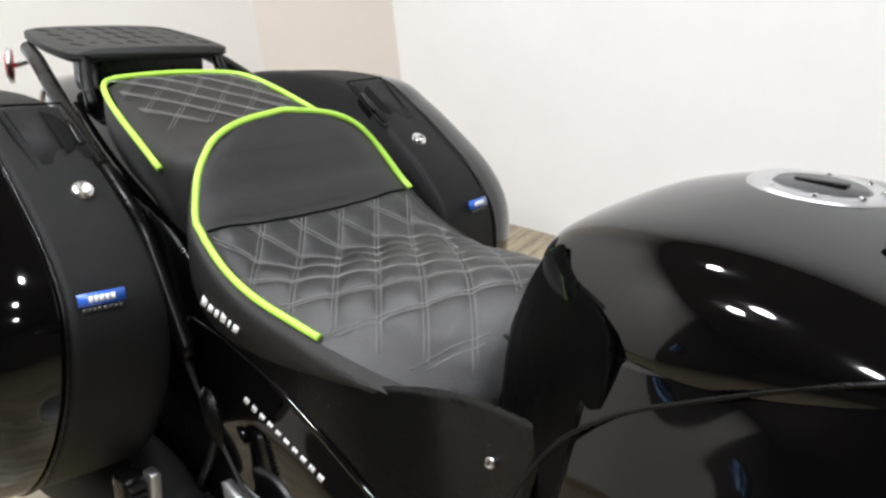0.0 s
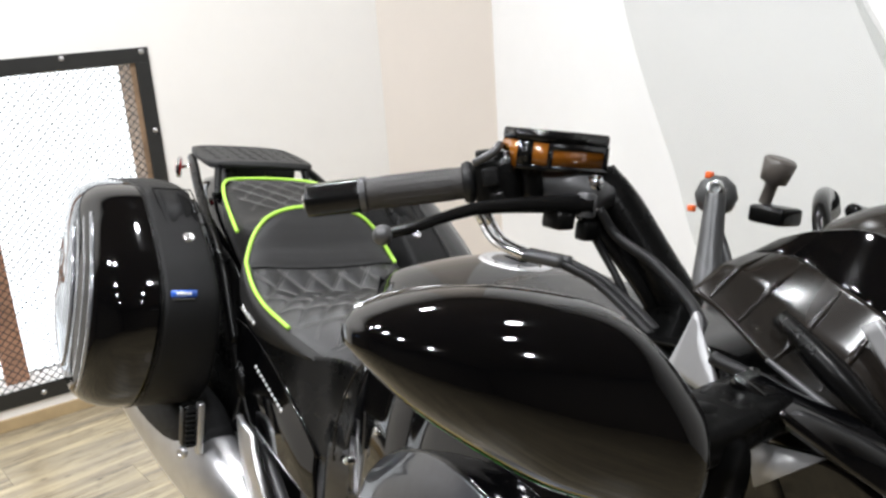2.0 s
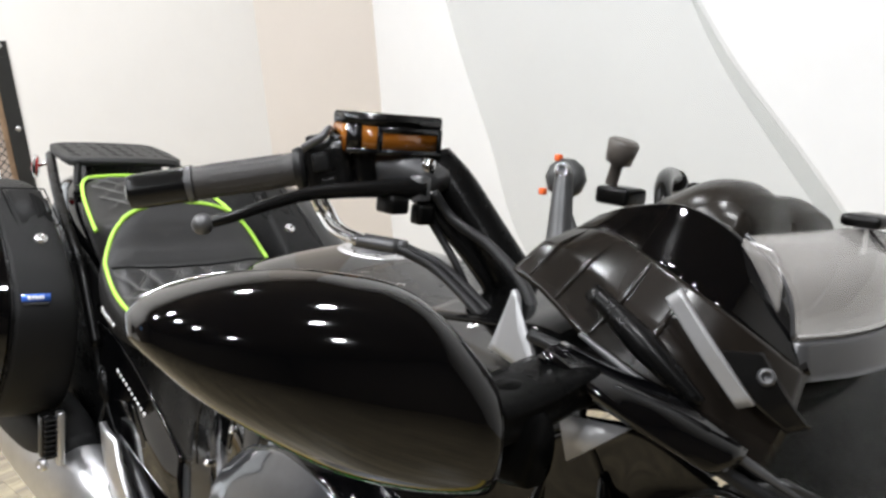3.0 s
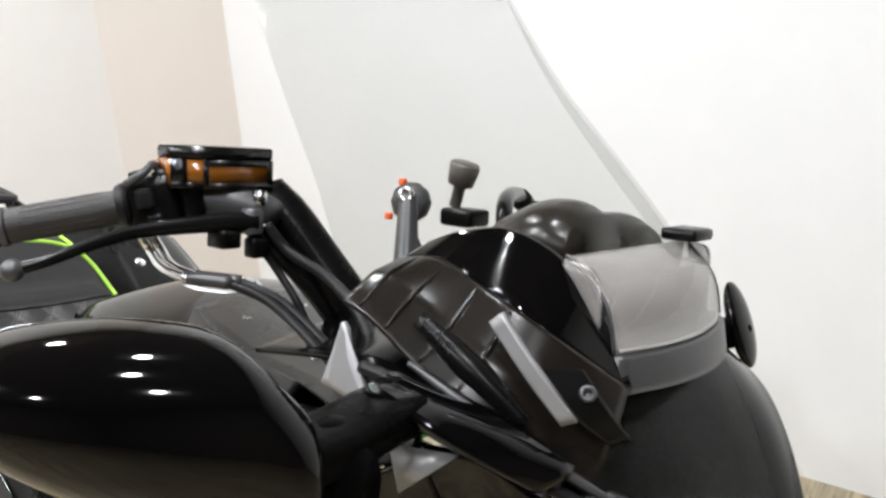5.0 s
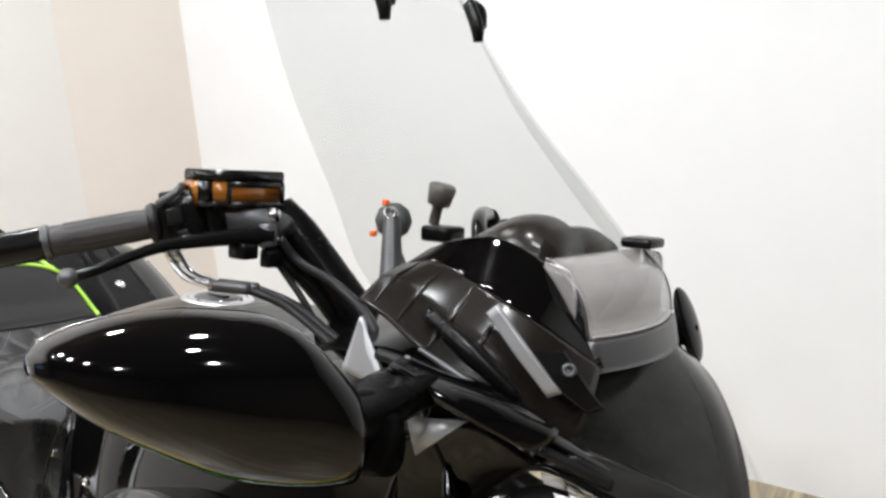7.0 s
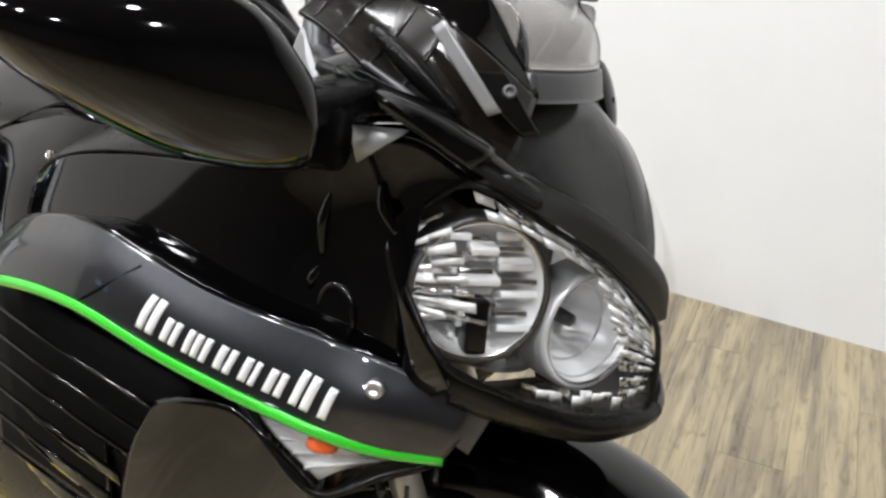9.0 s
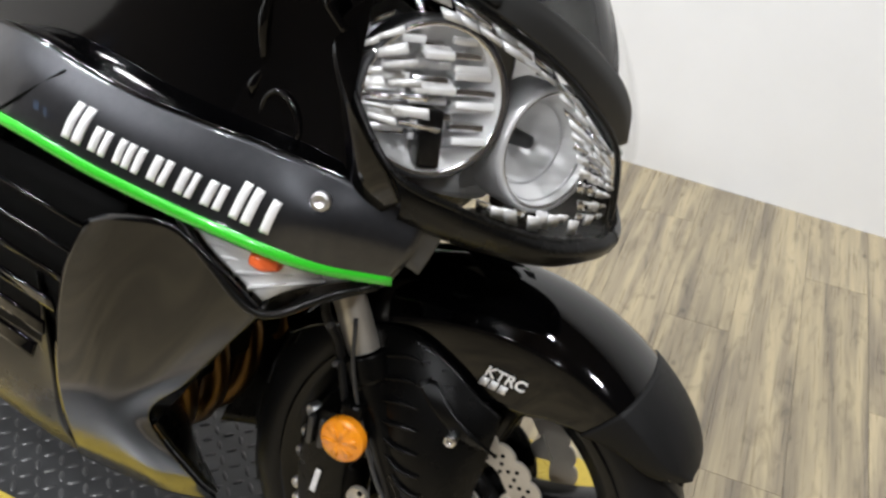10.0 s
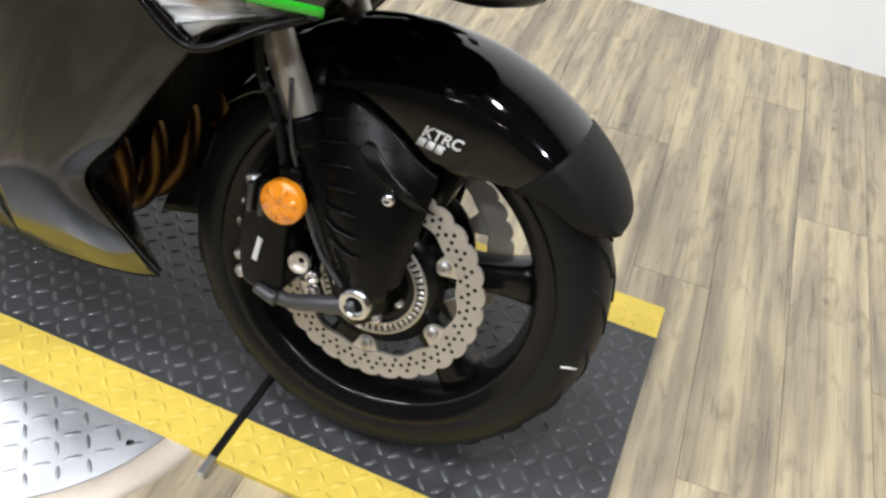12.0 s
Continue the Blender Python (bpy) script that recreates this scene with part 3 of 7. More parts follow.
def petal_disc(y, thick):
    """A wave-edged brake rotor: outer and inner outlines in waves."""
    n = 240
    g = np.zeros((n, 4, 3))
    for i in range(n):
        a = 2 * math.pi * i / n
        ro = 0.1445 + 0.0058 * abs(math.cos(a * 15)) ** 0.6
        ri = 0.1135 + 0.0025 * math.cos(a * 12 + 0.6)
        for j, (r, yy) in enumerate(((ri, y), (ro, y), (ro, y - thick), (ri, y - thick))):
            g[i, j] = (ax + r * math.cos(a), yy, az + r * math.sin(a))
    return grid_mesh(g, True, True)


def disc_face(y, side):
    """Rows of flat dark discs on a rotor's outer face, painted for the shade in its drilled holes."""
    bm = bmesh.new()
    k = 0
    for i in range(132):
        a = 2 * math.pi * i / 132
        r = (0.1195, 0.1285, 0.1375, 0.1285)[i % 4]
        c = Vector((ax + r * math.cos(a), y, az + r * math.sin(a)))
        vs = [bm.verts.new(c + Vector((0.0029 * math.cos(q), 0, 0.0029 * math.sin(q)))) for q in np.linspace(0, 2 * math.pi, 8, endpoint=False)]
        bm.faces.new(vs if side > 0 else vs[::-1])
    return bm


PALE_STEEL = material("pale_plated_steel", (0.66, 0.62, 0.55), 0.38, metal=0.7, vary=0.08, noise_scale=40)
# near-black for holes, gaps and recesses: their shade put into the colour
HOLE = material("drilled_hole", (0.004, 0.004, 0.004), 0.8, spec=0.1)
for side in (-1, 1):
    y = side * 0.072
    rotor = sub("brake_disc", petal_disc(y + (0.0025 if side > 0 else 0.0025), 0.005), STEEL, wheel, "drilled wave-edged steel brake disc", smooth=False)
    sub("drilled_hole", disc_face(y + side * 0.0029, side), HOLE, rotor)
    carrier = spin([(0.045, side * 0.062), (0.092, side * 0.064), (0.095, side * 0.068), (0.045, side * 0.068)], AXLE, n=48, closed=True)
    sub("carrier", carrier, DARKMETAL, rotor)
    for k in range(6):
        a = k * math.pi / 3 - 0.5
        c, s = math.cos(a), math.sin(a)
        arm = [[(ax + r * c - w * q * s, y - side * 0.004 + d * 0.0025, az + r * s + w * q * c) for q, d in ((-1, -1), (1, -1), (1, 1), (-1, 1))] for r, w in ((0.091, 0.004), (0.094, 0.009), (0.100, 0.0125), (0.108, 0.016), (0.116, 0.021))]
        tab = sub("tab", loft(arm, 10, 4), PALE_STEEL, rotor, smooth=False)
        bob = spin([(0.004, side * 0.0045), (0.0085, side * 0.0045), (0.0095, side * 0.003), (0.0095, -side * 0.004)], (ax + 0.101 * c, y, az + 0.101 * s), n=18)
        sub("bobbin", bob, ALU, rotor)
bm = None
for k in range(48):
    a = 2 * math.pi * k / 48
    p = [(ax + r * math.cos(b), -0.081, az + r * math.sin(b)) for r, b in ((0.060, a), (0.073, a), (0.073, a + 0.075), (0.060, a + 0.075))]
    bm = mark(p, 0.002, bm)
ring = sub("sensor_ring", spin([(0.058, -0.079), (0.0615, -0.0815), (0.058, -0.0815)], AXLE, n=64, closed=True, bm=spin([(0.072, -0.079), (0.0755, -0.079), (0.0755, -0.0815), (0.072, -0.0815)], AXLE, n=64, closed=True, bm=bm)), ALU, wheel, "slotted silver speed sensor ring")
sub("backing", spin([(0.03, -0.0785), (0.0735, -0.0785), (0.0735, -0.077), (0.03, -0.077)], AXLE, n=48, closed=True), DARKMETAL, ring)

# ---- fork ----
FD = Vector((-math.sin(RAKE), 0, math.cos(RAKE)))


def fork_point(s, off=0.0, y=-0.107):
    """A point s metres up the fork leg, off metres ahead of it."""
    p = AXLE + FD * s + Vector((math.cos(RAKE), 0, math.sin(RAKE))) * (off - 0.012)
    return (p.x, y, p.z)


for side in (-1, 1):
    y = side * 0.107
    leg = part("fork_leg", tube([fork_point(-0.035, 0, y), fork_point(0.0, 0, y), fork_point(0.15, 0, y), fork_point(0.215, 0, y)], [0.02, 0.03, 0.0275, 0.0275], 40, 20), SATIN, motorcycle, "satin black fork leg", m=STEER)
    sub("fork_tube", tube([fork_point(0.20, 0, y), fork_point(0.60, 0, y)], 0.0200, 12, 24), PALE_STEEL, leg, "silver fork tube")
    sub("dust_cap", tube([fork_point(0.205, 0, y), fork_point(0.24, 0, y)], 0.029, 8, 24), SATIN, leg)
    foot = loft([ellipse(ax - 0.03, y, az + 0.005, 0.022, 0.022), ellipse(ax - 0.005, y, az, 0.028, 0.034), ellipse(ax + 0.03, y, az + 0.005, 0.022, 0.028)], 14, 20)
    sub("axle_clamp", foot, SATIN, leg)
    nut = spin([(0.011, side * 0.139), (0.013, side * 0.143), (0.0195, side * 0.143), (0.0215, side * 0.140), (0.0215, side * 0.12)], AXLE, n=32)
    sub("axle_nut", nut, CHROME, leg, "hollow chrome axle end")
    sub("axle_bore", spin([(0.0, side * 0.136), (0.0125, side * 0.136)], AXLE, n=24), HOLE, leg)
    sub("pinch_bolt", bolt((ax + 0.028, side * 0.128, az - 0.016), (0, side, 0), 0.006, bolt((ax + 0.05, side * 0.115, az + 0.008), (0, side, 0), 0.005)), CHROME, leg)
    # radial caliper behind the leg
    secs = []
    for cx, cz, wide in ((-0.128, 0.128, 0.026), (-0.134, 0.112, 0.034), (-0.139, 0.07, 0.037), (-0.139, 0.02, 0.037), (-0.134, -0.022, 0.034), (-0.129, -0.034, 0.026)):
        secs.append([(ax + cx + wide * q, side * yy, az + cz + 0.25 * wide * q) for q, yy in ((-1, 0.055), (-1, 0.112), (-0.75, 0.124), (0.55, 0.130), (0.9, 0.120), (0.95, 0.055))])
    caliper = sub("caliper", loft(secs, 28, 30), SATIN, leg, "satin black radial brake caliper")
    for cx, cz, q in ((-0.172, 0.075, 0.008), (-0.176, 0.045, 0.008), (-0.176, -0.005, 0.008), (-0.172, -0.030, 0.009), (-0.168, 0.108, 0.010)):
        sub("caliper_bolt", bolt((ax + cx, side * 0.112, az + cz), (-0.6, side * 1.0, 0), q, None, 0.007), ALU, caliper)
    for k in range(3):
        sub("cooling_fin", box(ax - 0.165 + 0.016 * k, ax - 0.157 + 0.016 * k, min(side * 0.122, side * 0.133), max(side * 0.122, side * 0.133), az + 0.072, az + 0.112, 0.002), GREYMETAL, caliper)
    sub("caliper_mark", bars((ax - 0.143, side * 0.1318, az + 0.005), (0.16, 0, 1), (-1, 0, 0.16), [0.0032] * 9, 0.0075), SILVER_MARK, caliper)
    bracket = tube([(ax - 0.10, side * 0.10, az + 0.115), (ax - 0.08, side * 0.115, az + 0.10), (ax - 0.06, side * 0.118, az + 0.075)], 0.014, 12, 10)
    bracket = tube([(ax - 0.135, side * 0.118, az - 0.030), (ax - 0.10, side * 0.126, az - 0.040), (ax - 0.045, side * 0.130, az - 0.022), (ax + 0.0, side * 0.128, az - 0.008)], [0.011, 0.010, 0.012, 0.015], 20, 10, bracket)
    sub("caliper_bracket", bracket, GREYMETAL, caliper)
    sub("hose_union", tube([(ax - 0.140, side * 0.130, az - 0.034), (ax - 0.108, side * 0.136, az - 0.038)], [0.008, 0.0095], 8, 12), GREYMETAL, caliper)
    ear = spin([(0.004, 0.0), (0.012, 0.0), (0.014, 0.003), (0.014, 0.01)], (0, 0, 0), n=18)
    ear.transform(Matrix.Translation((ax - 0.083, side * 0.128, az + 0.028)) @ Matrix.Rotation(math.pi if side < 0 else 0, 4, "X"))
    sub("bracket_ear", ear, PALE_STEEL, caliper)
    sub("bracket_bolt", bolt((ax - 0.064, side * 0.130, az + 0.012), (0, side, 0), 0.010, None, 0.007), CHROME, caliper)
    sub("bracket_bolt", bolt((ax - 0.030, side * 0.130, az + 0.020), (0, side, 0), 0.006, None, 0.005), CHROME, caliper)
    sub("stay", box(ax - 0.118, ax - 0.09, min(side * 0.12, side * 0.15), max(side * 0.12, side * 0.15), az + 0.10, az + 0.16, 0.006), SATIN, caliper)
    ref = spin([(0.0, side * 0.166), (0.012, side * 0.1655), (0.0265, side * 0.163), (0.0285, side * 0.160), (0.0285, side * 0.150)], (ax - 0.104, 0, az + 0.117), n=32)
    reflector = sub("reflector", ref, AMBER, leg, "round amber side reflector")
    for k in range(6):
        a = k * math.pi / 3
        facet = mark([(ax - 0.105, side * 0.1668, az + 0.117), (ax - 0.105 + 0.023 * math.cos(a), side * 0.1655, az + 0.117 + 0.023 * math.sin(a)), (ax - 0.105 + 0.023 * math.cos(a + 0.5), side * 0.1655, az + 0.117 + 0.023 * math.sin(a + 0.5))], 0.0008)
        sub("facet", facet, AMBER, reflector)
    hose = tube([(ax - 0.12, side * 0.13, az + 0.15), (ax - 0.14, side * 0.13, az + 0.22), (ax - 0.16, side * 0.14, az + 0.27), (ax - 0.17, side * 0.13, az + 0.38)], 0.006, 30, 8)
    sub("brake_hose", hose, RUBBER, leg)
    wire = tube([(ax - 0.122, side * 0.132, az + 0.26), (ax - 0.112, side * 0.14, az + 0.20), (ax - 0.088, side * 0.142, az + 0.13), (ax - 0.055, side * 0.143, az + 0.06), (ax - 0.02, side * 0.14, az + 0.02)], 0.0028, 40, 8)
    sub("sensor_wire", wire, GREYMETAL, leg)
    for dx, dz in ((0.135, 0.20), (0.15, 0.245)):
        sub("hose_clip", bolt((ax - dx, side * 0.14, az + dz), (0, side, 0), 0.0045), GREYMETAL, leg)

# ---- front fender ----
def fender_section(a, edge, half=0.088, crown=0.338, shoulder=0.29):
    """Across the tyre at angle a: from one lower edge up a flat side to the shoulder and over the crown."""
    right = [(-half * 0.96, edge), (-half * 1.0, edge + (shoulder - edge) * 0.5), (-half * 1.0, shoulder - 0.006), (-half * 0.965, shoulder + 0.004), (-half * 0.78, shoulder + (crown - shoulder) * 0.55), (-half * 0.42, crown - (crown - shoulder) * 0.10)]
    return [(ax + r * math.cos(a), y, az + r * math.sin(a)) for y, r in right + [(0, crown)] + [(-y, r) for y, r in right[::-1]]]


FENDER = [(32, 0.306, 0.060, 0.329, 0.315), (33.5, 0.298, 0.070, 0.331, 0.312), (38, 0.281, 0.080, 0.333, 0.306), (44, 0.268, 0.085, 0.332, 0.302), (52, 0.243, 0.088, 0.330, 0.297), (60, 0.222, 0.089, 0.329, 0.292), (68, 0.202, 0.090, 0.328, 0.288), (78, 0.192, 0.090, 0.328, 0.282), (90, 0.190, 0.090, 0.329, 0.276), (102, 0.212, 0.090, 0.331, 0.273), (115, 0.250, 0.089, 0.333, 0.276), (132, 0.278, 0.085, 0.333, 0.290), (142, 0.292, 0.078, 0.330, 0.300)]
fender = part("front_fender", shell([fender_section(math.radians(a), *q) for a, *q in FENDER], 84, 64, -0.0035), GLOSS, motorcycle, "gloss black front mudguard with a matt tip", m=STEER)
tip = [fender_section(math.radians(a), e - 0.003, h + 0.0025, c + 0.0025, sh + 0.002) for a, e, h, c, sh in ((30.5, 0.312, 0.054, 0.328, 0.319), (32.0, 0.302, 0.064, 0.3295, 0.3145), (35, 0.288, 0.075, 0.332, 0.309), (40, 0.276, 0.082, 0.333, 0.304), (46, 0.264, 0.086, 0.3315, 0.3005), (51.5, 0.245, 0.088, 0.330, 0.297))]
sub("fender_tip", shell(tip, 24, 64, -0.003), MATTE, fender, "matt black mudguard tip")
for side in (-1, 1):
    stay = [[(ax + x, side * y, az + z) for x, y, z in r] for r in (
        [(-0.128, 0.096, 0.240), (-0.108, 0.116, 0.170), (-0.066, 0.128, 0.105), (-0.018, 0.130, 0.016)],
        [(-0.060, 0.098, 0.250), (-0.045, 0.128, 0.165), (-0.018, 0.139, 0.075), (0.008, 0.136, 0.006)],
        [(-0.005, 0.097, 0.225), (0.005, 0.122, 0.165), (0.020, 0.134, 0.090), (0.032, 0.132, 0.012)],
        [(0.030, 0.096, 0.198), (0.036, 0.112, 0.158), (0.038, 0.123, 0.095), (0.036, 0.126, 0.022)],
        [(0.060, 0.093, 0.180), (0.058, 0.098, 0.150), (0.054, 0.106, 0.105), (0.045, 0.112, 0.035)])]
    sub("side_leg", shell(stay, 32, 24, 0.003 * side), SATIN, fender, "black fork and mudguard side cover")
    skin = np.array([spline(r, 41) for r in stay])
    skin = np.array([spline(skin[:, j], 41) for j in range(41)]).swapaxes(0, 1)
    for k in range(7):
        row = 6 + 4 * k
        p = [tuple(skin[i, row - (i - 2) // 4] + (0, side * 0.003, 0)) for i in (2, 6, 10, 13)]
        sub("cover_rib", tube(p, [0.0012, 0.003, 0.003, 0.0012], 14, 8), SATIN, fender)
    p = [tuple(skin[1, j] + (0, side * 0.002, 0)) for j in (6, 16, 26, 36)]
    sub("cover_edge", tube(p, [0.0042, 0.0036, 0.003, 0.003], 20, 8), ALU if side < 0 else GREYMETAL, fender)
    fin = [[(ax + 0.0 + dx, side * (0.112 + d), az + 0.207 + dz) for dx, dz, d in ((-0.035 + q, 0.0, 0.0), (-0.008 + q, -0.022, 0.012), (0.022 + q, -0.045, 0.014), (0.055 + q, -0.062, 0.008))] for q in (-0.014, 0.0, 0.016)]
    sub("side_fin", shell(fin, 8, 14, 0.003 * side), SATIN, fender, "satin black fin on the mudguard side")
    sub("fender_bolt", bolt((ax + 0.017, side * 0.1325, az + 0.153), (0, side, 0), 0.008, None, 0.006), CHROME, fender)
    up = Vector((0.2, 0, 1))
    words = lettering("KTRC", 0.0195)
    words.transform(Matrix.Translation((ax + (0.028 if side < 0 else 0.084), side * 0.0925, az + (0.226 if side < 0 else 0.219))) @ Matrix.Rotation(0.12, 4, "Y") @ (Matrix.Identity(4) if side < 0 else Matrix.Rotation(math.pi, 4, "Z")) @ Matrix.Rotation(math.pi / 2, 4, "X"))
    sub("fender_lettering", words, SILVER_MARK, fender, "small white letters")
    for k in range(3):
        sub("fender_mark", bars((ax + 0.024 + 0.0115 * k, side * 0.0925, az + 0.2125 - 0.0015 * k), (1, 0, -0.12), up, [0.0095], 0.011, 0.2), SILVER_MARK, fender)


def middle(x):
    """The middle of the front bodywork, which stands a little askew."""
    return -0.03 * min(max((x + 0.3) / 1.1, 0), 1.2)


def both(rows):
    """The sections of a sheet on the machine's right, mirrored to its left."""
    return [[(x, middle(x) + (middle(x) - y) * (1 - 0.2 * min(max((x - 0.6) / 0.15, 0), 1)), z) for x, y, z in r] for r in rows]


def pair(name, rows, mat, label="", nu=28, nv=24, thick=0.004, parent=motorcycle):
    """The same sheet on both sides; returns the right one."""
    right = sub(name, shell(rows, nu, nv, thick), mat, parent, label)
    sub(name, shell(both(rows), nu, nv, -thick), mat, parent, label)
    return right


# ---- side fairing with the maker's mark ----
SIDE = [
    [(0.17, -0.290, 0.790), (0.17, -0.311, 0.770), (0.17, -0.322, 0.735)],
    [(0.245, -0.300, 0.832), (0.24, -0.320, 0.800), (0.237, -0.332, 0.759)],
    [(0.345, -0.306, 0.848), (0.345, -0.327, 0.813), (0.35, -0.338, 0.768)],
    [(0.50, -0.305, 0.820), (0.49, -0.327, 0.787), (0.486, -0.336, 0.748)],
    [(0.635, -0.286, 0.806), (0.622, -0.305, 0.766), (0.613, -0.315, 0.726)],
    [(0.705, -0.263, 0.790), (0.695, -0.287, 0.755), (0.685, -0.285, 0.709)],
    [(0.765, -0.225, 0.760), (0.762, -0.238, 0.732), (0.745, -0.240, 0.700)],
]
side_panel = pair("side_fairing", SIDE, SPARK, "gloss black side fairing with a green stripe", 60, 20)
STRIPE = [(x, y, z + 0.005) for x, y, z in [(0.12, -0.318, 0.700), (0.17, -0.3245, 0.737), (0.237, -0.3345, 0.761), (0.35, -0.3405, 0.770), (0.486, -0.3385, 0.750), (0.613, -0.3175, 0.728), (0.685, -0.2875, 0.711), (0.748, -0.240, 0.701)]]
for s in (1, -1):
    rows = [[(x, s * y, z + 0.001), (x, s * (y - 0.0025), z - 0.004), (x, s * (y + 0.001), z - 0.0095)] for x, y, z in STRIPE]
    sub("green_stripe", shell(rows, 60, 8, 0.003 * s), GREEN, motorcycle, "bright green stripe")
def on_sheet(rows, x, z, out):
    """The point of a right-hand sheet at x and z, lifted outwards."""
    g = np.array([spline(s, 40) for s in rows])
    g = np.array([spline(g[:, j], 120) for j in range(40)]).reshape(-1, 3)
    k = np.argmin((g[:, 0] - x) ** 2 + (g[:, 2] - z) ** 2)
    return Vector((x, g[k, 1] - out, z))


# the maker's mark as plain slanted silver bars
letter_at = 0.443
for letter in ((0.034, 0.0105, 0.0115), (0.023, 0.010, 0.0085), (0.023, 0.0085, 0.0085, 0.0085), (0.023, 0.010, 0.0085), (0.023, 0.010, 0.0075), (0.023, 0.010, 0.0085), (0.034, 0.0095, 0.0105), (0.032, 0.010)):
    tall = letter[0]
    for width in letter[1:]:
        sheet = []
        for i in (0, 1):
            x = letter_at + 0.8 * width * i + 0.1 * width
            base = np.interp(x, [p[0] for p in STRIPE], [p[2] for p in STRIPE]) + 0.013
            sheet.append([tuple(on_sheet(SIDE, x + f * tall * 0.26, base + f * tall * 0.97, 0.0066)) for f in (0, 0.25, 0.5, 0.75, 1)])
        sub("mark_bar", shell(sheet, 3, 9, 0.002), SILVER_MARK, motorcycle)
        letter_at += width + 0.0015
    letter_at += 0.0058
sub("fairing_bolt", bolt((0.694, -0.2885, 0.775), (0.25, -1, 0.1), 0.009), ALU, motorcycle)
seam = tube([(0.352, -0.3395, 0.771), (0.385, -0.3375, 0.795), (0.425, -0.318, 0.827)], 0.0014, 12, 6)
sub("panel_gap", seam, HOLE, motorcycle)
# upper fairing flank above the crease, up to the rim of the cockpit
UPPER = [
    [(0.165, -0.238, 0.857), (0.166, -0.246, 0.843), (0.168, -0.254, 0.822), (0.172, -0.262, 0.790)],
    [(0.235, -0.254, 0.893), (0.236, -0.258, 0.875), (0.238, -0.264, 0.850), (0.24, -0.270, 0.824)],
    [(0.355, -0.259, 0.920), (0.354, -0.262, 0.900), (0.352, -0.267, 0.870), (0.35, -0.274, 0.838)],
    [(0.49, -0.265, 0.938), (0.49, -0.266, 0.910), (0.495, -0.269, 0.870), (0.50, -0.275, 0.811)],
    [(0.59, -0.268, 0.960), (0.60, -0.263, 0.920), (0.61, -0.262, 0.870), (0.63, -0.265, 0.797)],
    [(0.645, -0.268, 0.995), (0.668, -0.255, 0.94), (0.69, -0.254, 0.875), (0.702, -0.252, 0.784)],
]
WING = [
    [(0.150, -0.215, 0.852), (0.156, -0.226, 0.857), (0.163, -0.236, 0.859), (0.167, -0.243, 0.856)],
    [(0.185, -0.206, 0.886), (0.195, -0.226, 0.889), (0.205, -0.244, 0.888), (0.210, -0.253, 0.883)],
    [(0.240, -0.200, 0.925), (0.255, -0.226, 0.920), (0.268, -0.248, 0.912), (0.276, -0.259, 0.906)],
    [(0.310, -0.196, 0.949), (0.325, -0.226, 0.942), (0.345, -0.252, 0.930), (0.352, -0.263, 0.921)],
    [(0.420, -0.205, 0.958), (0.430, -0.232, 0.956), (0.445, -0.256, 0.944), (0.450, -0.267, 0.934)],
    [(0.560, -0.235, 0.985), (0.565, -0.250, 0.984), (0.572, -0.264, 0.972), (0.575, -0.271, 0.956)],
    [(0.640, -0.258, 1.005), (0.642, -0.262, 1.004), (0.645, -0.268, 1.000), (0.646, -0.271, 0.992)],
]
pair("fairing_wing", WING, SATIN, "satin black fairing wing beside the tank", 60, 24, 0.004)
pair("upper_fairing", UPPER, GLOSS, "gloss black upper fairing flank", 48, 28)
pair("fairing_ledge", [[u[-1], ((u[-1][0] + v[0][0]) / 2, (u[-1][1] + v[0][1]) / 2, v[0][2] - 0.004), v[0]] for u, v in zip(UPPER, SIDE[:6])], GLOSS, "", 40, 10, 0.003)
lip = tube([(0.15, -0.286, 0.775), (0.195, -0.294, 0.808), (0.245, -0.301, 0.833), (0.345, -0.307, 0.849), (0.50, -0.306, 0.821), (0.635, -0.287, 0.807), (0.705, -0.264, 0.791)], 0.0032, 50, 8)
sub("fairing_lip", lip, GLOSS, motorcycle)
# air duct mouth between the panel and the headlamp
for cx, cz, rx, rz in ((0.628, 0.822, 0.020, 0.028),):
    mouth = [(cx + rx * math.cos(t), -0.266, cz + rz * math.sin(t) - 0.15 * rx * math.cos(t)) for t in np.linspace(0, 2 * math.pi, 14, endpoint=False)]
    duct = sub("duct_rim", tube(mouth, 0.0032, 48, 8, closed=True), GLOSS, motorcycle, "gloss black duct rim")
    sub("duct_mouth", mark([(x, y + 0.001, z) for x, y, z in mouth], 0.002), HOLE, duct)
for x0, z0, x1, z1 in ((0.612, 0.945, 0.606, 0.875), (0.606, 0.865, 0.598, 0.835), (0.662, 0.955, 0.684, 0.915)):
    sub("duct_fold", tube([(x0, -0.263, z0), ((x0 + x1) / 2 - 0.004, -0.267, (z0 + z1) / 2), (x1, -0.265, z1)], [0.003, 0.006, 0.003], 14, 8), GLOSS, motorcycle)
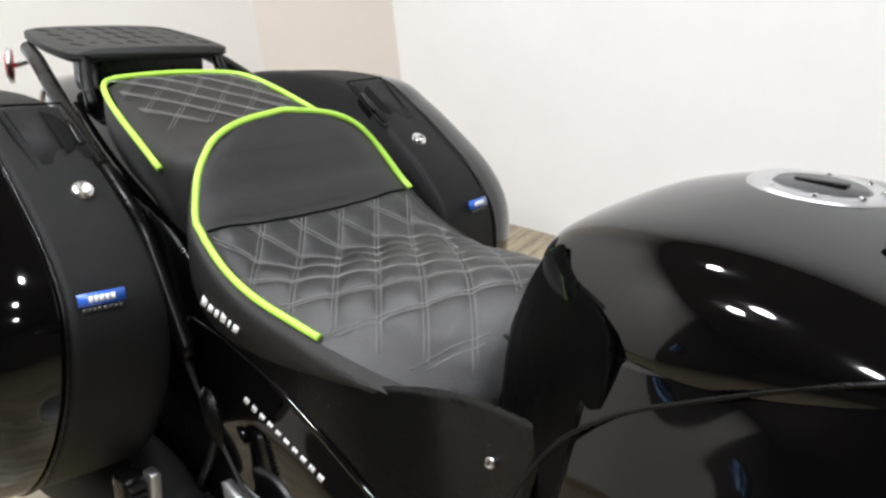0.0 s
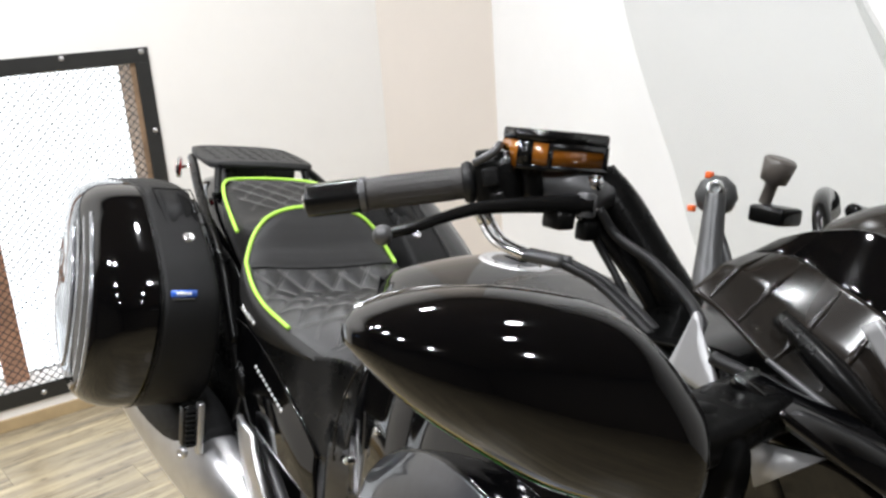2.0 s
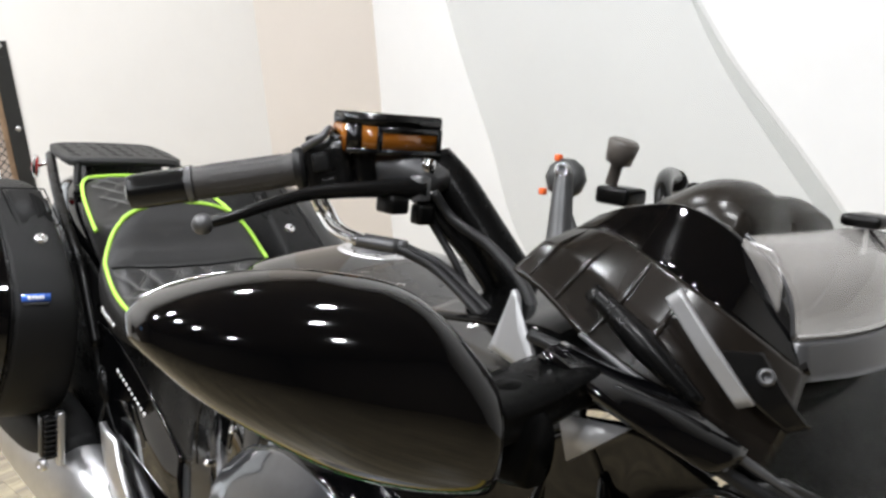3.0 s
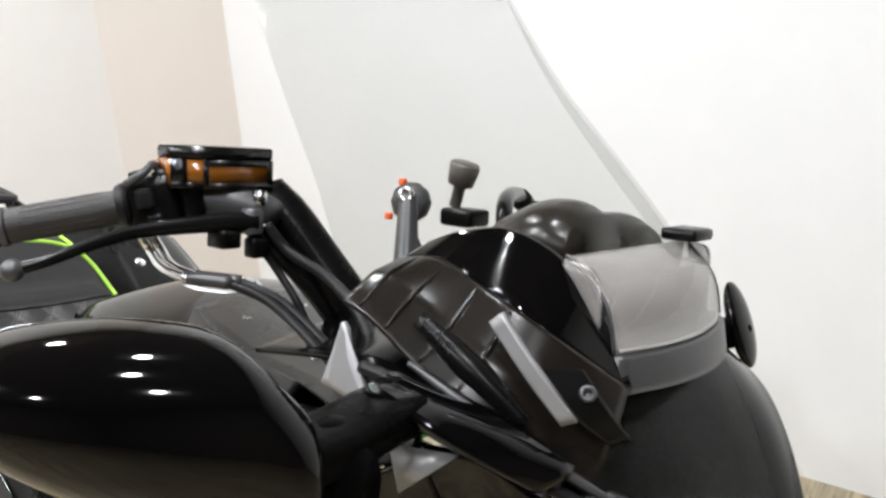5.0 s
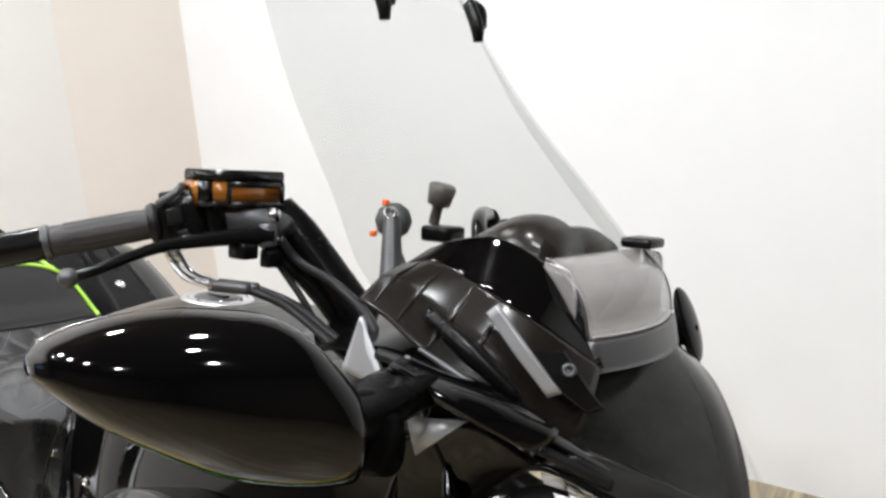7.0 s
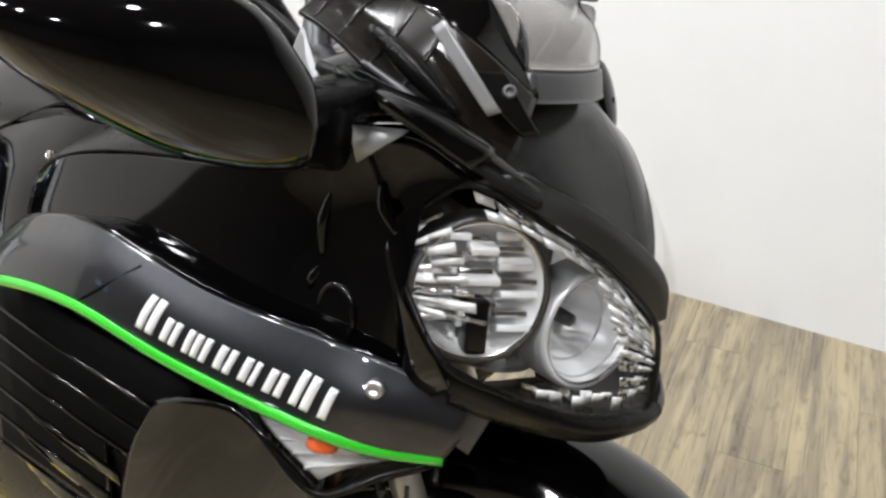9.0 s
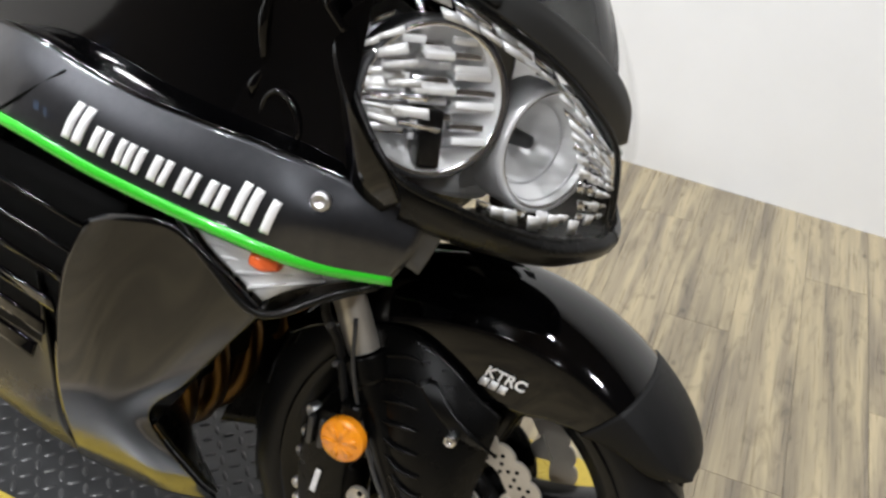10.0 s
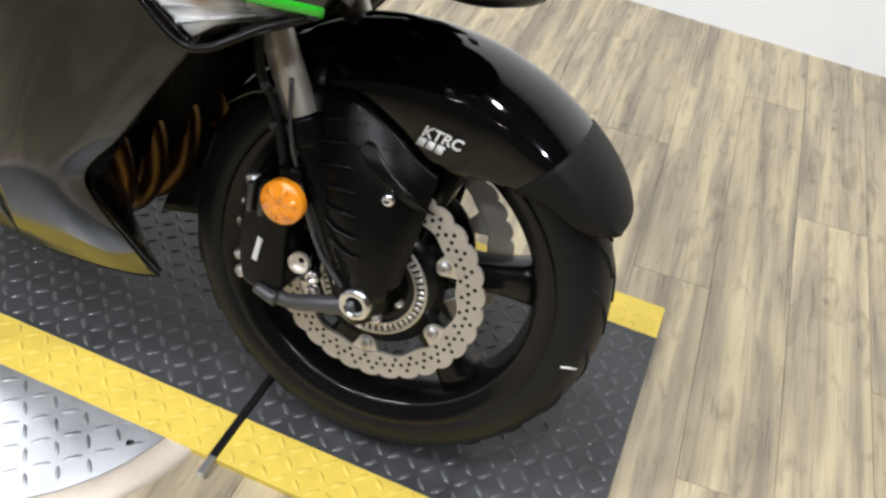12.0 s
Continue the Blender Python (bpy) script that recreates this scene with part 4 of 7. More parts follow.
# nose: from behind the lamp round to the middle
CHEEK = [
    [(0.645, -0.268, 0.998), (0.655, -0.258, 0.950), (0.668, -0.255, 0.900), (0.690, -0.258, 0.850), (0.705, -0.262, 0.795), (0.700, -0.245, 0.760)],
    [(0.690, -0.256, 1.000), (0.676, -0.250, 0.955), (0.668, -0.253, 0.910), (0.694, -0.265, 0.858), (0.722, -0.268, 0.802), (0.725, -0.250, 0.765)],
    [(0.736, -0.233, 0.973), (0.704, -0.245, 0.951), (0.671, -0.252, 0.916), (0.702, -0.269, 0.862), (0.744, -0.270, 0.812), (0.752, -0.255, 0.785)],
]
pair("nose_cheek", CHEEK, GLOSS, "gloss black cheek beside the headlamp", 24, 32)
CHIN = [
    [(0.740, -0.262, 0.812), (0.752, -0.256, 0.788), (0.738, -0.240, 0.762), (0.64, -0.20, 0.745)],
    [(0.798, -0.226, 0.784), (0.808, -0.217, 0.764), (0.790, -0.198, 0.741), (0.68, -0.16, 0.735)],
    [(0.850, -0.155, 0.750), (0.858, -0.147, 0.735), (0.838, -0.13, 0.717), (0.72, -0.10, 0.725)],
    [(0.880, -0.082, 0.736), (0.886, -0.074, 0.724), (0.862, -0.06, 0.708), (0.74, -0.05, 0.718)],
    [(0.888, -0.030, 0.734), (0.893, -0.030, 0.723), (0.868, -0.03, 0.706), (0.75, -0.03, 0.716)],
]
pair("chin", CHIN, SATIN, "satin black chin under the headlamps", 30, 24)
# ---- headlamp ----
LENS_ROWS = [
    [(0.672, -0.250, 0.914), (0.690, -0.262, 0.880), (0.715, -0.270, 0.848), (0.746, -0.268, 0.814)],
    [(0.705, -0.243, 0.948), (0.745, -0.256, 0.895), (0.772, -0.258, 0.845), (0.796, -0.232, 0.785)],
    [(0.738, -0.231, 0.967), (0.790, -0.235, 0.905), (0.820, -0.226, 0.840), (0.834, -0.184, 0.761)],
    [(0.796, -0.190, 0.936), (0.832, -0.188, 0.885), (0.854, -0.174, 0.830), (0.860, -0.134, 0.746)],
    [(0.842, -0.130, 0.893), (0.864, -0.122, 0.850), (0.877, -0.110, 0.810), (0.879, -0.084, 0.737)],
    [(0.876, -0.045, 0.822), (0.885, -0.045, 0.800), (0.889, -0.045, 0.780), (0.886, -0.045, 0.735)],
]
for s in (1, -1):
    rows = LENS_ROWS if s > 0 else both(LENS_ROWS)
    lamp = sub("headlamp", shell([[(x - 0.080 - 0.012 * k, y * 0.84, z * 0.95 + 0.040) for x, y, z in r] for k, r in enumerate(rows)], 20, 16, 0.003 * s), SILVERED, motorcycle, "faceted clear headlamp")
    lens = sub("lens", shell(rows, 40, 28, 0.003 * s), LENS, lamp, "clear headlamp glass")
    lens.visible_shadow = False
    if s < 0:
        continue
    # round main reflector with its bulb shield, and the deep cup of the second beam beside it
    for c, way, r, deep, mat in ((Vector((0.748, -0.212, 0.866)), Vector((0.70, -0.68, 0.12)), 0.064, 0.05, BRIGHT_LAMP), (Vector((0.826, -0.105, 0.820)), Vector((1, -0.52, 0.06)), 0.056, 0.06, BRIGHT_LAMP)):
        turn = Matrix.Translation(c) @ way.to_track_quat("Y", "Z").to_matrix().to_4x4()
        bowl = spin([(0.010, -deep), (r * 0.45, -deep * 0.86), (r * 0.75, -deep * 0.55), (r * 0.93, -deep * 0.2), (r, 0.0)], (0, 0, 0), n=48)
        bowl.transform(turn)
        sub("reflector_bowl", bowl, mat, lamp)
        collar = spin([(r, 0.0), (r + 0.002, 0.003), (r + 0.006, 0.002), (r + 0.008, -0.004), (r + 0.008, -deep * 0.7)], (0, 0, 0), n=48)
        collar.transform(turn)
        sub("reflector_collar", collar, GREYMETAL if deep < 0.055 else SILVERED, lamp)
        brim = spin([(r - 0.001, 0.001), (r + 0.0018, 0.0035), (r + 0.0035, 0.001)], (0, 0, 0), n=48)
        brim.transform(turn)
        sub("reflector_rim", brim, CHROME, lamp)
        if deep < 0.055:
            tower = box(-0.011, 0.011, -0.03, 0.004, -0.060, -0.008, 0.004)
            tower.transform(turn)
            sub("bulb_shield", tower, DARKMETAL, lamp, "black bulb shield")
            for k in range(9):
                z = 0.050 - 0.0105 * k
                half = math.sqrt(max(r * r * 0.9 - z * z, 0.0))
                for i in range(3):
                    x0, x1 = -half + i * half * 0.68 + 0.003 * (k % 2), -half + (i + 1) * half * 0.66
                    step = box(x0, x1, -0.028 + 0.012 * abs(z) / 0.05, -0.012 + 0.006 * ((i + k) % 3), z - 0.0035, z + 0.0035, 0.0015)
                    step.transform(turn @ Matrix.Rotation(0.25 * ((i * 2 + k) % 3 - 1), 4, "X"))
                    sub("reflector_step", step, (SILVERED, CHROME, BRIGHT_LAMP)[(i + k) % 3], lamp)
        else:
            for k in (0, 3, 6):
                rib = spin([(r * (0.50 + 0.07 * k), -deep * (0.84 - 0.115 * k)), (r * (0.525 + 0.07 * k), -deep * (0.80 - 0.115 * k)), (r * (0.53 + 0.07 * k), -deep * (0.84 - 0.115 * k))], (0, 0, 0), n=40)
                rib.transform(turn)
                sub("reflector_rib", rib, SILVERED, lamp)
        bulb = spin([(0.0, -deep * 0.45), (0.007, -deep * 0.5), (0.009, -deep * 0.98)], (0, 0, 0), n=16)
        bulb.transform(turn)
        sub("bulb", bulb, GREYMETAL, lamp)
    # stepped facets behind the glass, in bands that each throw the light another way
    rng = random.Random(5)
    lens_grid = np.array([spline(np.array([spline(r, 21) for r in rows])[:, j], 41) for j in range(21)]).swapaxes(0, 1)
    back = Vector((-0.5, 0.32 * s, 0))

    def behind(u, v, depth):
        """A point behind the glass: u from the cheek to the middle, v from the top down."""
        i, j = min(int(u * 40), 39), min(int(v * 20), 19)
        fu, fv = u * 40 - i, v * 20 - j
        p = (lens_grid[i, j] * (1 - fu) + lens_grid[i + 1, j] * fu) * (1 - fv) + (lens_grid[i, j + 1] * (1 - fu) + lens_grid[i + 1, j + 1] * fu) * fv
        return Vector(p) + back * depth

    for u0, u1, v0, v1, nu, nv, depth in ((0.02, 0.24, 0.06, 0.66, 2, 8, 0.010), (0.74, 0.98, 0.08, 0.95, 4, 11, 0.010), (0.30, 0.74, 0.88, 0.99, 9, 1, 0.010), (0.40, 0.74, 0.02, 0.16, 6, 2, 0.016)):
        for i in range(nu):
            for j in range(nv):
                du, dv = (u1 - u0) / nu, (v1 - v0) / nv
                ua, ub = u0 + du * (i + 0.04), u0 + du * (i + 0.96 + 0.2 * rng.random())
                va = v0 + dv * (j + 0.1 + 0.25 * rng.random())
                vb = va + dv * (0.45 + 0.3 * rng.random())
                d1, d2 = depth + 0.012 * rng.random(), depth + 0.004 + 0.02 * rng.random()
                q = [behind(ua, va, d1), behind(ub, va, d1 + 0.006 * (rng.random() - 0.5)), behind(ub, vb, d2), behind(ua, vb, d2)]
                sub("facet", mark(q if s < 0 else q[::-1], -0.002), rng.choice((SILVERED, BRIGHT_LAMP, BRIGHT_LAMP, CHROME)), lamp)
    edge = tube([rows[2][0], rows[3][0], rows[4][0], rows[5][0], rows[5][3], rows[4][3], rows[3][3], rows[2][3], rows[1][3], rows[0][3], rows[0][1], rows[0][0], rows[1][0]], 0.0035, 100, 8, closed=True)
    sub("lamp_rim", edge, SATIN, lamp)
# cowl between the lamps and the screen
COWL = [
    [(0.738, -0.231, 0.970), (0.756, -0.222, 0.978), (0.772, -0.210, 0.982)],
    [(0.800, -0.190, 0.940), (0.814, -0.172, 0.948), (0.824, -0.150, 0.950)],
    [(0.842, -0.130, 0.898), (0.854, -0.108, 0.907), (0.861, -0.082, 0.908)],
    [(0.864, -0.082, 0.860), (0.874, -0.064, 0.868), (0.879, -0.046, 0.870)],
    [(0.877, -0.040, 0.826), (0.880, -0.036, 0.828), (0.882, -0.032, 0.829)],
]
sub("screen_cowl", shell(COWL, 32, 14), material("grey_black_plastic", (0.020, 0.020, 0.0195), 0.35, spec=0.4, vary=0.1, noise_scale=20), motorcycle, "grey-black cowl band under the screen")
# ---- windscreen ----
SCREEN_ROWS = [((0.405, 0.262, 1.40), (0.452, 1.405)), ((0.464, 0.272, 1.290), (0.550, 1.285)), ((0.530, 0.278, 1.190), (0.640, 1.193)), ((0.587, 0.282, 1.108), (0.697, 1.122)), ((0.690, 0.258, 1.028), (0.765, 1.025)), ((0.766, 0.214, 0.980), (0.808, 0.955)), ((0.820, 0.152, 0.930), (0.843, 0.885)), ((0.876, 0.040, 0.822), (0.880, 0.815))]
rows = []
for (ex, ey, ez), (cx, cz) in SCREEN_ROWS:
    left = min(max((ez - 1.108) / -0.08, 0), 1) if ez < 1.108 else 0.0
    rows.append([(cx + (ex - cx) * q * q - 0.03 * left * max(q, 0), middle(cx) + q * (ey + middle(cx)) * (1 - 0.08 * left * (q > 0)) * (1 - 0.40 * min(max((ez - 1.108) / 0.25, 0), 1) * (q > 0)), cz + (ez - cz) * q * q) for q in (-1, -0.75, -0.5, -0.25, 0, 0.25, 0.5, 0.75, 1)])
screen = sub("windscreen", shell(rows, 60, 48, 0.004), SCREEN, motorcycle, "tall clear windscreen with a small clip-on deflector")
screen.visible_shadow = False
deflector = [[(0.462 + dx - 0.06 * q * q, q * 0.14 - 0.07, 1.392 + dz) for q in (-1, -0.5, 0, 0.5, 1)] for dx, dz in ((0.035, 0.0), (0.0, 0.05), (-0.035, 0.12))]
sub("deflector", shell(deflector, 20, 24, 0.004), SCREEN, screen, "clear clip-on deflector").visible_shadow = False
for y, z in ((-0.168, 1.384), (-0.004, 1.384)):
    x = 0.478 - 0.9 * (y + 0.07) ** 2
    clip = tube([(x + 0.022, y, z - 0.022), (x + 0.019, y, z - 0.004), (x + 0.006, y, z + 0.022)], [0.006, 0.0085, 0.008], 14, 12)
    clip = tube([(x + 0.016, y + 0.010, z - 0.004), (x + 0.010, y + 0.012, z + 0.014), (x - 0.002, y + 0.010, z + 0.026)], [0.009, 0.0115, 0.007], 14, 12, clip)
    sub("screen_clip", clip, SATIN, screen, "black clamp on the screen edge")
sub("screen_edge", tube([(0.640, -0.280, 1.060), (0.676, -0.268, 1.040), (0.712, -0.252, 1.017), (0.752, -0.224, 0.990), (0.786, -0.194, 0.965)], [0.002, 0.004, 0.0045, 0.004, 0.002], 50, 8), GREYMETAL, screen, "grey thick lower edge of the screen")
sub("screen_seal", tube([(0.600, -0.287, 1.050), (0.648, -0.280, 1.040), (0.706, -0.260, 1.006), (0.752, -0.230, 0.978), (0.786, -0.198, 0.955)], 0.0055, 50, 8), RUBBER, screen, "black rubber screen seal")

# ---- cockpit inside the screen ----
INNER = [
    [(0.42, -0.245, 1.02), (0.44, -0.13, 1.045), (0.45, 0, 1.05), (0.44, 0.13, 1.045), (0.42, 0.245, 1.02)],
    [(0.53, -0.262, 1.040), (0.545, -0.14, 1.062), (0.55, 0, 1.070), (0.545, 0.14, 1.065), (0.53, 0.262, 1.040)],
    [(0.60, -0.268, 1.045), (0.615, -0.15, 1.066), (0.63, 0, 1.055), (0.615, 0.15, 1.055), (0.60, 0.268, 1.040)],
    [(0.685, -0.252, 1.010), (0.700, -0.15, 1.036), (0.715, 0, 1.030), (0.700, 0.15, 1.030), (0.685, 0.252, 1.005)],
    [(0.758, -0.210, 0.970), (0.780, -0.12, 0.967), (0.785, 0, 0.96), (0.780, 0.12, 0.967), (0.758, 0.210, 0.970)],
    [(0.825, -0.125, 0.905), (0.832, -0.07, 0.895), (0.833, 0, 0.89), (0.832, 0.07, 0.895), (0.825, 0.125, 0.905)],
    [(0.866, -0.035, 0.82), (0.868, -0.02, 0.82), (0.869, 0, 0.815), (0.868, 0.02, 0.82), (0.866, 0.035, 0.82)],
]
INNER = [[(x, y + middle(x) * (1 - y / r[0][1]), z) for x, y, z in r] for r in INNER]
sub("cockpit_cover", shell(INNER, 48, 36, 0.004), material("dark_gloss_plastic", (0.002, 0.002, 0.002), 0.12, spec=0.08, vary=0.1, noise_scale=15), motorcycle, "black cockpit cover behind the screen")
# gloss black instrument hood: facets that run down to a point behind the screen
HOOD_OUTER = [(0.565, -0.205, 1.122), (0.60, -0.208, 1.125), (0.647, -0.215, 1.113), (0.686, -0.213, 1.097), (0.720, -0.195, 1.075), (0.750, -0.153, 1.042)]
HOOD_RIDGE = [(0.575, -0.185, 1.135), (0.605, -0.180, 1.147), (0.645, -0.170, 1.152), (0.690, -0.155, 1.130), (0.726, -0.150, 1.086), (0.751, -0.151, 1.043)]
HOOD_INNER = [(0.575, -0.11, 1.120), (0.605, -0.11, 1.125), (0.645, -0.11, 1.120), (0.690, -0.12, 1.095), (0.726, -0.135, 1.065), (0.750, -0.149, 1.041)]


def facet_sheet(lines, thick=0.004, chamfer=0.25):
    """A sheet over polylines, its facets kept flat with narrow rounded edges between them."""
    rows = []
    for r in zip(*lines):
        p = [Vector(v) for v in r]
        out = [p[0]]
        for k in range(1, len(p) - 1):
            out += [p[k].lerp(p[k - 1], chamfer), p[k].lerp(p[k - 1], chamfer * 0.25), p[k].lerp(p[k + 1], chamfer * 0.25), p[k].lerp(p[k + 1], chamfer)]
        rows.append([tuple(v) for v in out + [p[-1]]])
    return shell(rows, 40, 48, thick)


sub("instrument_hood", facet_sheet([HOOD_OUTER, HOOD_RIDGE, HOOD_INNER]), GLOSS, motorcycle, "gloss black pointed instrument hood")
SIDE_TOP = [(0.560, -0.270, 1.092), (0.588, -0.268, 1.080), (0.63, -0.266, 1.055), (0.668, -0.258, 1.032), (0.705, -0.243, 1.008), (0.752, -0.206, 0.975)]
SIDE_MID = [(0.562, -0.24, 1.112), (0.595, -0.242, 1.108), (0.642, -0.243, 1.085), (0.682, -0.238, 1.066), (0.718, -0.222, 1.044), (0.756, -0.182, 1.010)]
PLEAT = material("brown_black_plastic", (0.010, 0.008, 0.0065), 0.2, spec=0.4, vary=0.15, noise_scale=14)
side_wall = sub("cockpit_side", facet_sheet([SIDE_TOP, SIDE_MID, HOOD_OUTER]), PLEAT, motorcycle, "brown-black cockpit side with added ridges for reflected streaks")
# thin ridges added to imitate the upright streaks of reflection on this side
for k in range(4):
    f = 0.5 + 0.8 * k
    i, g = min(int(f), 4), f - min(int(f), 4)
    a, b, c = (Vector(line[i]).lerp(Vector(line[i + 1]), g) for line in (HOOD_OUTER, SIDE_MID, SIDE_TOP))
    sub("side_rib", tube([a.lerp(b, 0.1), b, b.lerp(c, 0.9)], [0.0015, 0.003, 0.0015], 16, 8), PLEAT, side_wall)
wing = shell([[(0.580, -0.284, 1.080), (0.572, -0.285, 1.056), (0.562, -0.286, 1.030)], [(0.584, -0.284, 1.076), (0.592, -0.285, 1.050), (0.618, -0.286, 1.018)]], 8, 10, 0.006)
sub("screen_wing", wing, PALE_PLATE, motorcycle, "light grey plate at the screen's foot")
plate = shell([[(0.685, -0.242, 1.094), (0.712, -0.238, 1.062), (0.738, -0.226, 1.028)], [(0.694, -0.242, 1.102), (0.722, -0.236, 1.068), (0.748, -0.222, 1.033)]], 8, 12, 0.006)
sub("screen_bracket", plate, PALE_PLATE, motorcycle, "grey aluminium screen bracket")
plate = shell([[(0.716, -0.232, 1.062), (0.738, -0.222, 1.036), (0.758, -0.195, 1.010)], [(0.738, -0.205, 1.062), (0.754, -0.200, 1.040), (0.766, -0.180, 1.014)]], 8, 12, 0.006)
sub("bracket_plate", plate, DARKMETAL, motorcycle)
sub("bracket_bolt", bolt((0.748, -0.212, 1.049), (0.6, -1, 0.4), 0.0065, None, 0.005), GREYMETAL, motorcycle)
sub("bracket_slot", tube([(0.630, -0.258, 1.087), (0.675, -0.252, 1.058), (0.716, -0.238, 1.024)], [0.007, 0.011, 0.006], 16, 10), SATIN, motorcycle)
# smoked vent box in the middle of the screen
def vent_front(y):
    """How far forward the vent box reaches across the screen."""
    return 0.756 - 1.6 * (y + 0.06) ** 2


VENT_Y = (-0.158, -0.10, -0.04, 0.02, 0.07)
tray = loft([[(0.70, y, 1.064), (vent_front(y) - 0.008, y, 1.064), (vent_front(y) - 0.001, y, 1.063), (vent_front(y) + 0.002, y, 1.060), (vent_front(y) + 0.006, y, 1.040), (vent_front(y) + 0.004, y, 1.036), (0.70, y, 1.038)] for y in VENT_Y], 20, 42)
vent = sub("vent_box", tray, GREYMETAL, motorcycle, "smoked clear box with a dark grey foot behind the screen")
VENT = frosted("frosted_vent", (0.30, 0.285, 0.27), 0.5)
vb = [[(vent_front(y) - 0.002, y, 1.064), (vent_front(y) - 0.006, y, 1.085), (vent_front(y) - 0.016, y, 1.108), (vent_front(y) - 0.038, y, 1.126), (0.690, y, 1.134)] for y in VENT_Y]
sub("vent_cover", shell(vb, 24, 24, 0.003), VENT, vent).visible_shadow = False
for y in (VENT_Y[0], VENT_Y[-1]):
    side_pane = [[(0.69, y, 1.064 + dz), ((0.69 + vent_front(y)) / 2, y, 1.064 + dz * 0.93), (vent_front(y) - 0.016, y, 1.064 + dz * 0.6)] for dz in (0, 0.068)]
    sub("vent_side", shell(side_pane, 6, 10, 0.003), VENT, vent)
    sub("vent_edge", tube([(vent_front(y) - 0.003, y, 1.066), (vent_front(y) - 0.008, y, 1.09), (vent_front(y) - 0.018, y, 1.109), (vent_front(y) - 0.038, y, 1.127), (0.69, y, 1.135)], 0.0016, 24, 6), GREYMETAL, vent)
floor_plate = loft([[(0.695, y, 1.0655), (vent_front(y) - 0.008, y, 1.0655), (vent_front(y) - 0.008, y, 1.068), (0.695, y, 1.068)] for y in (-0.15, -0.10, -0.04, 0.02, 0.064)], 16, 16)
sub("vent_floor", floor_plate, PALE_TRAY, vent, "pale grey inner floor")
sub("vent_back", shell([[(0.69, y, 1.066), (0.684, y, 1.10), (0.686, y, 1.130)] for y in (-0.11, -0.02, 0.066)], 8, 10, 0.002), GREYMETAL, vent)
for k in range(2):
    sub("vent_baffle", shell([[(0.700 + 0.012 * k, y, 1.069), (0.708 + 0.012 * k, y + 0.02, 1.085 + 0.012 * k), (0.700 + 0.01 * k, y + 0.05, 1.108 + 0.006 * k)] for y in (-0.135 + 0.05 * k, -0.10 + 0.05 * k, -0.06 + 0.05 * k)], 10, 12, 0.002), GREYMETAL, vent)
sub("vent_cap", box(0.676, 0.712, 0.03, 0.075, 1.134, 1.146, 0.005), SATIN, vent)

# ---- mirrors ----
def mirror_section(y, x, z, rx, rz):
    out = []
    for a in np.linspace(0, 2 * np.pi, 12, endpoint=False):
        c, s = np.cos(a), np.sin(a)
        out.append((x + rx * np.sign(c) * abs(c) ** 0.85, y - 0.25 * rx * c, z + rz * np.sign(s) * abs(s) ** 0.85))
    return out


MIRROR = [(-0.402, 0.672, 1.020, 0.022, 0.033), (-0.412, 0.664, 1.0285, 0.040, 0.0425), (-0.44, 0.640, 1.046, 0.054, 0.059), (-0.475, 0.614, 1.055, 0.058, 0.058), (-0.51, 0.590, 1.064, 0.055, 0.047), (-0.54, 0.570, 1.0705, 0.044, 0.0325), (-0.562, 0.555, 1.076, 0.028, 0.016), (-0.571, 0.549, 1.077, 0.010, 0.006)]
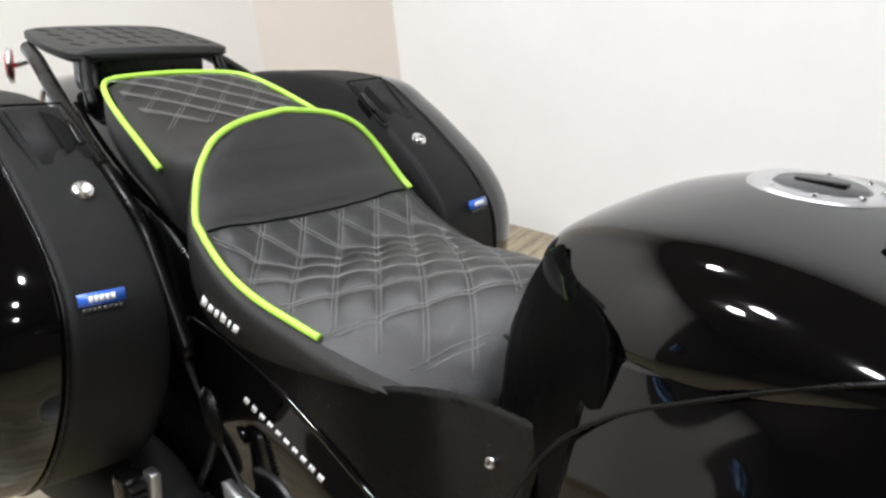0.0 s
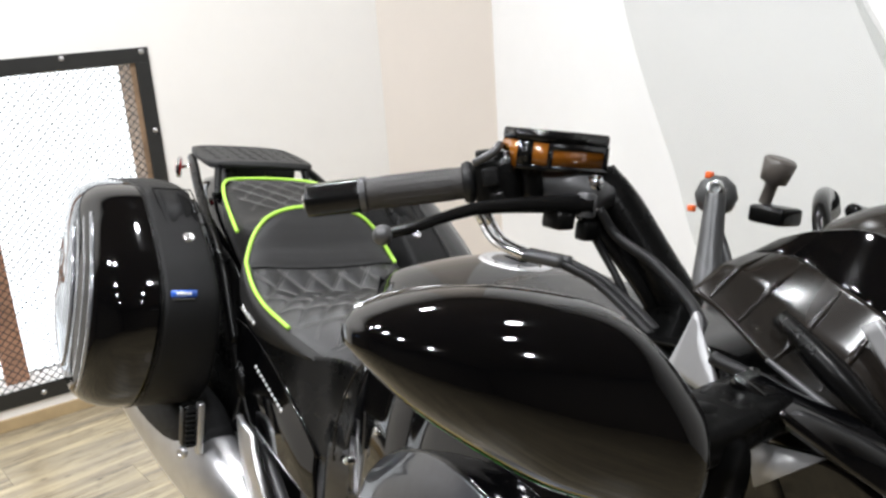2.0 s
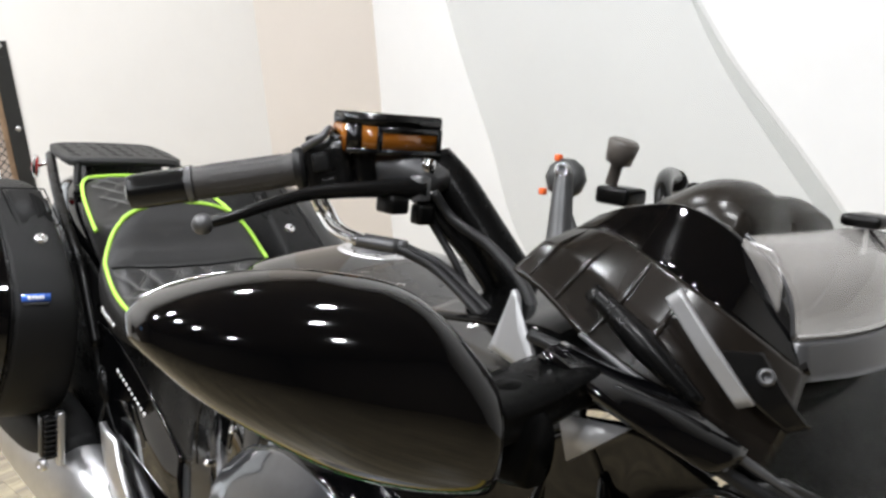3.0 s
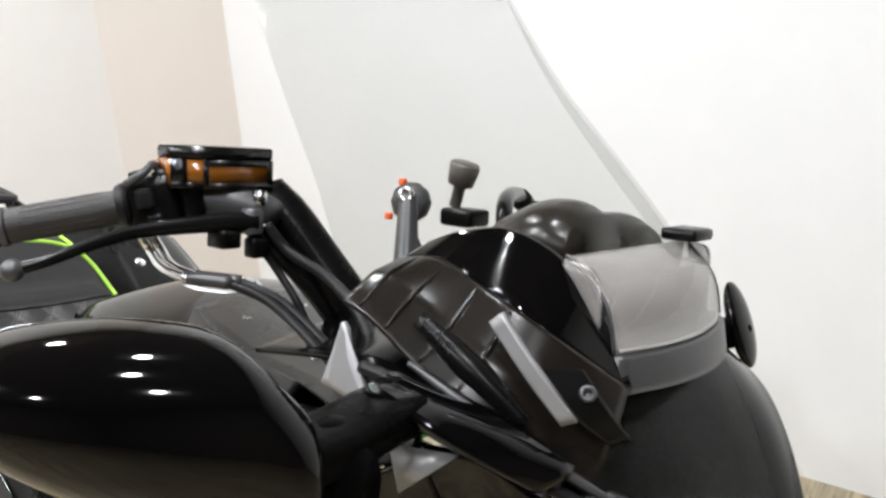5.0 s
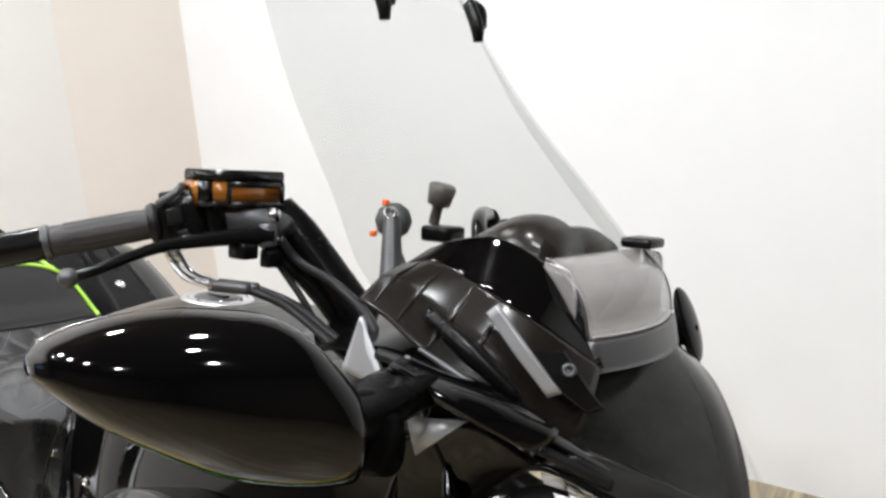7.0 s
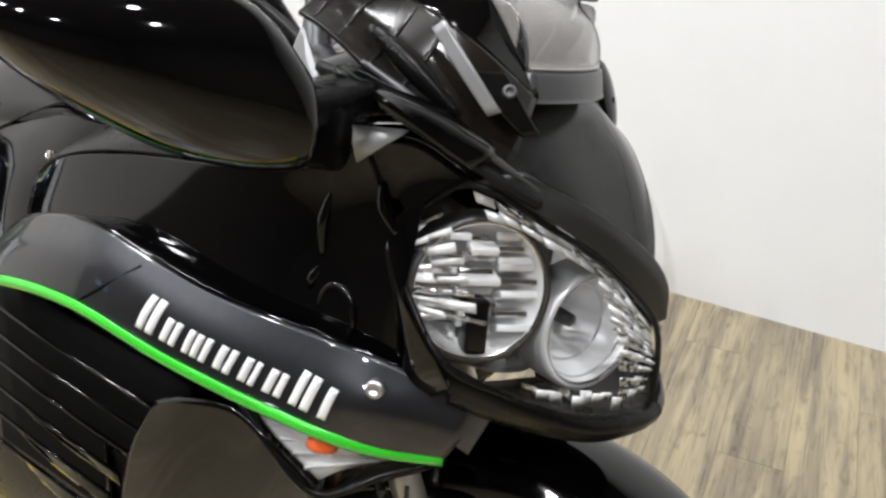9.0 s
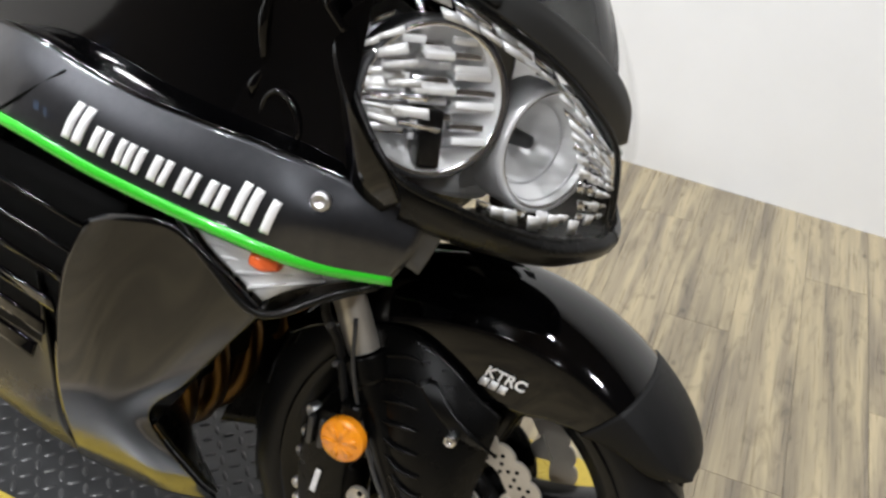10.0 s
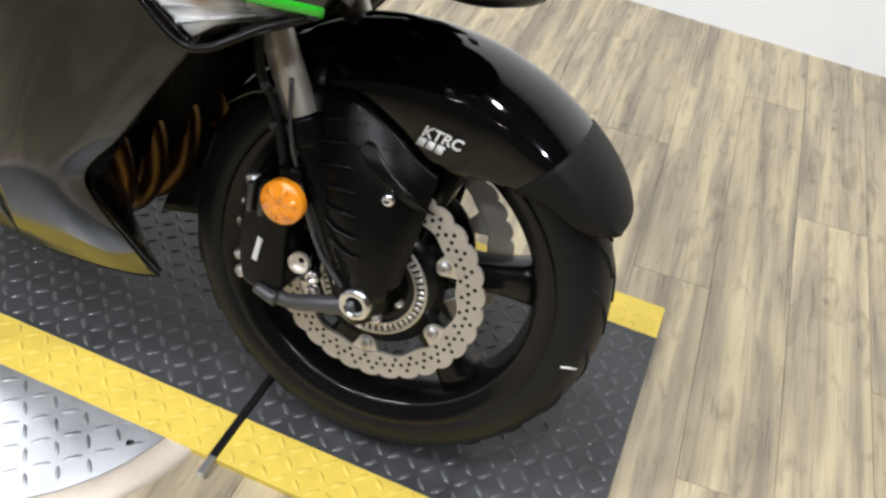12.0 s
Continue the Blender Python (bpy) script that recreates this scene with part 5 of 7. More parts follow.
for s in (1, -1):
    secs = [mirror_section(*q) for q in MIRROR]
    housing = loft(secs, 48, 48) if s > 0 else bmesh.new()
    if s < 0:
        # the left mirror is folded back and shows its edge
        bmesh.ops.create_uvsphere(housing, u_segments=24, v_segments=16, radius=1.0, matrix=Matrix.Translation((0.664, 0.300, 1.010)) @ Matrix.Rotation(-0.36, 4, "Y") @ Matrix.Diagonal((0.011, 0.03, 0.054, 1)))
    mirror = sub("mirror", housing, GLOSS, motorcycle, "large gloss black mirror housing")
    neck = loft([[(x + dx, s * y, z + dz) for dx, dz in ((-0.022, -0.012), (0.022, -0.013), (0.026, 0.0), (0.022, 0.013), (-0.022, 0.013))] for x, y, z in (((0.645, -0.26, 1.03), (0.655, -0.32, 1.035), (0.66, -0.37, 1.03), (0.664, -0.41, 1.03)) if s > 0 else ((0.60, -0.22, 0.99), (0.62, -0.25, 0.99), (0.64, -0.28, 0.995), (0.652, -0.30, 1.0)))], 16, 20)
    sub("mirror_stalk", neck, SOFT, mirror, "black mirror stalk")
    if s > 0:
        sub("stalk_boot", loft([ellipse(0.645, s * -0.365, 1.022, 0.022, 0.022), ellipse(0.668, s * -0.375, 1.016, 0.026, 0.030), ellipse(0.690, s * -0.372, 1.008, 0.016, 0.022)], 10, 20), SOFT, mirror)
    if s < 0:
        continue
    sub("mount_plate", mark([(0.654, -0.312, 1.011), (0.669, -0.317, 0.983), (0.703, -0.296, 1.014)], 0.006), PALE_PLATE, mirror, "pale triangular mirror mount")
    glass_face = [[(x - 0.92 * rx, s * (y + 0.23 * rx), z + q * rz * 0.8) for q in (-1, 0, 1)] for y, x, z, rx, rz in MIRROR[1:7]]
    sub("mirror_glass", shell(glass_face, 20, 10, 0.002), CHROME, mirror, "silver mirror glass")
    fill = shell([[(0.63, s * -0.27, 1.04), (0.64, s * -0.30, 1.05), (0.65, s * -0.335, 1.052)], [(0.70, s * -0.255, 1.025), (0.705, s * -0.28, 1.024), (0.70, s * -0.305, 1.02)], [(0.745, s * -0.225, 0.995), (0.745, s * -0.235, 0.992), (0.735, s * -0.25, 0.985)]], 16, 12, 0.008 * s)
    sub("stalk_foot", fill, GLOSS, mirror)

# ---- radiator vents, indicators and the lower fairing ----
LOWER = [
    [(0.455, -0.318, 0.690), (0.42, -0.318, 0.62), (0.385, -0.300, 0.52), (0.355, -0.272, 0.42), (0.31, -0.215, 0.30), (0.26, -0.16, 0.215)],
    [(0.500, -0.325, 0.712), (0.475, -0.318, 0.63), (0.44, -0.300, 0.53), (0.40, -0.272, 0.43), (0.36, -0.215, 0.31), (0.32, -0.16, 0.22)],
    [(0.560, -0.322, 0.722), (0.54, -0.310, 0.65), (0.485, -0.290, 0.535), (0.430, -0.266, 0.43), (0.42, -0.210, 0.315), (0.40, -0.155, 0.225)],
    [(0.600, -0.315, 0.700), (0.588, -0.300, 0.635), (0.515, -0.278, 0.520), (0.448, -0.256, 0.425), (0.455, -0.195, 0.31), (0.45, -0.14, 0.225)],
    [(0.648, -0.294, 0.652), (0.62, -0.285, 0.618), (0.535, -0.262, 0.512), (0.462, -0.242, 0.420), (0.480, -0.180, 0.30), (0.47, -0.12, 0.22)],
]
pair("lower_fairing", LOWER, GLOSS_WORN, "gloss black lower fairing round the radiator", 40, 48, 0.005)
# belly: the lower fairing goes on back under the engine
BELLY = [
    [(0.30, -0.262, 0.56), (0.28, -0.262, 0.44), (0.25, -0.235, 0.33), (0.21, -0.18, 0.24)],
    [(0.12, -0.245, 0.54), (0.10, -0.245, 0.42), (0.09, -0.215, 0.31), (0.08, -0.15, 0.22)],
    [(-0.05, -0.22, 0.52), (-0.06, -0.22, 0.40), (-0.06, -0.19, 0.30), (-0.05, -0.13, 0.22)],
]
pair("belly_pan", [[(0.34, -0.29, 0.58), (0.345, -0.275, 0.45), (0.30, -0.225, 0.32), (0.26, -0.16, 0.215)]] + BELLY, SATIN, "dark engine cover", 24, 24)
# slanted louvres beside the radiator
for k in range(6):
    z = 0.735 - 0.038 * k
    blade = [[(0.13 + 0.01 * k, -0.315, z - 0.005), (0.135 + 0.01 * k, -0.300, z - 0.022)], [(0.28 + 0.005 * k, -0.330 + 0.003 * k, z - 0.022), (0.285, -0.312, z - 0.040)], [(0.45 - 0.02 * k, -0.328 + 0.006 * k, z - 0.048), (0.45 - 0.02 * k, -0.305, z - 0.064)]]
    pair("louvre", blade, GLOSS, "", 20, 6, 0.004)
# added near-black sheet: the dark depth behind the louvres as a colour
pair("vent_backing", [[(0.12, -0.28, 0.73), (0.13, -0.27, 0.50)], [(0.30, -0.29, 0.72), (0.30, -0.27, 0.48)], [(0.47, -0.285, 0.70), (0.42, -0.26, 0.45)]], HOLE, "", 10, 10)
for s in (1, -1):
    lens_rows = [[(0.572, s * -0.320, 0.728), (0.600, s * -0.314, 0.695), (0.648, s * -0.297, 0.653)], [(0.62, s * -0.312, 0.722), (0.645, s * -0.302, 0.695), (0.668, s * -0.284, 0.668)], [(0.68, s * -0.284, 0.706), (0.692, s * -0.275, 0.692), (0.700, s * -0.262, 0.680)], [(0.735, s * -0.248, 0.698), (0.735, s * -0.245, 0.694), (0.732, s * -0.240, 0.690)]]
    lamp = sub("indicator", shell([[(x - 0.012, y + s * 0.018, z) for x, y, z in r] for r in lens_rows], 20, 10, 0.003 * s), BRIGHT_LAMP, motorcycle, "clear front indicator with an amber bulb")
    sub("lens", shell(lens_rows, 24, 14, 0.002 * s), LENS, lamp).visible_shadow = False
    sub("bulb", loft([ellipse(0.636, s * -0.300, 0.704, 0.006, 0.006), ellipse(0.646, s * -0.296, 0.703, 0.009, 0.009), ellipse(0.658, s * -0.289, 0.701, 0.006, 0.006)], 10, 16), ORANGE, lamp)
    for k in range(5):
        f = 0.12 + 0.17 * k
        p0 = Vector(lens_rows[0][0]).lerp(Vector(lens_rows[0][2]), f)
        p1 = Vector(lens_rows[2][0]).lerp(Vector(lens_rows[2][2]), f)
        push = Vector((-0.008, s * 0.011, 0))
        q = [p0 + push, p1 + push, p1 + push * 1.4 + Vector((0, 0, -0.006)), p0 + push * 1.4 + Vector((0, 0, -0.006))]
        sub("facet", mark(q, 0.002), SILVERED if k % 2 else BRIGHT_LAMP, lamp)
    rim = tube([(0.568, s * -0.321, 0.727), (0.60, s * -0.3155, 0.692), (0.648, s * -0.298, 0.650), (0.70, s * -0.262, 0.676), (0.735, s * -0.245, 0.692)], 0.004, 30, 8)
    sub("rim", rim, SATIN, lamp)
    foot = shell([[(0.648, s * -0.297, 0.649), (0.66, s * -0.27, 0.655), (0.66, s * -0.23, 0.66)], [(0.735, s * -0.244, 0.690), (0.735, s * -0.22, 0.69), (0.72, s * -0.19, 0.69)]], 12, 10, 0.003)
    sub("foot", foot, SATIN, lamp)
    sub("inner_nose", shell([[(0.70, s * -0.262, 0.79), (0.64, s * -0.19, 0.78)], [(0.715, s * -0.255, 0.74), (0.64, s * -0.18, 0.70)], [(0.74, s * -0.238, 0.70), (0.64, s * -0.16, 0.66)]], 10, 8, 0.003), SATIN, motorcycle)
    fin = shell([[(0.765, s * -0.226, 0.765), (0.782, s * -0.215, 0.752)], [(0.742, s * -0.236, 0.722), (0.765, s * -0.222, 0.706)]], 8, 8, 0.004 * s)
    sub("nose_fin", fin, GREYMETAL, motorcycle)
# radiator and pipes seen through the wheel arch
liner = [[(r[0] - 0.004, r[1] + 0.004, r[2]) for r in LOWER[-1]], [(r[0] - 0.05, r[1] * 0.72, r[2]) for r in LOWER[-1]], [(r[0] - 0.11, r[1] * 0.45, r[2]) for r in LOWER[-1]]]
pair("arch_liner", liner, SATIN, "satin black inner fairing", 16, 32)
sub("radiator", box(0.36, 0.40, -0.12, 0.12, 0.36, 0.66, 0.004), SOFT, motorcycle, "dark finned radiator")
BRONZE = material("heat_tinted_pipe", (0.09, 0.05, 0.018), 0.35, metal=1.0, vary=0.25, noise_scale=18)
for y in (-0.10, -0.035, 0.035, 0.10):
    sub("exhaust_pipe", tube([(0.34, y, 0.44), (0.385, y * 1.1, 0.385), (0.375, y * 0.9, 0.295), (0.30, y * 0.7, 0.235), (0.05, y * 0.5, 0.20)], 0.021, 40, 16), BRONZE, motorcycle, "heat-tinted exhaust pipe")


# ---- tank ----
def half_section(x, w, top, low, mid, n=0.55):
    """Across the tank: from the right seam over the crown to the left seam."""
    return [(x, -w * 0.97, low), (x, -w, mid), (x, -w * 0.86, mid + (top - mid) * 0.62), (x, -w * n, top - (top - mid) * 0.13), (x, 0, top), (x, w * n, top - (top - mid) * 0.13), (x, w * 0.86, mid + (top - mid) * 0.62), (x, w, mid), (x, w * 0.97, low)]


TANK = [(-0.166, 0.03, 0.900, 0.85, 0.870), (-0.161, 0.070, 0.918, 0.85, 0.885), (-0.148, 0.105, 0.937, 0.86, 0.908), (-0.118, 0.138, 0.957, 0.87, 0.922), (-0.07, 0.168, 0.978, 0.875, 0.914), (0.0, 0.192, 0.991, 0.87, 0.91), (0.08, 0.198, 0.986, 0.885, 0.92), (0.16, 0.196, 0.968, 0.905, 0.925), (0.25, 0.185, 0.94, 0.90, 0.915)]
tank = sub("fuel_tank", shell([half_section(*q) for q in TANK], 64, 48, -0.006), GLOSS, motorcycle, "gloss black fuel tank")
cap = spin([(0.0, 0.0065), (0.022, 0.0065), (0.024, 0.004), (0.036, 0.004), (0.038, 0.0065), (0.052, 0.0065), (0.056, 0.003), (0.056, -0.012)], (0, 0, 0), axis="z", n=64)
cap.transform(Matrix.Translation((0.03, 0.0, 0.990)) @ Matrix.Rotation(0.05, 4, "Y"))
filler = sub("filler_cap", cap, ALU, tank, "round silver filler cap")
inner = spin([(0.0, 0.0075), (0.034, 0.0075), (0.0355, 0.005)], (0, 0, 0), axis="z", n=48)
inner.transform(Matrix.Translation((0.03, 0.0, 0.990)) @ Matrix.Rotation(0.05, 4, "Y"))
sub("cap_lid", inner, GREYMETAL, filler)
sub("key_flap", box(0.01, 0.05, -0.006, 0.006, 0.9965, 1.0005, 0.001), SATIN, filler)
for k in range(8):
    a = k * math.pi / 4 + 0.2
    sub("cap_bolt", bolt((0.03 + 0.045 * math.cos(a), 0.045 * math.sin(a), 0.9965), (0, 0, 1), 0.003, None, 0.0015), CHROME, filler)
PANEL = [[(0.105, -0.094, 0.982), (0.11, -0.03, 0.992), (0.11, 0.03, 0.992), (0.105, 0.094, 0.982)], [(0.20, -0.132, 0.979), (0.20, -0.05, 0.988), (0.20, 0.05, 0.988), (0.20, 0.132, 0.979)], [(0.32, -0.168, 0.973), (0.32, -0.07, 0.985), (0.32, 0.07, 0.985), (0.32, 0.168, 0.973)], [(0.44, -0.205, 0.980), (0.44, -0.08, 1.0), (0.44, 0.08, 1.0), (0.44, 0.205, 0.980)], [(0.56, -0.262, 0.995), (0.56, -0.09, 1.01), (0.56, 0.09, 1.01), (0.56, 0.262, 0.995)], [(0.63, -0.268, 1.000), (0.63, -0.09, 1.01), (0.63, 0.09, 1.01), (0.63, 0.262, 1.000)]]
sub("tank_front_cover", shell(PANEL, 24, 20, -0.004), SATIN, tank, "satin black cover ahead of the filler cap")
for s in (1, -1):
    ridge = tube([(0.106, s * -0.095, 0.983), (0.20, s * -0.133, 0.980), (0.32, s * -0.169, 0.974), (0.44, s * -0.206, 0.981)], 0.0025, 30, 8)
    sub("cover_ridge", ridge, SATIN, tank)
    slope = [[(0.104, s * -0.094, 0.983), (0.118, s * -0.108, 0.978), (0.130, s * -0.120, 0.972)], [(0.20, s * -0.133, 0.979), (0.204, s * -0.162, 0.968), (0.21, s * -0.190, 0.950)], [(0.32, s * -0.169, 0.973), (0.315, s * -0.186, 0.960), (0.305, s * -0.199, 0.943)], [(0.44, s * -0.206, 0.980), (0.435, s * -0.212, 0.968), (0.425, s * -0.218, 0.953)]]
    sub("cover_flank", shell(slope, 30, 14, 0.004 * s), SATIN, tank, "satin black sloping flank of the cover")
    for x, y, z in ((0.203, -0.088, 0.9850), (0.395, -0.145, 0.9865)) if s < 0 else ((0.203, -0.088, 0.9850), (0.203, 0.0, 0.9895), (0.395, -0.145, 0.9865)):
        sub("cover_bolt", bolt((x, s * y, z), (0, 0, 1), 0.007), CHROME, tank)
# knee pads: soft black cover between the tank and the seat
KNEE = [
    [(-0.137, -0.121, 0.924), (-0.161, -0.110, 0.886), (-0.166, -0.123, 0.841), (-0.163, -0.133, 0.797), (-0.161, -0.136, 0.743), (-0.162, -0.133, 0.677)],
    [(-0.124, -0.131, 0.933), (-0.132, -0.133, 0.899), (-0.131, -0.146, 0.859), (-0.127, -0.153, 0.817), (-0.127, -0.153, 0.764), (-0.130, -0.149, 0.700)],
    [(-0.116, -0.138, 0.940), (-0.108, -0.149, 0.908), (-0.095, -0.165, 0.876), (-0.089, -0.173, 0.837), (-0.090, -0.173, 0.787), (-0.097, -0.165, 0.723)],
    [(-0.111, -0.142, 0.944), (-0.090, -0.159, 0.920), (-0.058, -0.181, 0.892), (-0.054, -0.187, 0.855), (-0.057, -0.187, 0.807), (-0.065, -0.179, 0.745)],
    [(-0.108, -0.144, 0.946), (-0.086, -0.158, 0.930), (-0.050, -0.179, 0.918), (-0.029, -0.193, 0.900), (-0.031, -0.195, 0.861), (-0.039, -0.187, 0.761)],
]
pair("knee_cover", KNEE, SOFT, "satin black cover behind the tank", 32, 32)
BRIDGE = [[(x, y * w, z - 0.02 * y * y) for y in (-1, -0.5, 0, 0.5, 1)] for x, w, z in ((-0.204, 0.070, 0.842), (-0.185, 0.092, 0.868), (-0.160, 0.108, 0.897), (-0.138, 0.116, 0.922))]
sub("knee_cover_bridge", shell(BRIDGE, 16, 24, -0.004), SOFT, motorcycle, "soft black cover across the rear of the tank")
# gloss flank below the tank's seam
FLANK = [
    [(-0.050, -0.180, 0.890), (-0.056, -0.194, 0.81), (-0.068, -0.198, 0.72), (-0.06, -0.200, 0.62)],
    [(0.00, -0.194, 0.895), (0.005, -0.209, 0.83), (0.01, -0.220, 0.75), (0.02, -0.228, 0.66)],
    [(0.08, -0.197, 0.905), (0.09, -0.218, 0.87), (0.10, -0.236, 0.81), (0.11, -0.246, 0.70)],
    [(0.16, -0.199, 0.925), (0.165, -0.214, 0.885), (0.17, -0.232, 0.83), (0.175, -0.246, 0.74)],
    [(0.24, -0.196, 0.925), (0.24, -0.206, 0.89), (0.24, -0.222, 0.83), (0.24, -0.236, 0.76)],
]
flank = pair("tank_flank", FLANK, GLOSS, "gloss black flank under the tank", 40, 32)
sub("tank_seam", tube([(-0.142, -0.186, 0.64), (-0.132, -0.192, 0.688), (-0.110, -0.199, 0.736), (-0.068, -0.203, 0.809), (-0.019, -0.204, 0.854), (0.035, -0.206, 0.885), (0.10, -0.204, 0.917), (0.152, -0.203, 0.938), (0.205, -0.196, 0.955)], 0.0018, 60, 10), SATIN, tank, "black rubber edging strip")
for x, y, z in ((0.188, -0.244, 0.884), (0.06, -0.236, 0.775), (-0.055, -0.212, 0.68), (-0.150, -0.166, 0.745)):
    sub("flank_bolt", bolt((x, y, z), (0, -1, 0.3), 0.0055), CHROME, flank)
DRAPE = [[(-0.10, -0.150, 0.80), (-0.10, -0.165, 0.60), (-0.06, -0.16, 0.42)], [(0.0, -0.200, 0.80), (0.02, -0.205, 0.60), (0.02, -0.19, 0.40)], [(0.14, -0.235, 0.78), (0.15, -0.235, 0.60), (0.14, -0.21, 0.40)]]
pair("engine_side", DRAPE, SATIN, "black engine side", 20, 24)

# ---- rider's seat: a dished, quilted saddle ----
SX = np.array([-0.634, -0.632, -0.629, -0.625, -0.619, -0.608, -0.585, -0.53, -0.47, -0.40, -0.33, -0.27, -0.225, -0.20])
SW = np.array([0.02, 0.055, 0.085, 0.108, 0.125, 0.146, 0.166, 0.174, 0.176, 0.172, 0.160, 0.140, 0.116, 0.092])
SC = np.array([0.974, 0.970, 0.963, 0.953, 0.938, 0.911, 0.866, 0.816, 0.820, 0.834, 0.845, 0.853, 0.858, 0.857])
SE = np.array([0.974, 0.970, 0.963, 0.953, 0.940, 0.914, 0.874, 0.836, 0.814, 0.800, 0.784, 0.770, 0.766, 0.766])
SB = np.array([0.810, 0.800, 0.790, 0.780, 0.770, 0.755, 0.740, 0.737, 0.736, 0.739, 0.743, 0.746, 0.748, 0.750])


def smooth_at(x, ys):
    """A smooth curve through the seat's stations."""
    order = np.argsort(SX)
    fine = spline(np.c_[SX[order], ys[order]], 200)
    return np.interp(x, fine[:, 0], fine[:, 1])


QUILT_END = -0.577


def seat_top(x, v):
    """The saddle's top at station x, v from -1 (right edge) to 1; quilted ahead of the back pad."""
    w, c, e = smooth_at(x, SW), smooth_at(x, SC), smooth_at(x, SE)
    y = v * w
    z = c + (e - c) * np.abs(v) ** np.where(e < c, 2.6, 2.2) - 0.006 * np.abs(v) ** 8
    k = 0.066
    d1, d2 = np.abs(((x + 1.05 * y) / k) % 1 - 0.5) * 2, np.abs(((x - 1.05 * y) / k) % 1 - 0.5) * 2
    puff = 0.009 * (np.clip(1 - d1**2.2, 0, 1) * np.clip(1 - d2**2.2, 0, 1)) ** 0.5
    fade = np.clip((x - QUILT_END) / 0.02, 0, 1) * np.clip((0.93 - np.abs(v)) / 0.12, 0, 1) * np.clip((-0.215 - x) / 0.04, 0, 1)
    pad = 0.012 * np.clip((QUILT_END - x) / 0.012, 0, 1) ** 0.5 * np.clip((1 - np.abs(v)) / 0.3, 0, 1) ** 0.5 * np.clip((x - SX[0]) / 0.02, 0, 1)
    return np.stack([x + 0 * v, y, z + puff * fade + pad], -1)


us, vs = np.concatenate([np.linspace(SX[0], -0.58, 60), np.linspace(-0.579, SX[-1], 170)]), np.linspace(-1, 1, 130)
seat = sub("seat", grid_mesh(seat_top(us[:, None] + 0 * vs[None], vs[None] + 0 * us[:, None])), LEATHER, motorcycle, "black leather saddle, diamond-quilted, with lime piping")
for s in (1, -1):
    rows = []
    for x in np.concatenate([SX[:7], np.linspace(-0.56, SX[-1], 20)]):
        w, e, b = smooth_at(x, SW), smooth_at(x, SE), smooth_at(x, SB)
        rows.append([(x, s * -w * 0.995, e - 0.007), (x, s * -(w + 0.008), e - 0.018), (x, s * -(w + 0.006), (e + b) / 2 - 0.004), (x, s * -(w - 0.012), b)])
    sub("seat_side", shell(rows, 60, 20, 0.004 * s), SUEDE, seat, "matt black leather saddle skirt")
edge = [(x, -(smooth_at(x, SW) + 0.001), smooth_at(x, SE) - 0.002) for x in np.concatenate([np.linspace(-0.37, -0.57, 12), SX[6::-1]])]
edge = edge + [(-0.635, 0, 0.974)] + [(x, -y, z) for x, y, z in edge[:10:-1]]
sub("piping", tube([(x - 0.001, y, z + 0.002) for x, y, z in edge], 0.0042, 160, 10), PIPING, seat, "lime green piping")
nose = [[(x, q * smooth_at(SX[-1], SW) * f, z) for q in (-1, -0.5, 0, 0.5, 1)] for x, f, z in ((-0.2005, 1.0, 0.826), (-0.193, 0.95, 0.815), (-0.190, 0.9, 0.79), (-0.2, 0.85, 0.76))]
sub("seat_nose", shell(nose, 12, 20, -0.003), LEATHER, seat)
thread = None
for fam in (1, -1):
    for k in range(-14, 2):
        for off in (-0.0035, 0.0035):
            pts = []
            for x in np.linspace(QUILT_END + 0.006, -0.222, 70):
                y = fam * ((k + 0.0) * 0.066 + off - x) / 1.05
                w = smooth_at(x, SW)
                if abs(y) < w * 0.95:
                    p = seat_top(np.array(x), np.array(y / w))
                    pts.append((p[0], p[1], p[2] + 0.0006))
            if len(pts) > 5:
                thread = tube(pts, 0.00065, len(pts), 4, thread)
tagged(sub("quilt_stitching", thread, THREAD, seat, "pale grey double stitching"), kind="stuff")
seam_pts = [tuple(seat_top(np.array(QUILT_END + 0.004), np.array(v)) + (0, 0, 0.001)) for v in np.linspace(-0.95, 0.95, 30)]
sub("pad_seam", tube(seam_pts, 0.0016, 40, 6), HOLE, seat)
# the saddle maker's mark as small white bars
mark_at = -0.557
for k, wd in enumerate((0.0095, 0.008, 0.006, 0.0085, 0.003, 0.008)):
    y0 = -(smooth_at(mark_at, SW) + 0.0135)
    sub("seat_mark", bars((mark_at, y0, 0.7815 - 0.0022 * k), (1, 0.04, -0.13), (0, 0.1, 1), [wd * 0.45, wd * 0.4] if wd > 0.004 else [wd], 0.013 if k in (0, 3) else 0.0085, 0.25), WHITE_MARK, seat)
    mark_at += wd + 0.0062

# ---- passenger seat ----
PX = [(-0.945, 0.092, 0.970, 0.93), (-0.932, 0.108, 0.987, 0.92), (-0.90, 0.126, 0.988, 0.91), (-0.86, 0.138, 0.979, 0.90), (-0.80, 0.150, 0.963, 0.885), (-0.74, 0.158, 0.947, 0.87), (-0.70, 0.160, 0.940, 0.85), (-0.66, 0.156, 0.937, 0.83), (-0.632, 0.135, 0.930, 0.81), (-0.61, 0.13, 0.87, 0.79)]
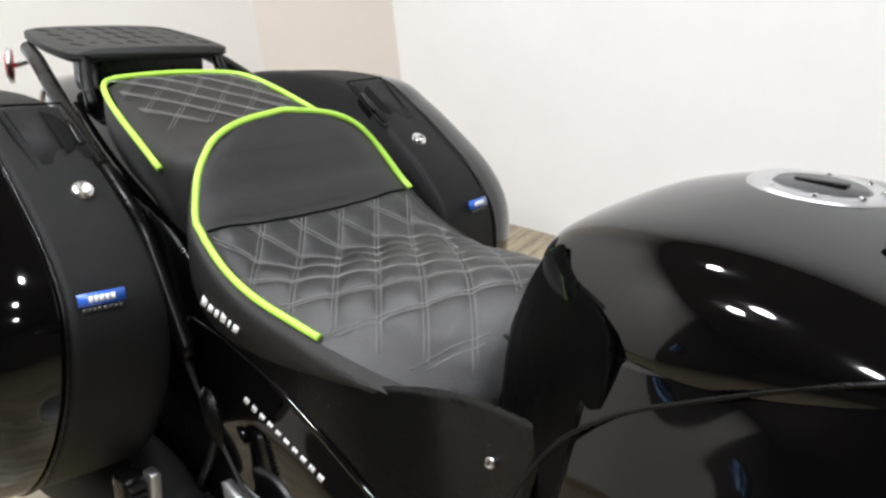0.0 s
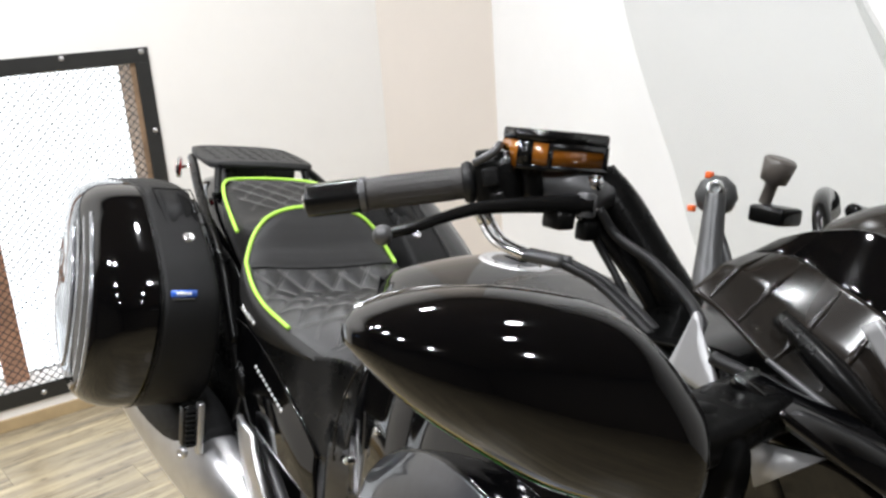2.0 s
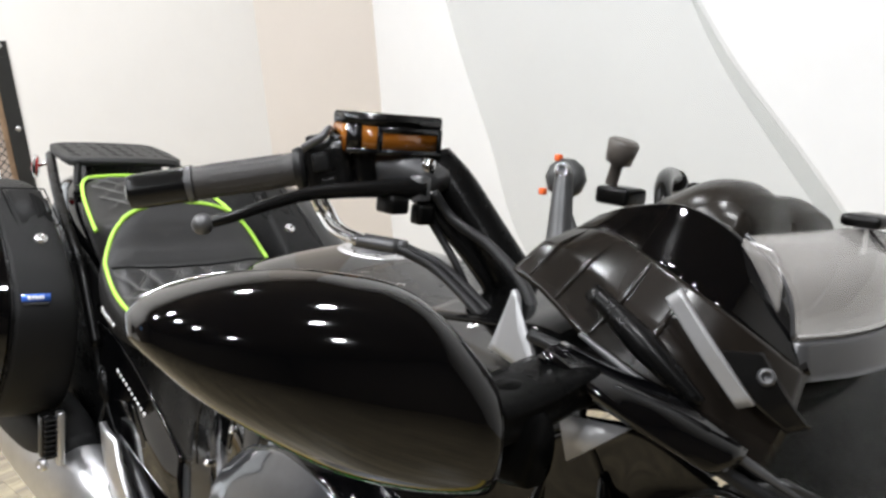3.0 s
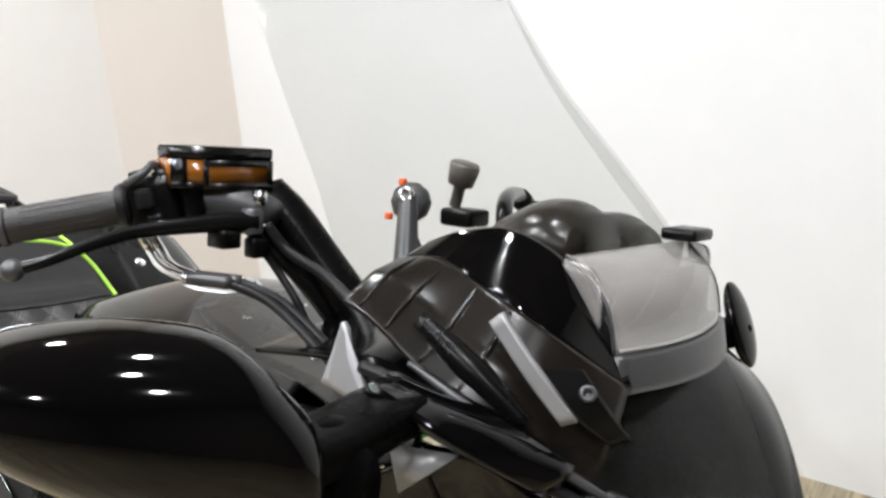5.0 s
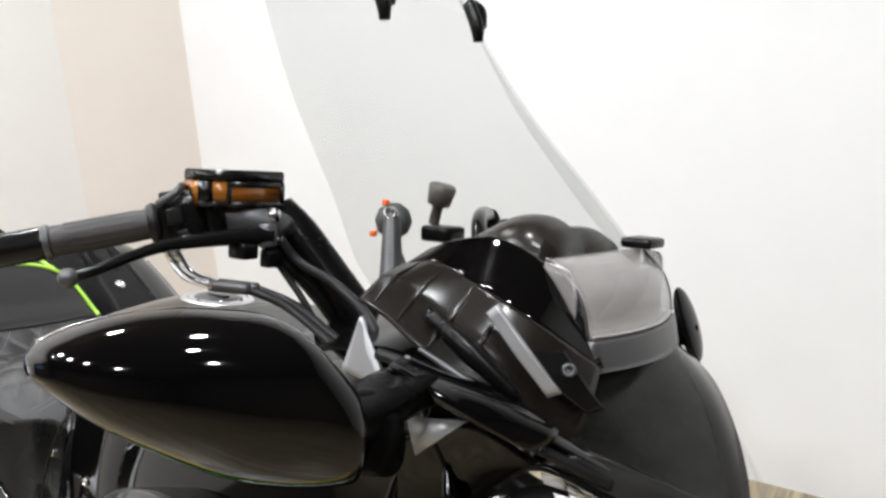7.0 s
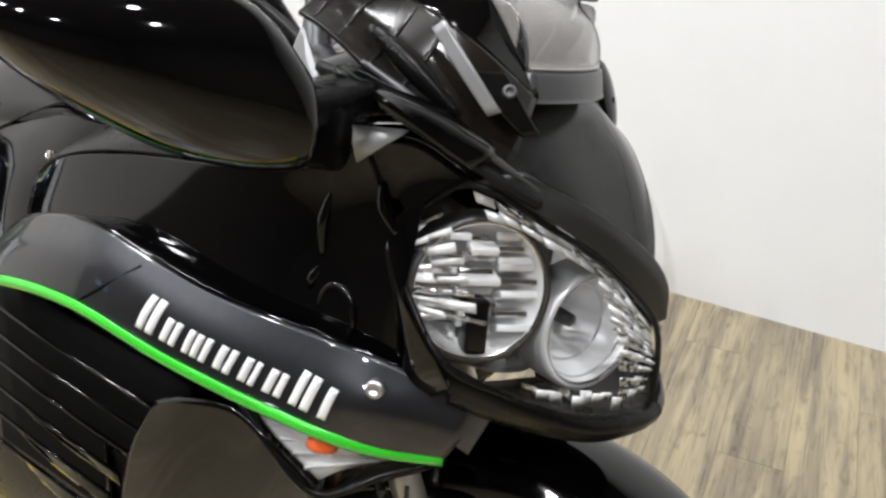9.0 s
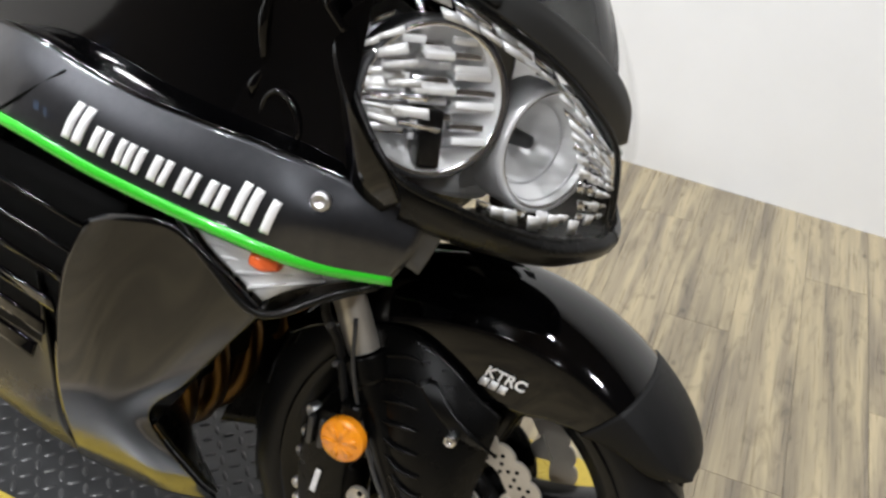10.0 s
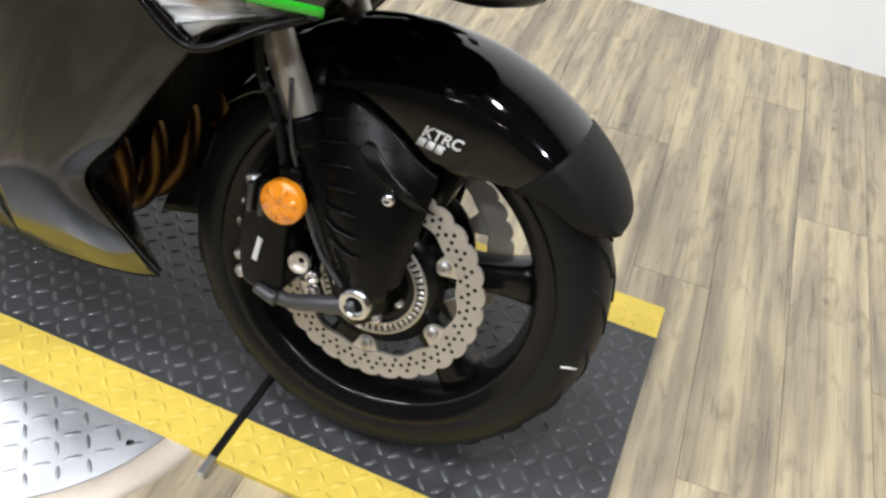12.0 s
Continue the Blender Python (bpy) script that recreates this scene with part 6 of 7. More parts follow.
rows = [[(x, -w * 0.95, b), (x, -w, (t + b) / 2), (x, -w * 0.93, t - 0.008), (x, -w * 0.5, t + 0.002), (x, 0, t + 0.004), (x, w * 0.5, t + 0.002), (x, w * 0.93, t - 0.008), (x, w, (t + b) / 2), (x, w * 0.95, b)] for x, w, t, b in PX]
pillion = sub("passenger_seat", shell(rows, 40, 60, 0.005), SUEDE, motorcycle, "black quilted passenger seat with lime piping")
loop = [(-0.685, -0.163, 0.912), (-0.74, -0.158, 0.934), (-0.80, -0.150, 0.954), (-0.86, -0.138, 0.973), (-0.905, -0.122, 0.986), (-0.930, -0.098, 0.991), (-0.941, -0.05, 0.993), (-0.943, 0, 0.994)]
loop = loop + [(x, -y, z) for x, y, z in loop[-2::-1]]
sub("piping", tube(loop, 0.0042, 90, 10), PIPING, pillion, "lime green piping")
thread = None
for fam in (1, -1):
    for k in range(-9, 10):
        for off in (-0.0035, 0.0035):
            pts = []
            for x in np.linspace(-0.925, -0.74, 30):
                y = fam * (x + 0.86 + k * 0.06 + off) / 1.05
                if abs(y) < 0.122 - 0.25 * max(-0.88 - x, 0):
                    t = np.interp(x, [q[0] for q in PX], [q[2] for q in PX])
                    pts.append((x, y, t + 0.0048 - 0.008 * (abs(y) / 0.14) ** 4))
            if len(pts) > 4:
                thread = tube(pts, 0.00065, len(pts), 4, thread)
tagged(sub("quilt_stitching", thread, THREAD, pillion, "pale grey double stitching"), kind="stuff")

# ---- luggage rack and rails ----
top = [[(x, y, z) for y, z in ((-w, 1.022), (-w * 0.9, 1.034), (0, 1.037), (w * 0.9, 1.034), (w, 1.022))] for x, w in ((-1.165, 0.118), (-1.15, 0.130), (-1.08, 0.140), (-1.0, 0.138), (-0.975, 0.122))]
rack = sub("luggage_rack", shell(top, 30, 30, 0.018), material("worn_black_plastic", (0.022, 0.022, 0.022), 0.5, spec=0.3, vary=0.2, noise_scale=20, bump=0.3, bump_scale=500), motorcycle, "matt black slotted luggage rack")
for k, x in enumerate((-1.135, -1.095, -1.055, -1.015)):
    for y in (-0.105, -0.075, -0.045, -0.015, 0.015, 0.045, 0.075, 0.105):
        sub("slot", box(x - 0.013, x + 0.013, y - 0.0045, y + 0.0045, 1.030, 1.0378 - 0.02 * abs(y), 0.0015, m=Matrix.Translation((x, y, 0)) @ Matrix.Rotation(0.5, 4, "Z") @ Matrix.Translation((-x, -y, 0))), HOLE, rack)
for s in (1, -1):
    rail = tube([(-1.135, s * -0.132, 1.020), (-1.06, s * -0.148, 1.006), (-0.97, s * -0.165, 0.975), (-0.86, s * -0.180, 0.930), (-0.76, s * -0.188, 0.885), (-0.68, s * -0.19, 0.83), (-0.60, s * -0.185, 0.70)], 0.0115, 60, 12)
    sub("grab_rail", rail, SATIN, rack, "satin black grab rail")
sub("rack_riser", box(-1.08, -0.985, -0.09, 0.09, 0.965, 1.024, 0.01), SATIN, rack)
for s in (1, -1):
    sub("rack_post", tube([(-0.99, s * -0.11, 1.024), (-0.975, s * -0.115, 0.99), (-0.95, s * -0.12, 0.95)], 0.009, 12, 10), SATIN, rack)
tail = loft([ellipse(-1.22, 0, 0.93, 0.09, 0.04), ellipse(-1.1, 0, 0.93, 0.12, 0.05), ellipse(-0.95, 0, 0.90, 0.15, 0.06), ellipse(-0.8, 0, 0.85, 0.16, 0.06), ellipse(-0.6, 0, 0.79, 0.155, 0.05)], 24, 24)
sub("tail_fairing", tail, GLOSS, motorcycle, "gloss black tail fairing")
pair("tail_side", [[(-0.98, -0.135, 0.93), (-0.98, -0.150, 0.84), (-0.97, -0.150, 0.70), (-0.95, -0.14, 0.52)], [(-0.82, -0.156, 0.89), (-0.82, -0.168, 0.80), (-0.80, -0.168, 0.68), (-0.78, -0.15, 0.50)], [(-0.66, -0.160, 0.85), (-0.65, -0.170, 0.76), (-0.63, -0.168, 0.66), (-0.60, -0.15, 0.50)], [(-0.55, -0.160, 0.78), (-0.54, -0.164, 0.73), (-0.53, -0.162, 0.64), (-0.52, -0.15, 0.52)]], SATIN, "satin black tail side panel", 24, 24)
marker = spin([(0.0, 0.007), (0.018, 0.006), (0.0235, 0.002), (0.0235, -0.004), (0.0, -0.006)], (0, 0, 0), n=28)
marker.transform(Matrix.Translation((-1.105, -0.172, 0.998)) @ Matrix.Rotation(2.70, 4, "Z"))
sub("rear_reflector", marker, RED, rack, "small round red reflector")
bezel = spin([(0.0235, 0.003), (0.0262, 0.003), (0.0262, -0.004), (0.0235, -0.004)], (0, 0, 0), n=28, closed=True)
bezel.transform(Matrix.Translation((-1.105, -0.172, 0.998)) @ Matrix.Rotation(2.70, 4, "Z"))
sub("reflector_bezel", bezel, CHROME, rack)
sub("reflector_stem", tube([(-1.103, -0.166, 0.998), (-1.09, -0.142, 1.008)], 0.004, 6, 8), CHROME, rack)

# ---- side cases ----
CASE = [(-0.80, 0.985), (-0.725, 0.952), (-0.653, 0.906), (-0.590, 0.857), (-0.552, 0.800), (-0.548, 0.725), (-0.580, 0.640), (-0.645, 0.572), (-0.76, 0.538), (-0.95, 0.530), (-1.12, 0.560), (-1.185, 0.70), (-1.185, 0.85), (-1.12, 0.955), (-0.95, 0.985)]


def case_ring(y_top, y_low, scale, shift=0.0, tall=None, turn=0.0):
    """The case's outline seen from the side, scaled and set back; turn swings its rear end inwards."""
    out = []
    for x, z in CASE:
        f = (0.985 - z) / 0.45
        px = -0.87 + (x + 0.87) * scale + shift
        out.append((px, y_top + (y_low - y_top) * f - turn * 0.14 * (px + 0.87), 0.765 + (z - 0.765) * (tall or scale)))
    return out


SLATS = material("silver_grey_strip", (0.22, 0.225, 0.24), 0.12, metal=0.5, coat=1.0)
for s in (1, -1):
    def flip(r):
        return [(x, s * y, z) for x, y, z in r]
    body = loft([flip(case_ring(-0.222, -0.228, 0.96)), flip(case_ring(-0.232, -0.238, 0.998)), flip(case_ring(-0.27, -0.285, 1.0)), flip(case_ring(-0.318, -0.362, 0.985))], 16, 96)
    case = sub("side_case", body, MATTE, motorcycle, "hard side case with a gloss black lid")
    lid = loft([flip(case_ring(*q)) for q in ((-0.318, -0.364, 0.980, 0, 0.985, 0), (-0.345, -0.388, 0.962, -0.004, 0.980, 0.3), (-0.372, -0.410, 0.925, -0.014, 0.962, 0.7), (-0.396, -0.428, 0.862, -0.030, 0.925, 0.95), (-0.416, -0.442, 0.765, -0.046, 0.855, 1), (-0.430, -0.452, 0.62, -0.058, 0.73, 1), (-0.439, -0.458, 0.40, -0.064, 0.50, 1), (-0.442, -0.460, 0.15, -0.066, 0.2, 1))], 40, 96)
    if s < 0:
        far_case = case
    cover = sub("case_lid", lid, GLOSS, case, "gloss black case lid")
    ring = case_ring(-0.319, -0.363, 0.984)
    sub("lid_seal", tube(flip(ring), 0.0025, 120, 6, closed=True), SATIN, case)
    # latch, lock and badge on the sloping front face
    n = Vector((0.545, -0.06 * s, 0.838)).normalized()
    a, u = Vector((0, s, 0)), Vector((0.838, 0, -0.545))
    c = Vector((-0.735, s * -0.258, 0.9555))
    corners = [c + a * i + u * j + n * 0.0015 for i, j in ((-0.040, -0.056), (0.038, -0.052), (0.042, 0.054), (-0.034, 0.056))]
    for k in range(4):
        sub("latch_groove", tube([corners[k], corners[(k + 1) % 4]], 0.0016, 6, 6), HOLE, case)
    flap = [c + a * i + u * j + n * 0.004 for i, j in ((-0.030, -0.046), (0.030, -0.044), (0.033, 0.046), (-0.026, 0.048))]
    sub("latch_flap", mark(flap if s < 0 else flap[::-1], 0.004), MATTE, case, "black latch flap")
    cup = [[c + a * (0.004 + 0.022 * w * math.cos(t)) + u * 0.036 * math.sin(t) + n * (0.0052 - 0.001 * w) for t in np.linspace(-1.45, 1.45, 9)] for w in (0.25, 1.0)]
    sub("latch_grip", shell([[tuple(p) for p in r] for r in cup], 6, 20, 0.001), HOLE, case, "dark finger recess of the latch")
    sub("latch_lever", box(c.x - 0.02, c.x + 0.022, min(s * -0.232, s * -0.222), max(s * -0.232, s * -0.222), c.z - 0.016, c.z + 0.006, 0.003, m=Matrix.Translation(c) @ Matrix.Rotation(0.576, 4, "Y") @ Matrix.Translation(-c)), SATIN, case)
    sub("lock", bolt(Vector((-0.6535, s * -0.262, 0.9065)), n, 0.0125, None, 0.006), CHROME, case, "round chrome lock")
    bn = Vector((0.955, -0.16 * s, 0.25)).normalized()
    a = Vector((0.16, 0.987 * s, 0)).normalized()
    bu = bn.cross(a).normalized()
    bu = bu if bu.z > 0 else -bu
    b = Vector((-0.5555, s * -0.299, 0.8195))
    r = [b + a * i * 0.0235 + bu * j * 0.0065 + bn * 0.002 for i, j in ((1, -1), (1, 1), (-1, 1), (-1, -1))]
    sub("badge", mark(r if s > 0 else r[::-1], 0.004), BLUE, case, "small blue badge")
    for k in range(5):
        d = b + a * (-0.011 + 0.0055 * k) + bn * 0.0028
        r = [d + a * i * 0.0021 + bu * j * 0.003 for i, j in ((1, -1), (1, 1), (-1, 1), (-1, -1))]
        sub("badge_mark", mark(r if s > 0 else r[::-1], 0.001), WHITE_MARK, case)
    for k in range(8):
        d = b + a * (-0.0185 + 0.0052 * k) - bu * 0.0105 + bn * 0.001
        r = [d + a * i * 0.0019 + bu * j * 0.0021 for i, j in ((1, -1), (1, 1), (-1, 1), (-1, -1))]
        sub("badge_line", mark(r if s > 0 else r[::-1], 0.002), GREYMETAL, case)
    # curved strips on the outer face
    for k in range(4):
        f = k / 3
        ring = case_ring(-0.401 - 0.030 * f, -0.431 - 0.021 * f, 0.845 - 0.225 * f, -0.034 - 0.024 * f, 0.915 - 0.185 * f, 1)
        sub("lid_strip", tube(flip(ring[1:8]), 0.0042, 40, 8), SLATS, cover)

# ---- side cover under the seat, with the model's mark as bars ----
COVER = [[(-0.615, -0.168, 0.745), (-0.575, -0.172, 0.640), (-0.49, -0.176, 0.575)], [(-0.53, -0.168, 0.738), (-0.48, -0.176, 0.65), (-0.40, -0.178, 0.560)], [(-0.43, -0.168, 0.712), (-0.39, -0.178, 0.64), (-0.31, -0.180, 0.548)], [(-0.32, -0.170, 0.668), (-0.29, -0.180, 0.60), (-0.245, -0.180, 0.540)], [(-0.215, -0.172, 0.612), (-0.21, -0.176, 0.575), (-0.205, -0.175, 0.535)]]
cover = pair("side_cover", COVER, GLOSS, "gloss black side cover", 36, 24, 0.006)
sub("cover_trim", tube([(-0.60, -0.172, 0.750), (-0.53, -0.173, 0.742), (-0.43, -0.174, 0.716), (-0.32, -0.176, 0.672), (-0.212, -0.177, 0.615)], 0.0042, 40, 8), GLOSS, cover, "gloss black rounded edge of the side cover")
for k in range(10):
    p = Vector((-0.488, -0.1800, 0.684)).lerp(Vector((-0.346, -0.1835, 0.640)), k / 10)
    sub("cover_mark", bars(p, (1, 0, -0.31), (0, 0, 1), [0.0035, 0.0035], 0.0075, 0.2), SILVER_MARK, cover)
FRONT_COVER = [[(-0.57, -0.165, 0.775), (-0.52, -0.166, 0.750)], [(-0.45, -0.166, 0.755), (-0.42, -0.168, 0.715)], [(-0.34, -0.160, 0.755), (-0.31, -0.170, 0.672)], [(-0.24, -0.142, 0.775), (-0.215, -0.170, 0.615)], [(-0.17, -0.150, 0.79), (-0.165, -0.168, 0.62)], [(-0.09, -0.165, 0.80), (-0.12, -0.170, 0.66)]]
pair("frame_cover", FRONT_COVER, SATIN, "satin black frame cover", 36, 20, 0.006)
FRAME = [[(-0.30, -0.150, 0.53), (-0.27, -0.155, 0.42)], [(-0.20, -0.162, 0.62), (-0.18, -0.165, 0.42)], [(-0.12, -0.168, 0.665), (-0.10, -0.168, 0.44)], [(-0.085, -0.165, 0.70), (-0.06, -0.165, 0.46)]]
frame_plate = pair("frame_plate", FRAME, GREYMETAL, "grey frame plate", 16, 16, 0.010)
sub("frame_bolt", bolt((-0.115, -0.175, 0.60), (0, -1, 0), 0.010), CHROME, frame_plate)
sub("subframe_tube", tube([(-0.62, -0.165, 0.70), (-0.50, -0.17, 0.58), (-0.36, -0.165, 0.47), (-0.25, -0.16, 0.38)], 0.012, 30, 10), GREYMETAL, motorcycle, "grey frame tube")
bracket_plate = sub("passenger_bracket", shell([[(-0.53, -0.195, 0.597), (-0.50, -0.195, 0.52), (-0.45, -0.19, 0.45)], [(-0.50, -0.20, 0.595), (-0.465, -0.20, 0.53), (-0.40, -0.19, 0.46)], [(-0.46, -0.195, 0.585), (-0.43, -0.195, 0.53), (-0.365, -0.19, 0.465)]], 12, 16, 0.012), ALU, motorcycle, "cast aluminium passenger footrest bracket")
peg = sub("passenger_footrest", box(-0.635, -0.60, -0.285, -0.255, 0.51, 0.60, 0.008), SATIN, motorcycle, "folded rubber passenger footrest")
for k in range(8):
    sub("rubber_rib", box(-0.604, -0.592, -0.282, -0.258, 0.518 + 0.01 * k, 0.5225 + 0.01 * k, 0.001), RUBBER, peg)
sub("footrest_side", box(-0.606, -0.586, -0.262, -0.248, 0.50, 0.605, 0.004), ALU, peg)
sub("footrest_pivot", bolt((-0.60, -0.287, 0.505), (0.4, -1, 0), 0.012, None, 0.006), ALU, peg)
sub("footrest_bolt", bolt((-0.648, -0.262, 0.572), (0.2, -1, 0.2), 0.015, None, 0.008), CHROME, peg)
for ob in [peg] + list(peg.children) + [bracket_plate]:
    ob.data.transform(Matrix.Translation((0.034, 0, -0.008)))
# silencer
muffler = loft([ellipse(-0.36, -0.165, 0.395, 0.042, 0.043, 12), ellipse(-0.48, -0.185, 0.415, 0.059, 0.067, 12), ellipse(-0.62, -0.205, 0.435, 0.066, 0.087, 12), ellipse(-0.85, -0.220, 0.465, 0.066, 0.095, 12), ellipse(-1.05, -0.230, 0.495, 0.062, 0.091, 12), ellipse(-1.12, -0.230, 0.500, 0.047, 0.071, 12)], 40, 40)
silencer = sub("silencer", muffler, ALU, motorcycle, "large brushed silver silencer")
shield = loft([ellipse(-0.58, -0.206, 0.480, 0.039, 0.048, 12), ellipse(-0.68, -0.215, 0.495, 0.060, 0.067, 12), ellipse(-0.85, -0.224, 0.505, 0.065, 0.076, 12), ellipse(-1.02, -0.232, 0.525, 0.060, 0.071, 12)], 24, 40)
sub("heat_shield", shield, MATTE, silencer, "matt black heat shield")
# rear wheel and drive, glimpsed between the parts
RAX = Vector((-0.76, 0, 0.315))
rear = sub("rear_wheel", spin([(0.20, -0.08), (0.226, -0.085), (0.222, 0), (0.226, 0.085), (0.20, 0.08), (0.19, 0)], RAX, n=64, closed=True), DARKMETAL, motorcycle, "gloss black rear wheel")
sub("tyre", spin([(0.222, -0.08), (0.25, -0.094), (0.28, -0.085), (0.305, -0.045), (0.315, 0), (0.305, 0.045), (0.28, 0.085), (0.25, 0.094), (0.222, 0.08)], RAX, n=80), RUBBER, rear, "wide black rear tyre")
sub("spoke", box(-0.80, -0.72, -0.04, 0.04, 0.10, 0.53, 0.02), DARKMETAL, rear)
sub("rear_disc", spin([(0.09, -0.105), (0.135, -0.105), (0.135, -0.11), (0.09, -0.11)], RAX, n=64, closed=True), STEEL, rear, "steel rear brake disc")
sub("rear_caliper", box(-0.66, -0.60, -0.15, -0.09, 0.40, 0.47, 0.012), SATIN, motorcycle, "black rear brake caliper")
sub("swingarm", loft([ellipse(-0.20, -0.12, 0.36, 0.03, 0.05), ellipse(-0.45, -0.135, 0.34, 0.03, 0.045), ellipse(-0.76, -0.14, 0.315, 0.03, 0.04)], 16, 16), SATIN, motorcycle, "black swinging arm")
sub("rear_guard", shell([[(RAX.x + 0.345 * math.cos(a), y, RAX.z + 0.345 * math.sin(a)) for y in (-0.09, -0.05, 0, 0.05, 0.09)] for a in (0.3, 0.8, 1.3, 1.8, 2.2)], 24, 12, 0.004), MATTE, motorcycle, "matt black rear wheel guard")
sub("fluid_bottle", loft([ellipse(-0.53, -0.17, 0.615, 0.012, 0.02), ellipse(-0.55, -0.17, 0.64, 0.02, 0.03), ellipse(-0.57, -0.17, 0.655, 0.014, 0.02)], 10, 14), SATIN, motorcycle)
sub("rear_hose", tube([(-0.55, -0.17, 0.63), (-0.57, -0.175, 0.57), (-0.60, -0.17, 0.52), (-0.63, -0.13, 0.47)], 0.005, 24, 8), RUBBER, motorcycle)
sub("side_stand", tube([(-0.10, 0.14, 0.30), (-0.06, 0.26, 0.16), (-0.03, 0.34, 0.075)], 0.013, 16, 12), DARKMETAL, motorcycle, "black side stand, folded out")
engine = box(-0.22, 0.32, -0.18, 0.18, 0.26, 0.70, 0.05)
sub("engine", engine, DARKMETAL, motorcycle, "black engine block")


# ---- handlebar, right ----
GE, GI = Vector((0.213, -0.436, 1.108)), Vector((0.306, -0.309, 1.142))
gd = (GI - GE).normalized()
bar = sub("handlebar", tube([GE + gd * 0.02, GI, Vector((0.345, -0.255, 1.152)), Vector((0.368, -0.205, 1.15))], 0.011, 24, 12), DARKMETAL, motorcycle, "black handlebar with rubber grip")
endw = tube([GE, GE + gd * 0.004, GE + gd * 0.05, GE + gd * 0.054], [0.0135, 0.0168, 0.0172, 0.0155], 24, 24)
sub("bar_end", endw, DARKMETAL, bar, "black bar-end weight")
sub("bar_end_bolt", bolt(GE - gd * 0.0005, -gd, 0.008, None, 0.004), CHROME, bar)
sub("grip_collar", tube([GE + gd * 0.054, GE + gd * 0.060], 0.0178, 6, 24), GREYMETAL, bar)
grip_g = tube([GE + gd * 0.060, GE + gd * 0.158], 0.0160, 30, 24)
grip = sub("grip", grip_g, GRIP, bar, "black rubber grip")
for k in range(16):
    a = k * math.pi / 8
    side = gd.cross(Vector((0, 0, 1))).normalized()
    up = side.cross(gd)
    o = (side * math.cos(a) + up * math.sin(a)) * 0.0160
    sub("grip_ridge", tube([GE + gd * 0.075 + o, GE + gd * 0.145 + o], 0.00045, 6, 5), GRIP, grip)
flange = tube([GE + gd * 0.156, GE + gd * 0.162, GE + gd * 0.167], [0.019, 0.0215, 0.019], 10, 24)
sub("grip_flange", flange, RUBBER, bar)
# switch housing: two halves with buttons
M = Matrix.Translation(GI + gd * 0.026) @ gd.to_track_quat("Y", "Z").to_matrix().to_4x4()
house = box(-0.022, 0.022, -0.020, 0.024, -0.030, 0.024, 0.009)
house.transform(M)
switch = sub("switch_box", house, SATIN, bar, "black switch box")
for x0, x1, y0, y1, z0, z1, mat in ((0.018, 0.030, -0.012, 0.004, -0.004, 0.014, MATTE), (0.018, 0.028, -0.006, 0.008, -0.024, -0.010, SATIN), (-0.012, 0.012, -0.016, 0.0, 0.020, 0.030, MATTE), (-0.006, 0.016, 0.004, 0.018, 0.020, 0.027, SATIN)):
    b = box(x0, x1, y0, y1, z0, z1, 0.003)
    b.transform(M)
    sub("switch_button", b, mat, switch)
clampb = box(-0.019, 0.024, 0.026, 0.046, -0.022, 0.026, 0.007)
clampb.transform(M)
sub("bar_clamp", clampb, SATIN, bar)
sub("clamp_strap", tube([M @ Vector((0.025, -0.018, 0.02)), M @ Vector((0.032, 0.0, 0.028)), M @ Vector((0.020, 0.008, 0.034)), M @ Vector((-0.01, 0.008, 0.03))], 0.004, 16, 8), GREYMETAL, bar)
# brake fluid cup with its lid
def prism(outline, z0, z1, grow=0.0, bevel=0.0015):
    bm = bmesh.new()
    cx, cy = np.mean([p[0] for p in outline]), np.mean([p[1] for p in outline])
    lo = [bm.verts.new((cx + (x - cx) * (1 - grow), cy + (y - cy) * (1 - grow), z0)) for x, y in outline]
    hi = [bm.verts.new((x, y, z1)) for x, y in outline]
    bm.faces.new(lo[::-1])
    bm.faces.new(hi)
    for i in range(len(lo)):
        j = (i + 1) % len(lo)
        bm.faces.new((lo[i], lo[j], hi[j], hi[i]))
    bmesh.ops.bevel(bm, geom=bm.edges[:], offset=bevel, segments=2, affect="EDGES")
    return bm


PLAN = [(0.328, -0.290), (0.358, -0.294), (0.379, -0.274), (0.388, -0.204), (0.342, -0.196)]
cup = sub("fluid_cup", prism(PLAN, 1.163, 1.190, 0.06), AMBER_GLASS, bar, "square amber brake fluid cup with a black lid")
sub("cup_lid", prism([(x + 0.001, y) for x, y in PLAN], 1.1885, 1.2005), DARKMETAL, cup, "black lid")
for i, j in ((1, 2), (2, 3)):
    a, b = Vector((*PLAN[i], 0)), Vector((*PLAN[j], 0))
    nn = (b - a).cross(Vector((0, 0, 1))).normalized()
    for f0, f1, z0, z1 in ((0.0, 0.07, 1.166, 1.189), (0.93, 1.0, 1.166, 1.189), (0.0, 1.0, 1.163, 1.168), (0.0, 1.0, 1.183, 1.189)) if i == 2 else ((0, 0.5, 1.166, 1.189), (0, 1, 1.163, 1.168)):
        p, q = a.lerp(b, f0) + nn * 0.0012, a.lerp(b, f1) + nn * 0.0012
        face = [Vector((p.x, p.y, z0)), Vector((q.x, q.y, z0)), Vector((q.x, q.y, z1)), Vector((p.x, p.y, z1))]
        sub("cup_frame", mark(face, 0.002), DARKMETAL, cup)
master = loft([ellipse(0.345, -0.262, 1.145, 0.012, 0.016), ellipse(0.360, -0.245, 1.148, 0.020, 0.018), ellipse(0.380, -0.228, 1.148, 0.022, 0.016), ellipse(0.398, -0.212, 1.142, 0.015, 0.012)], 16, 18)
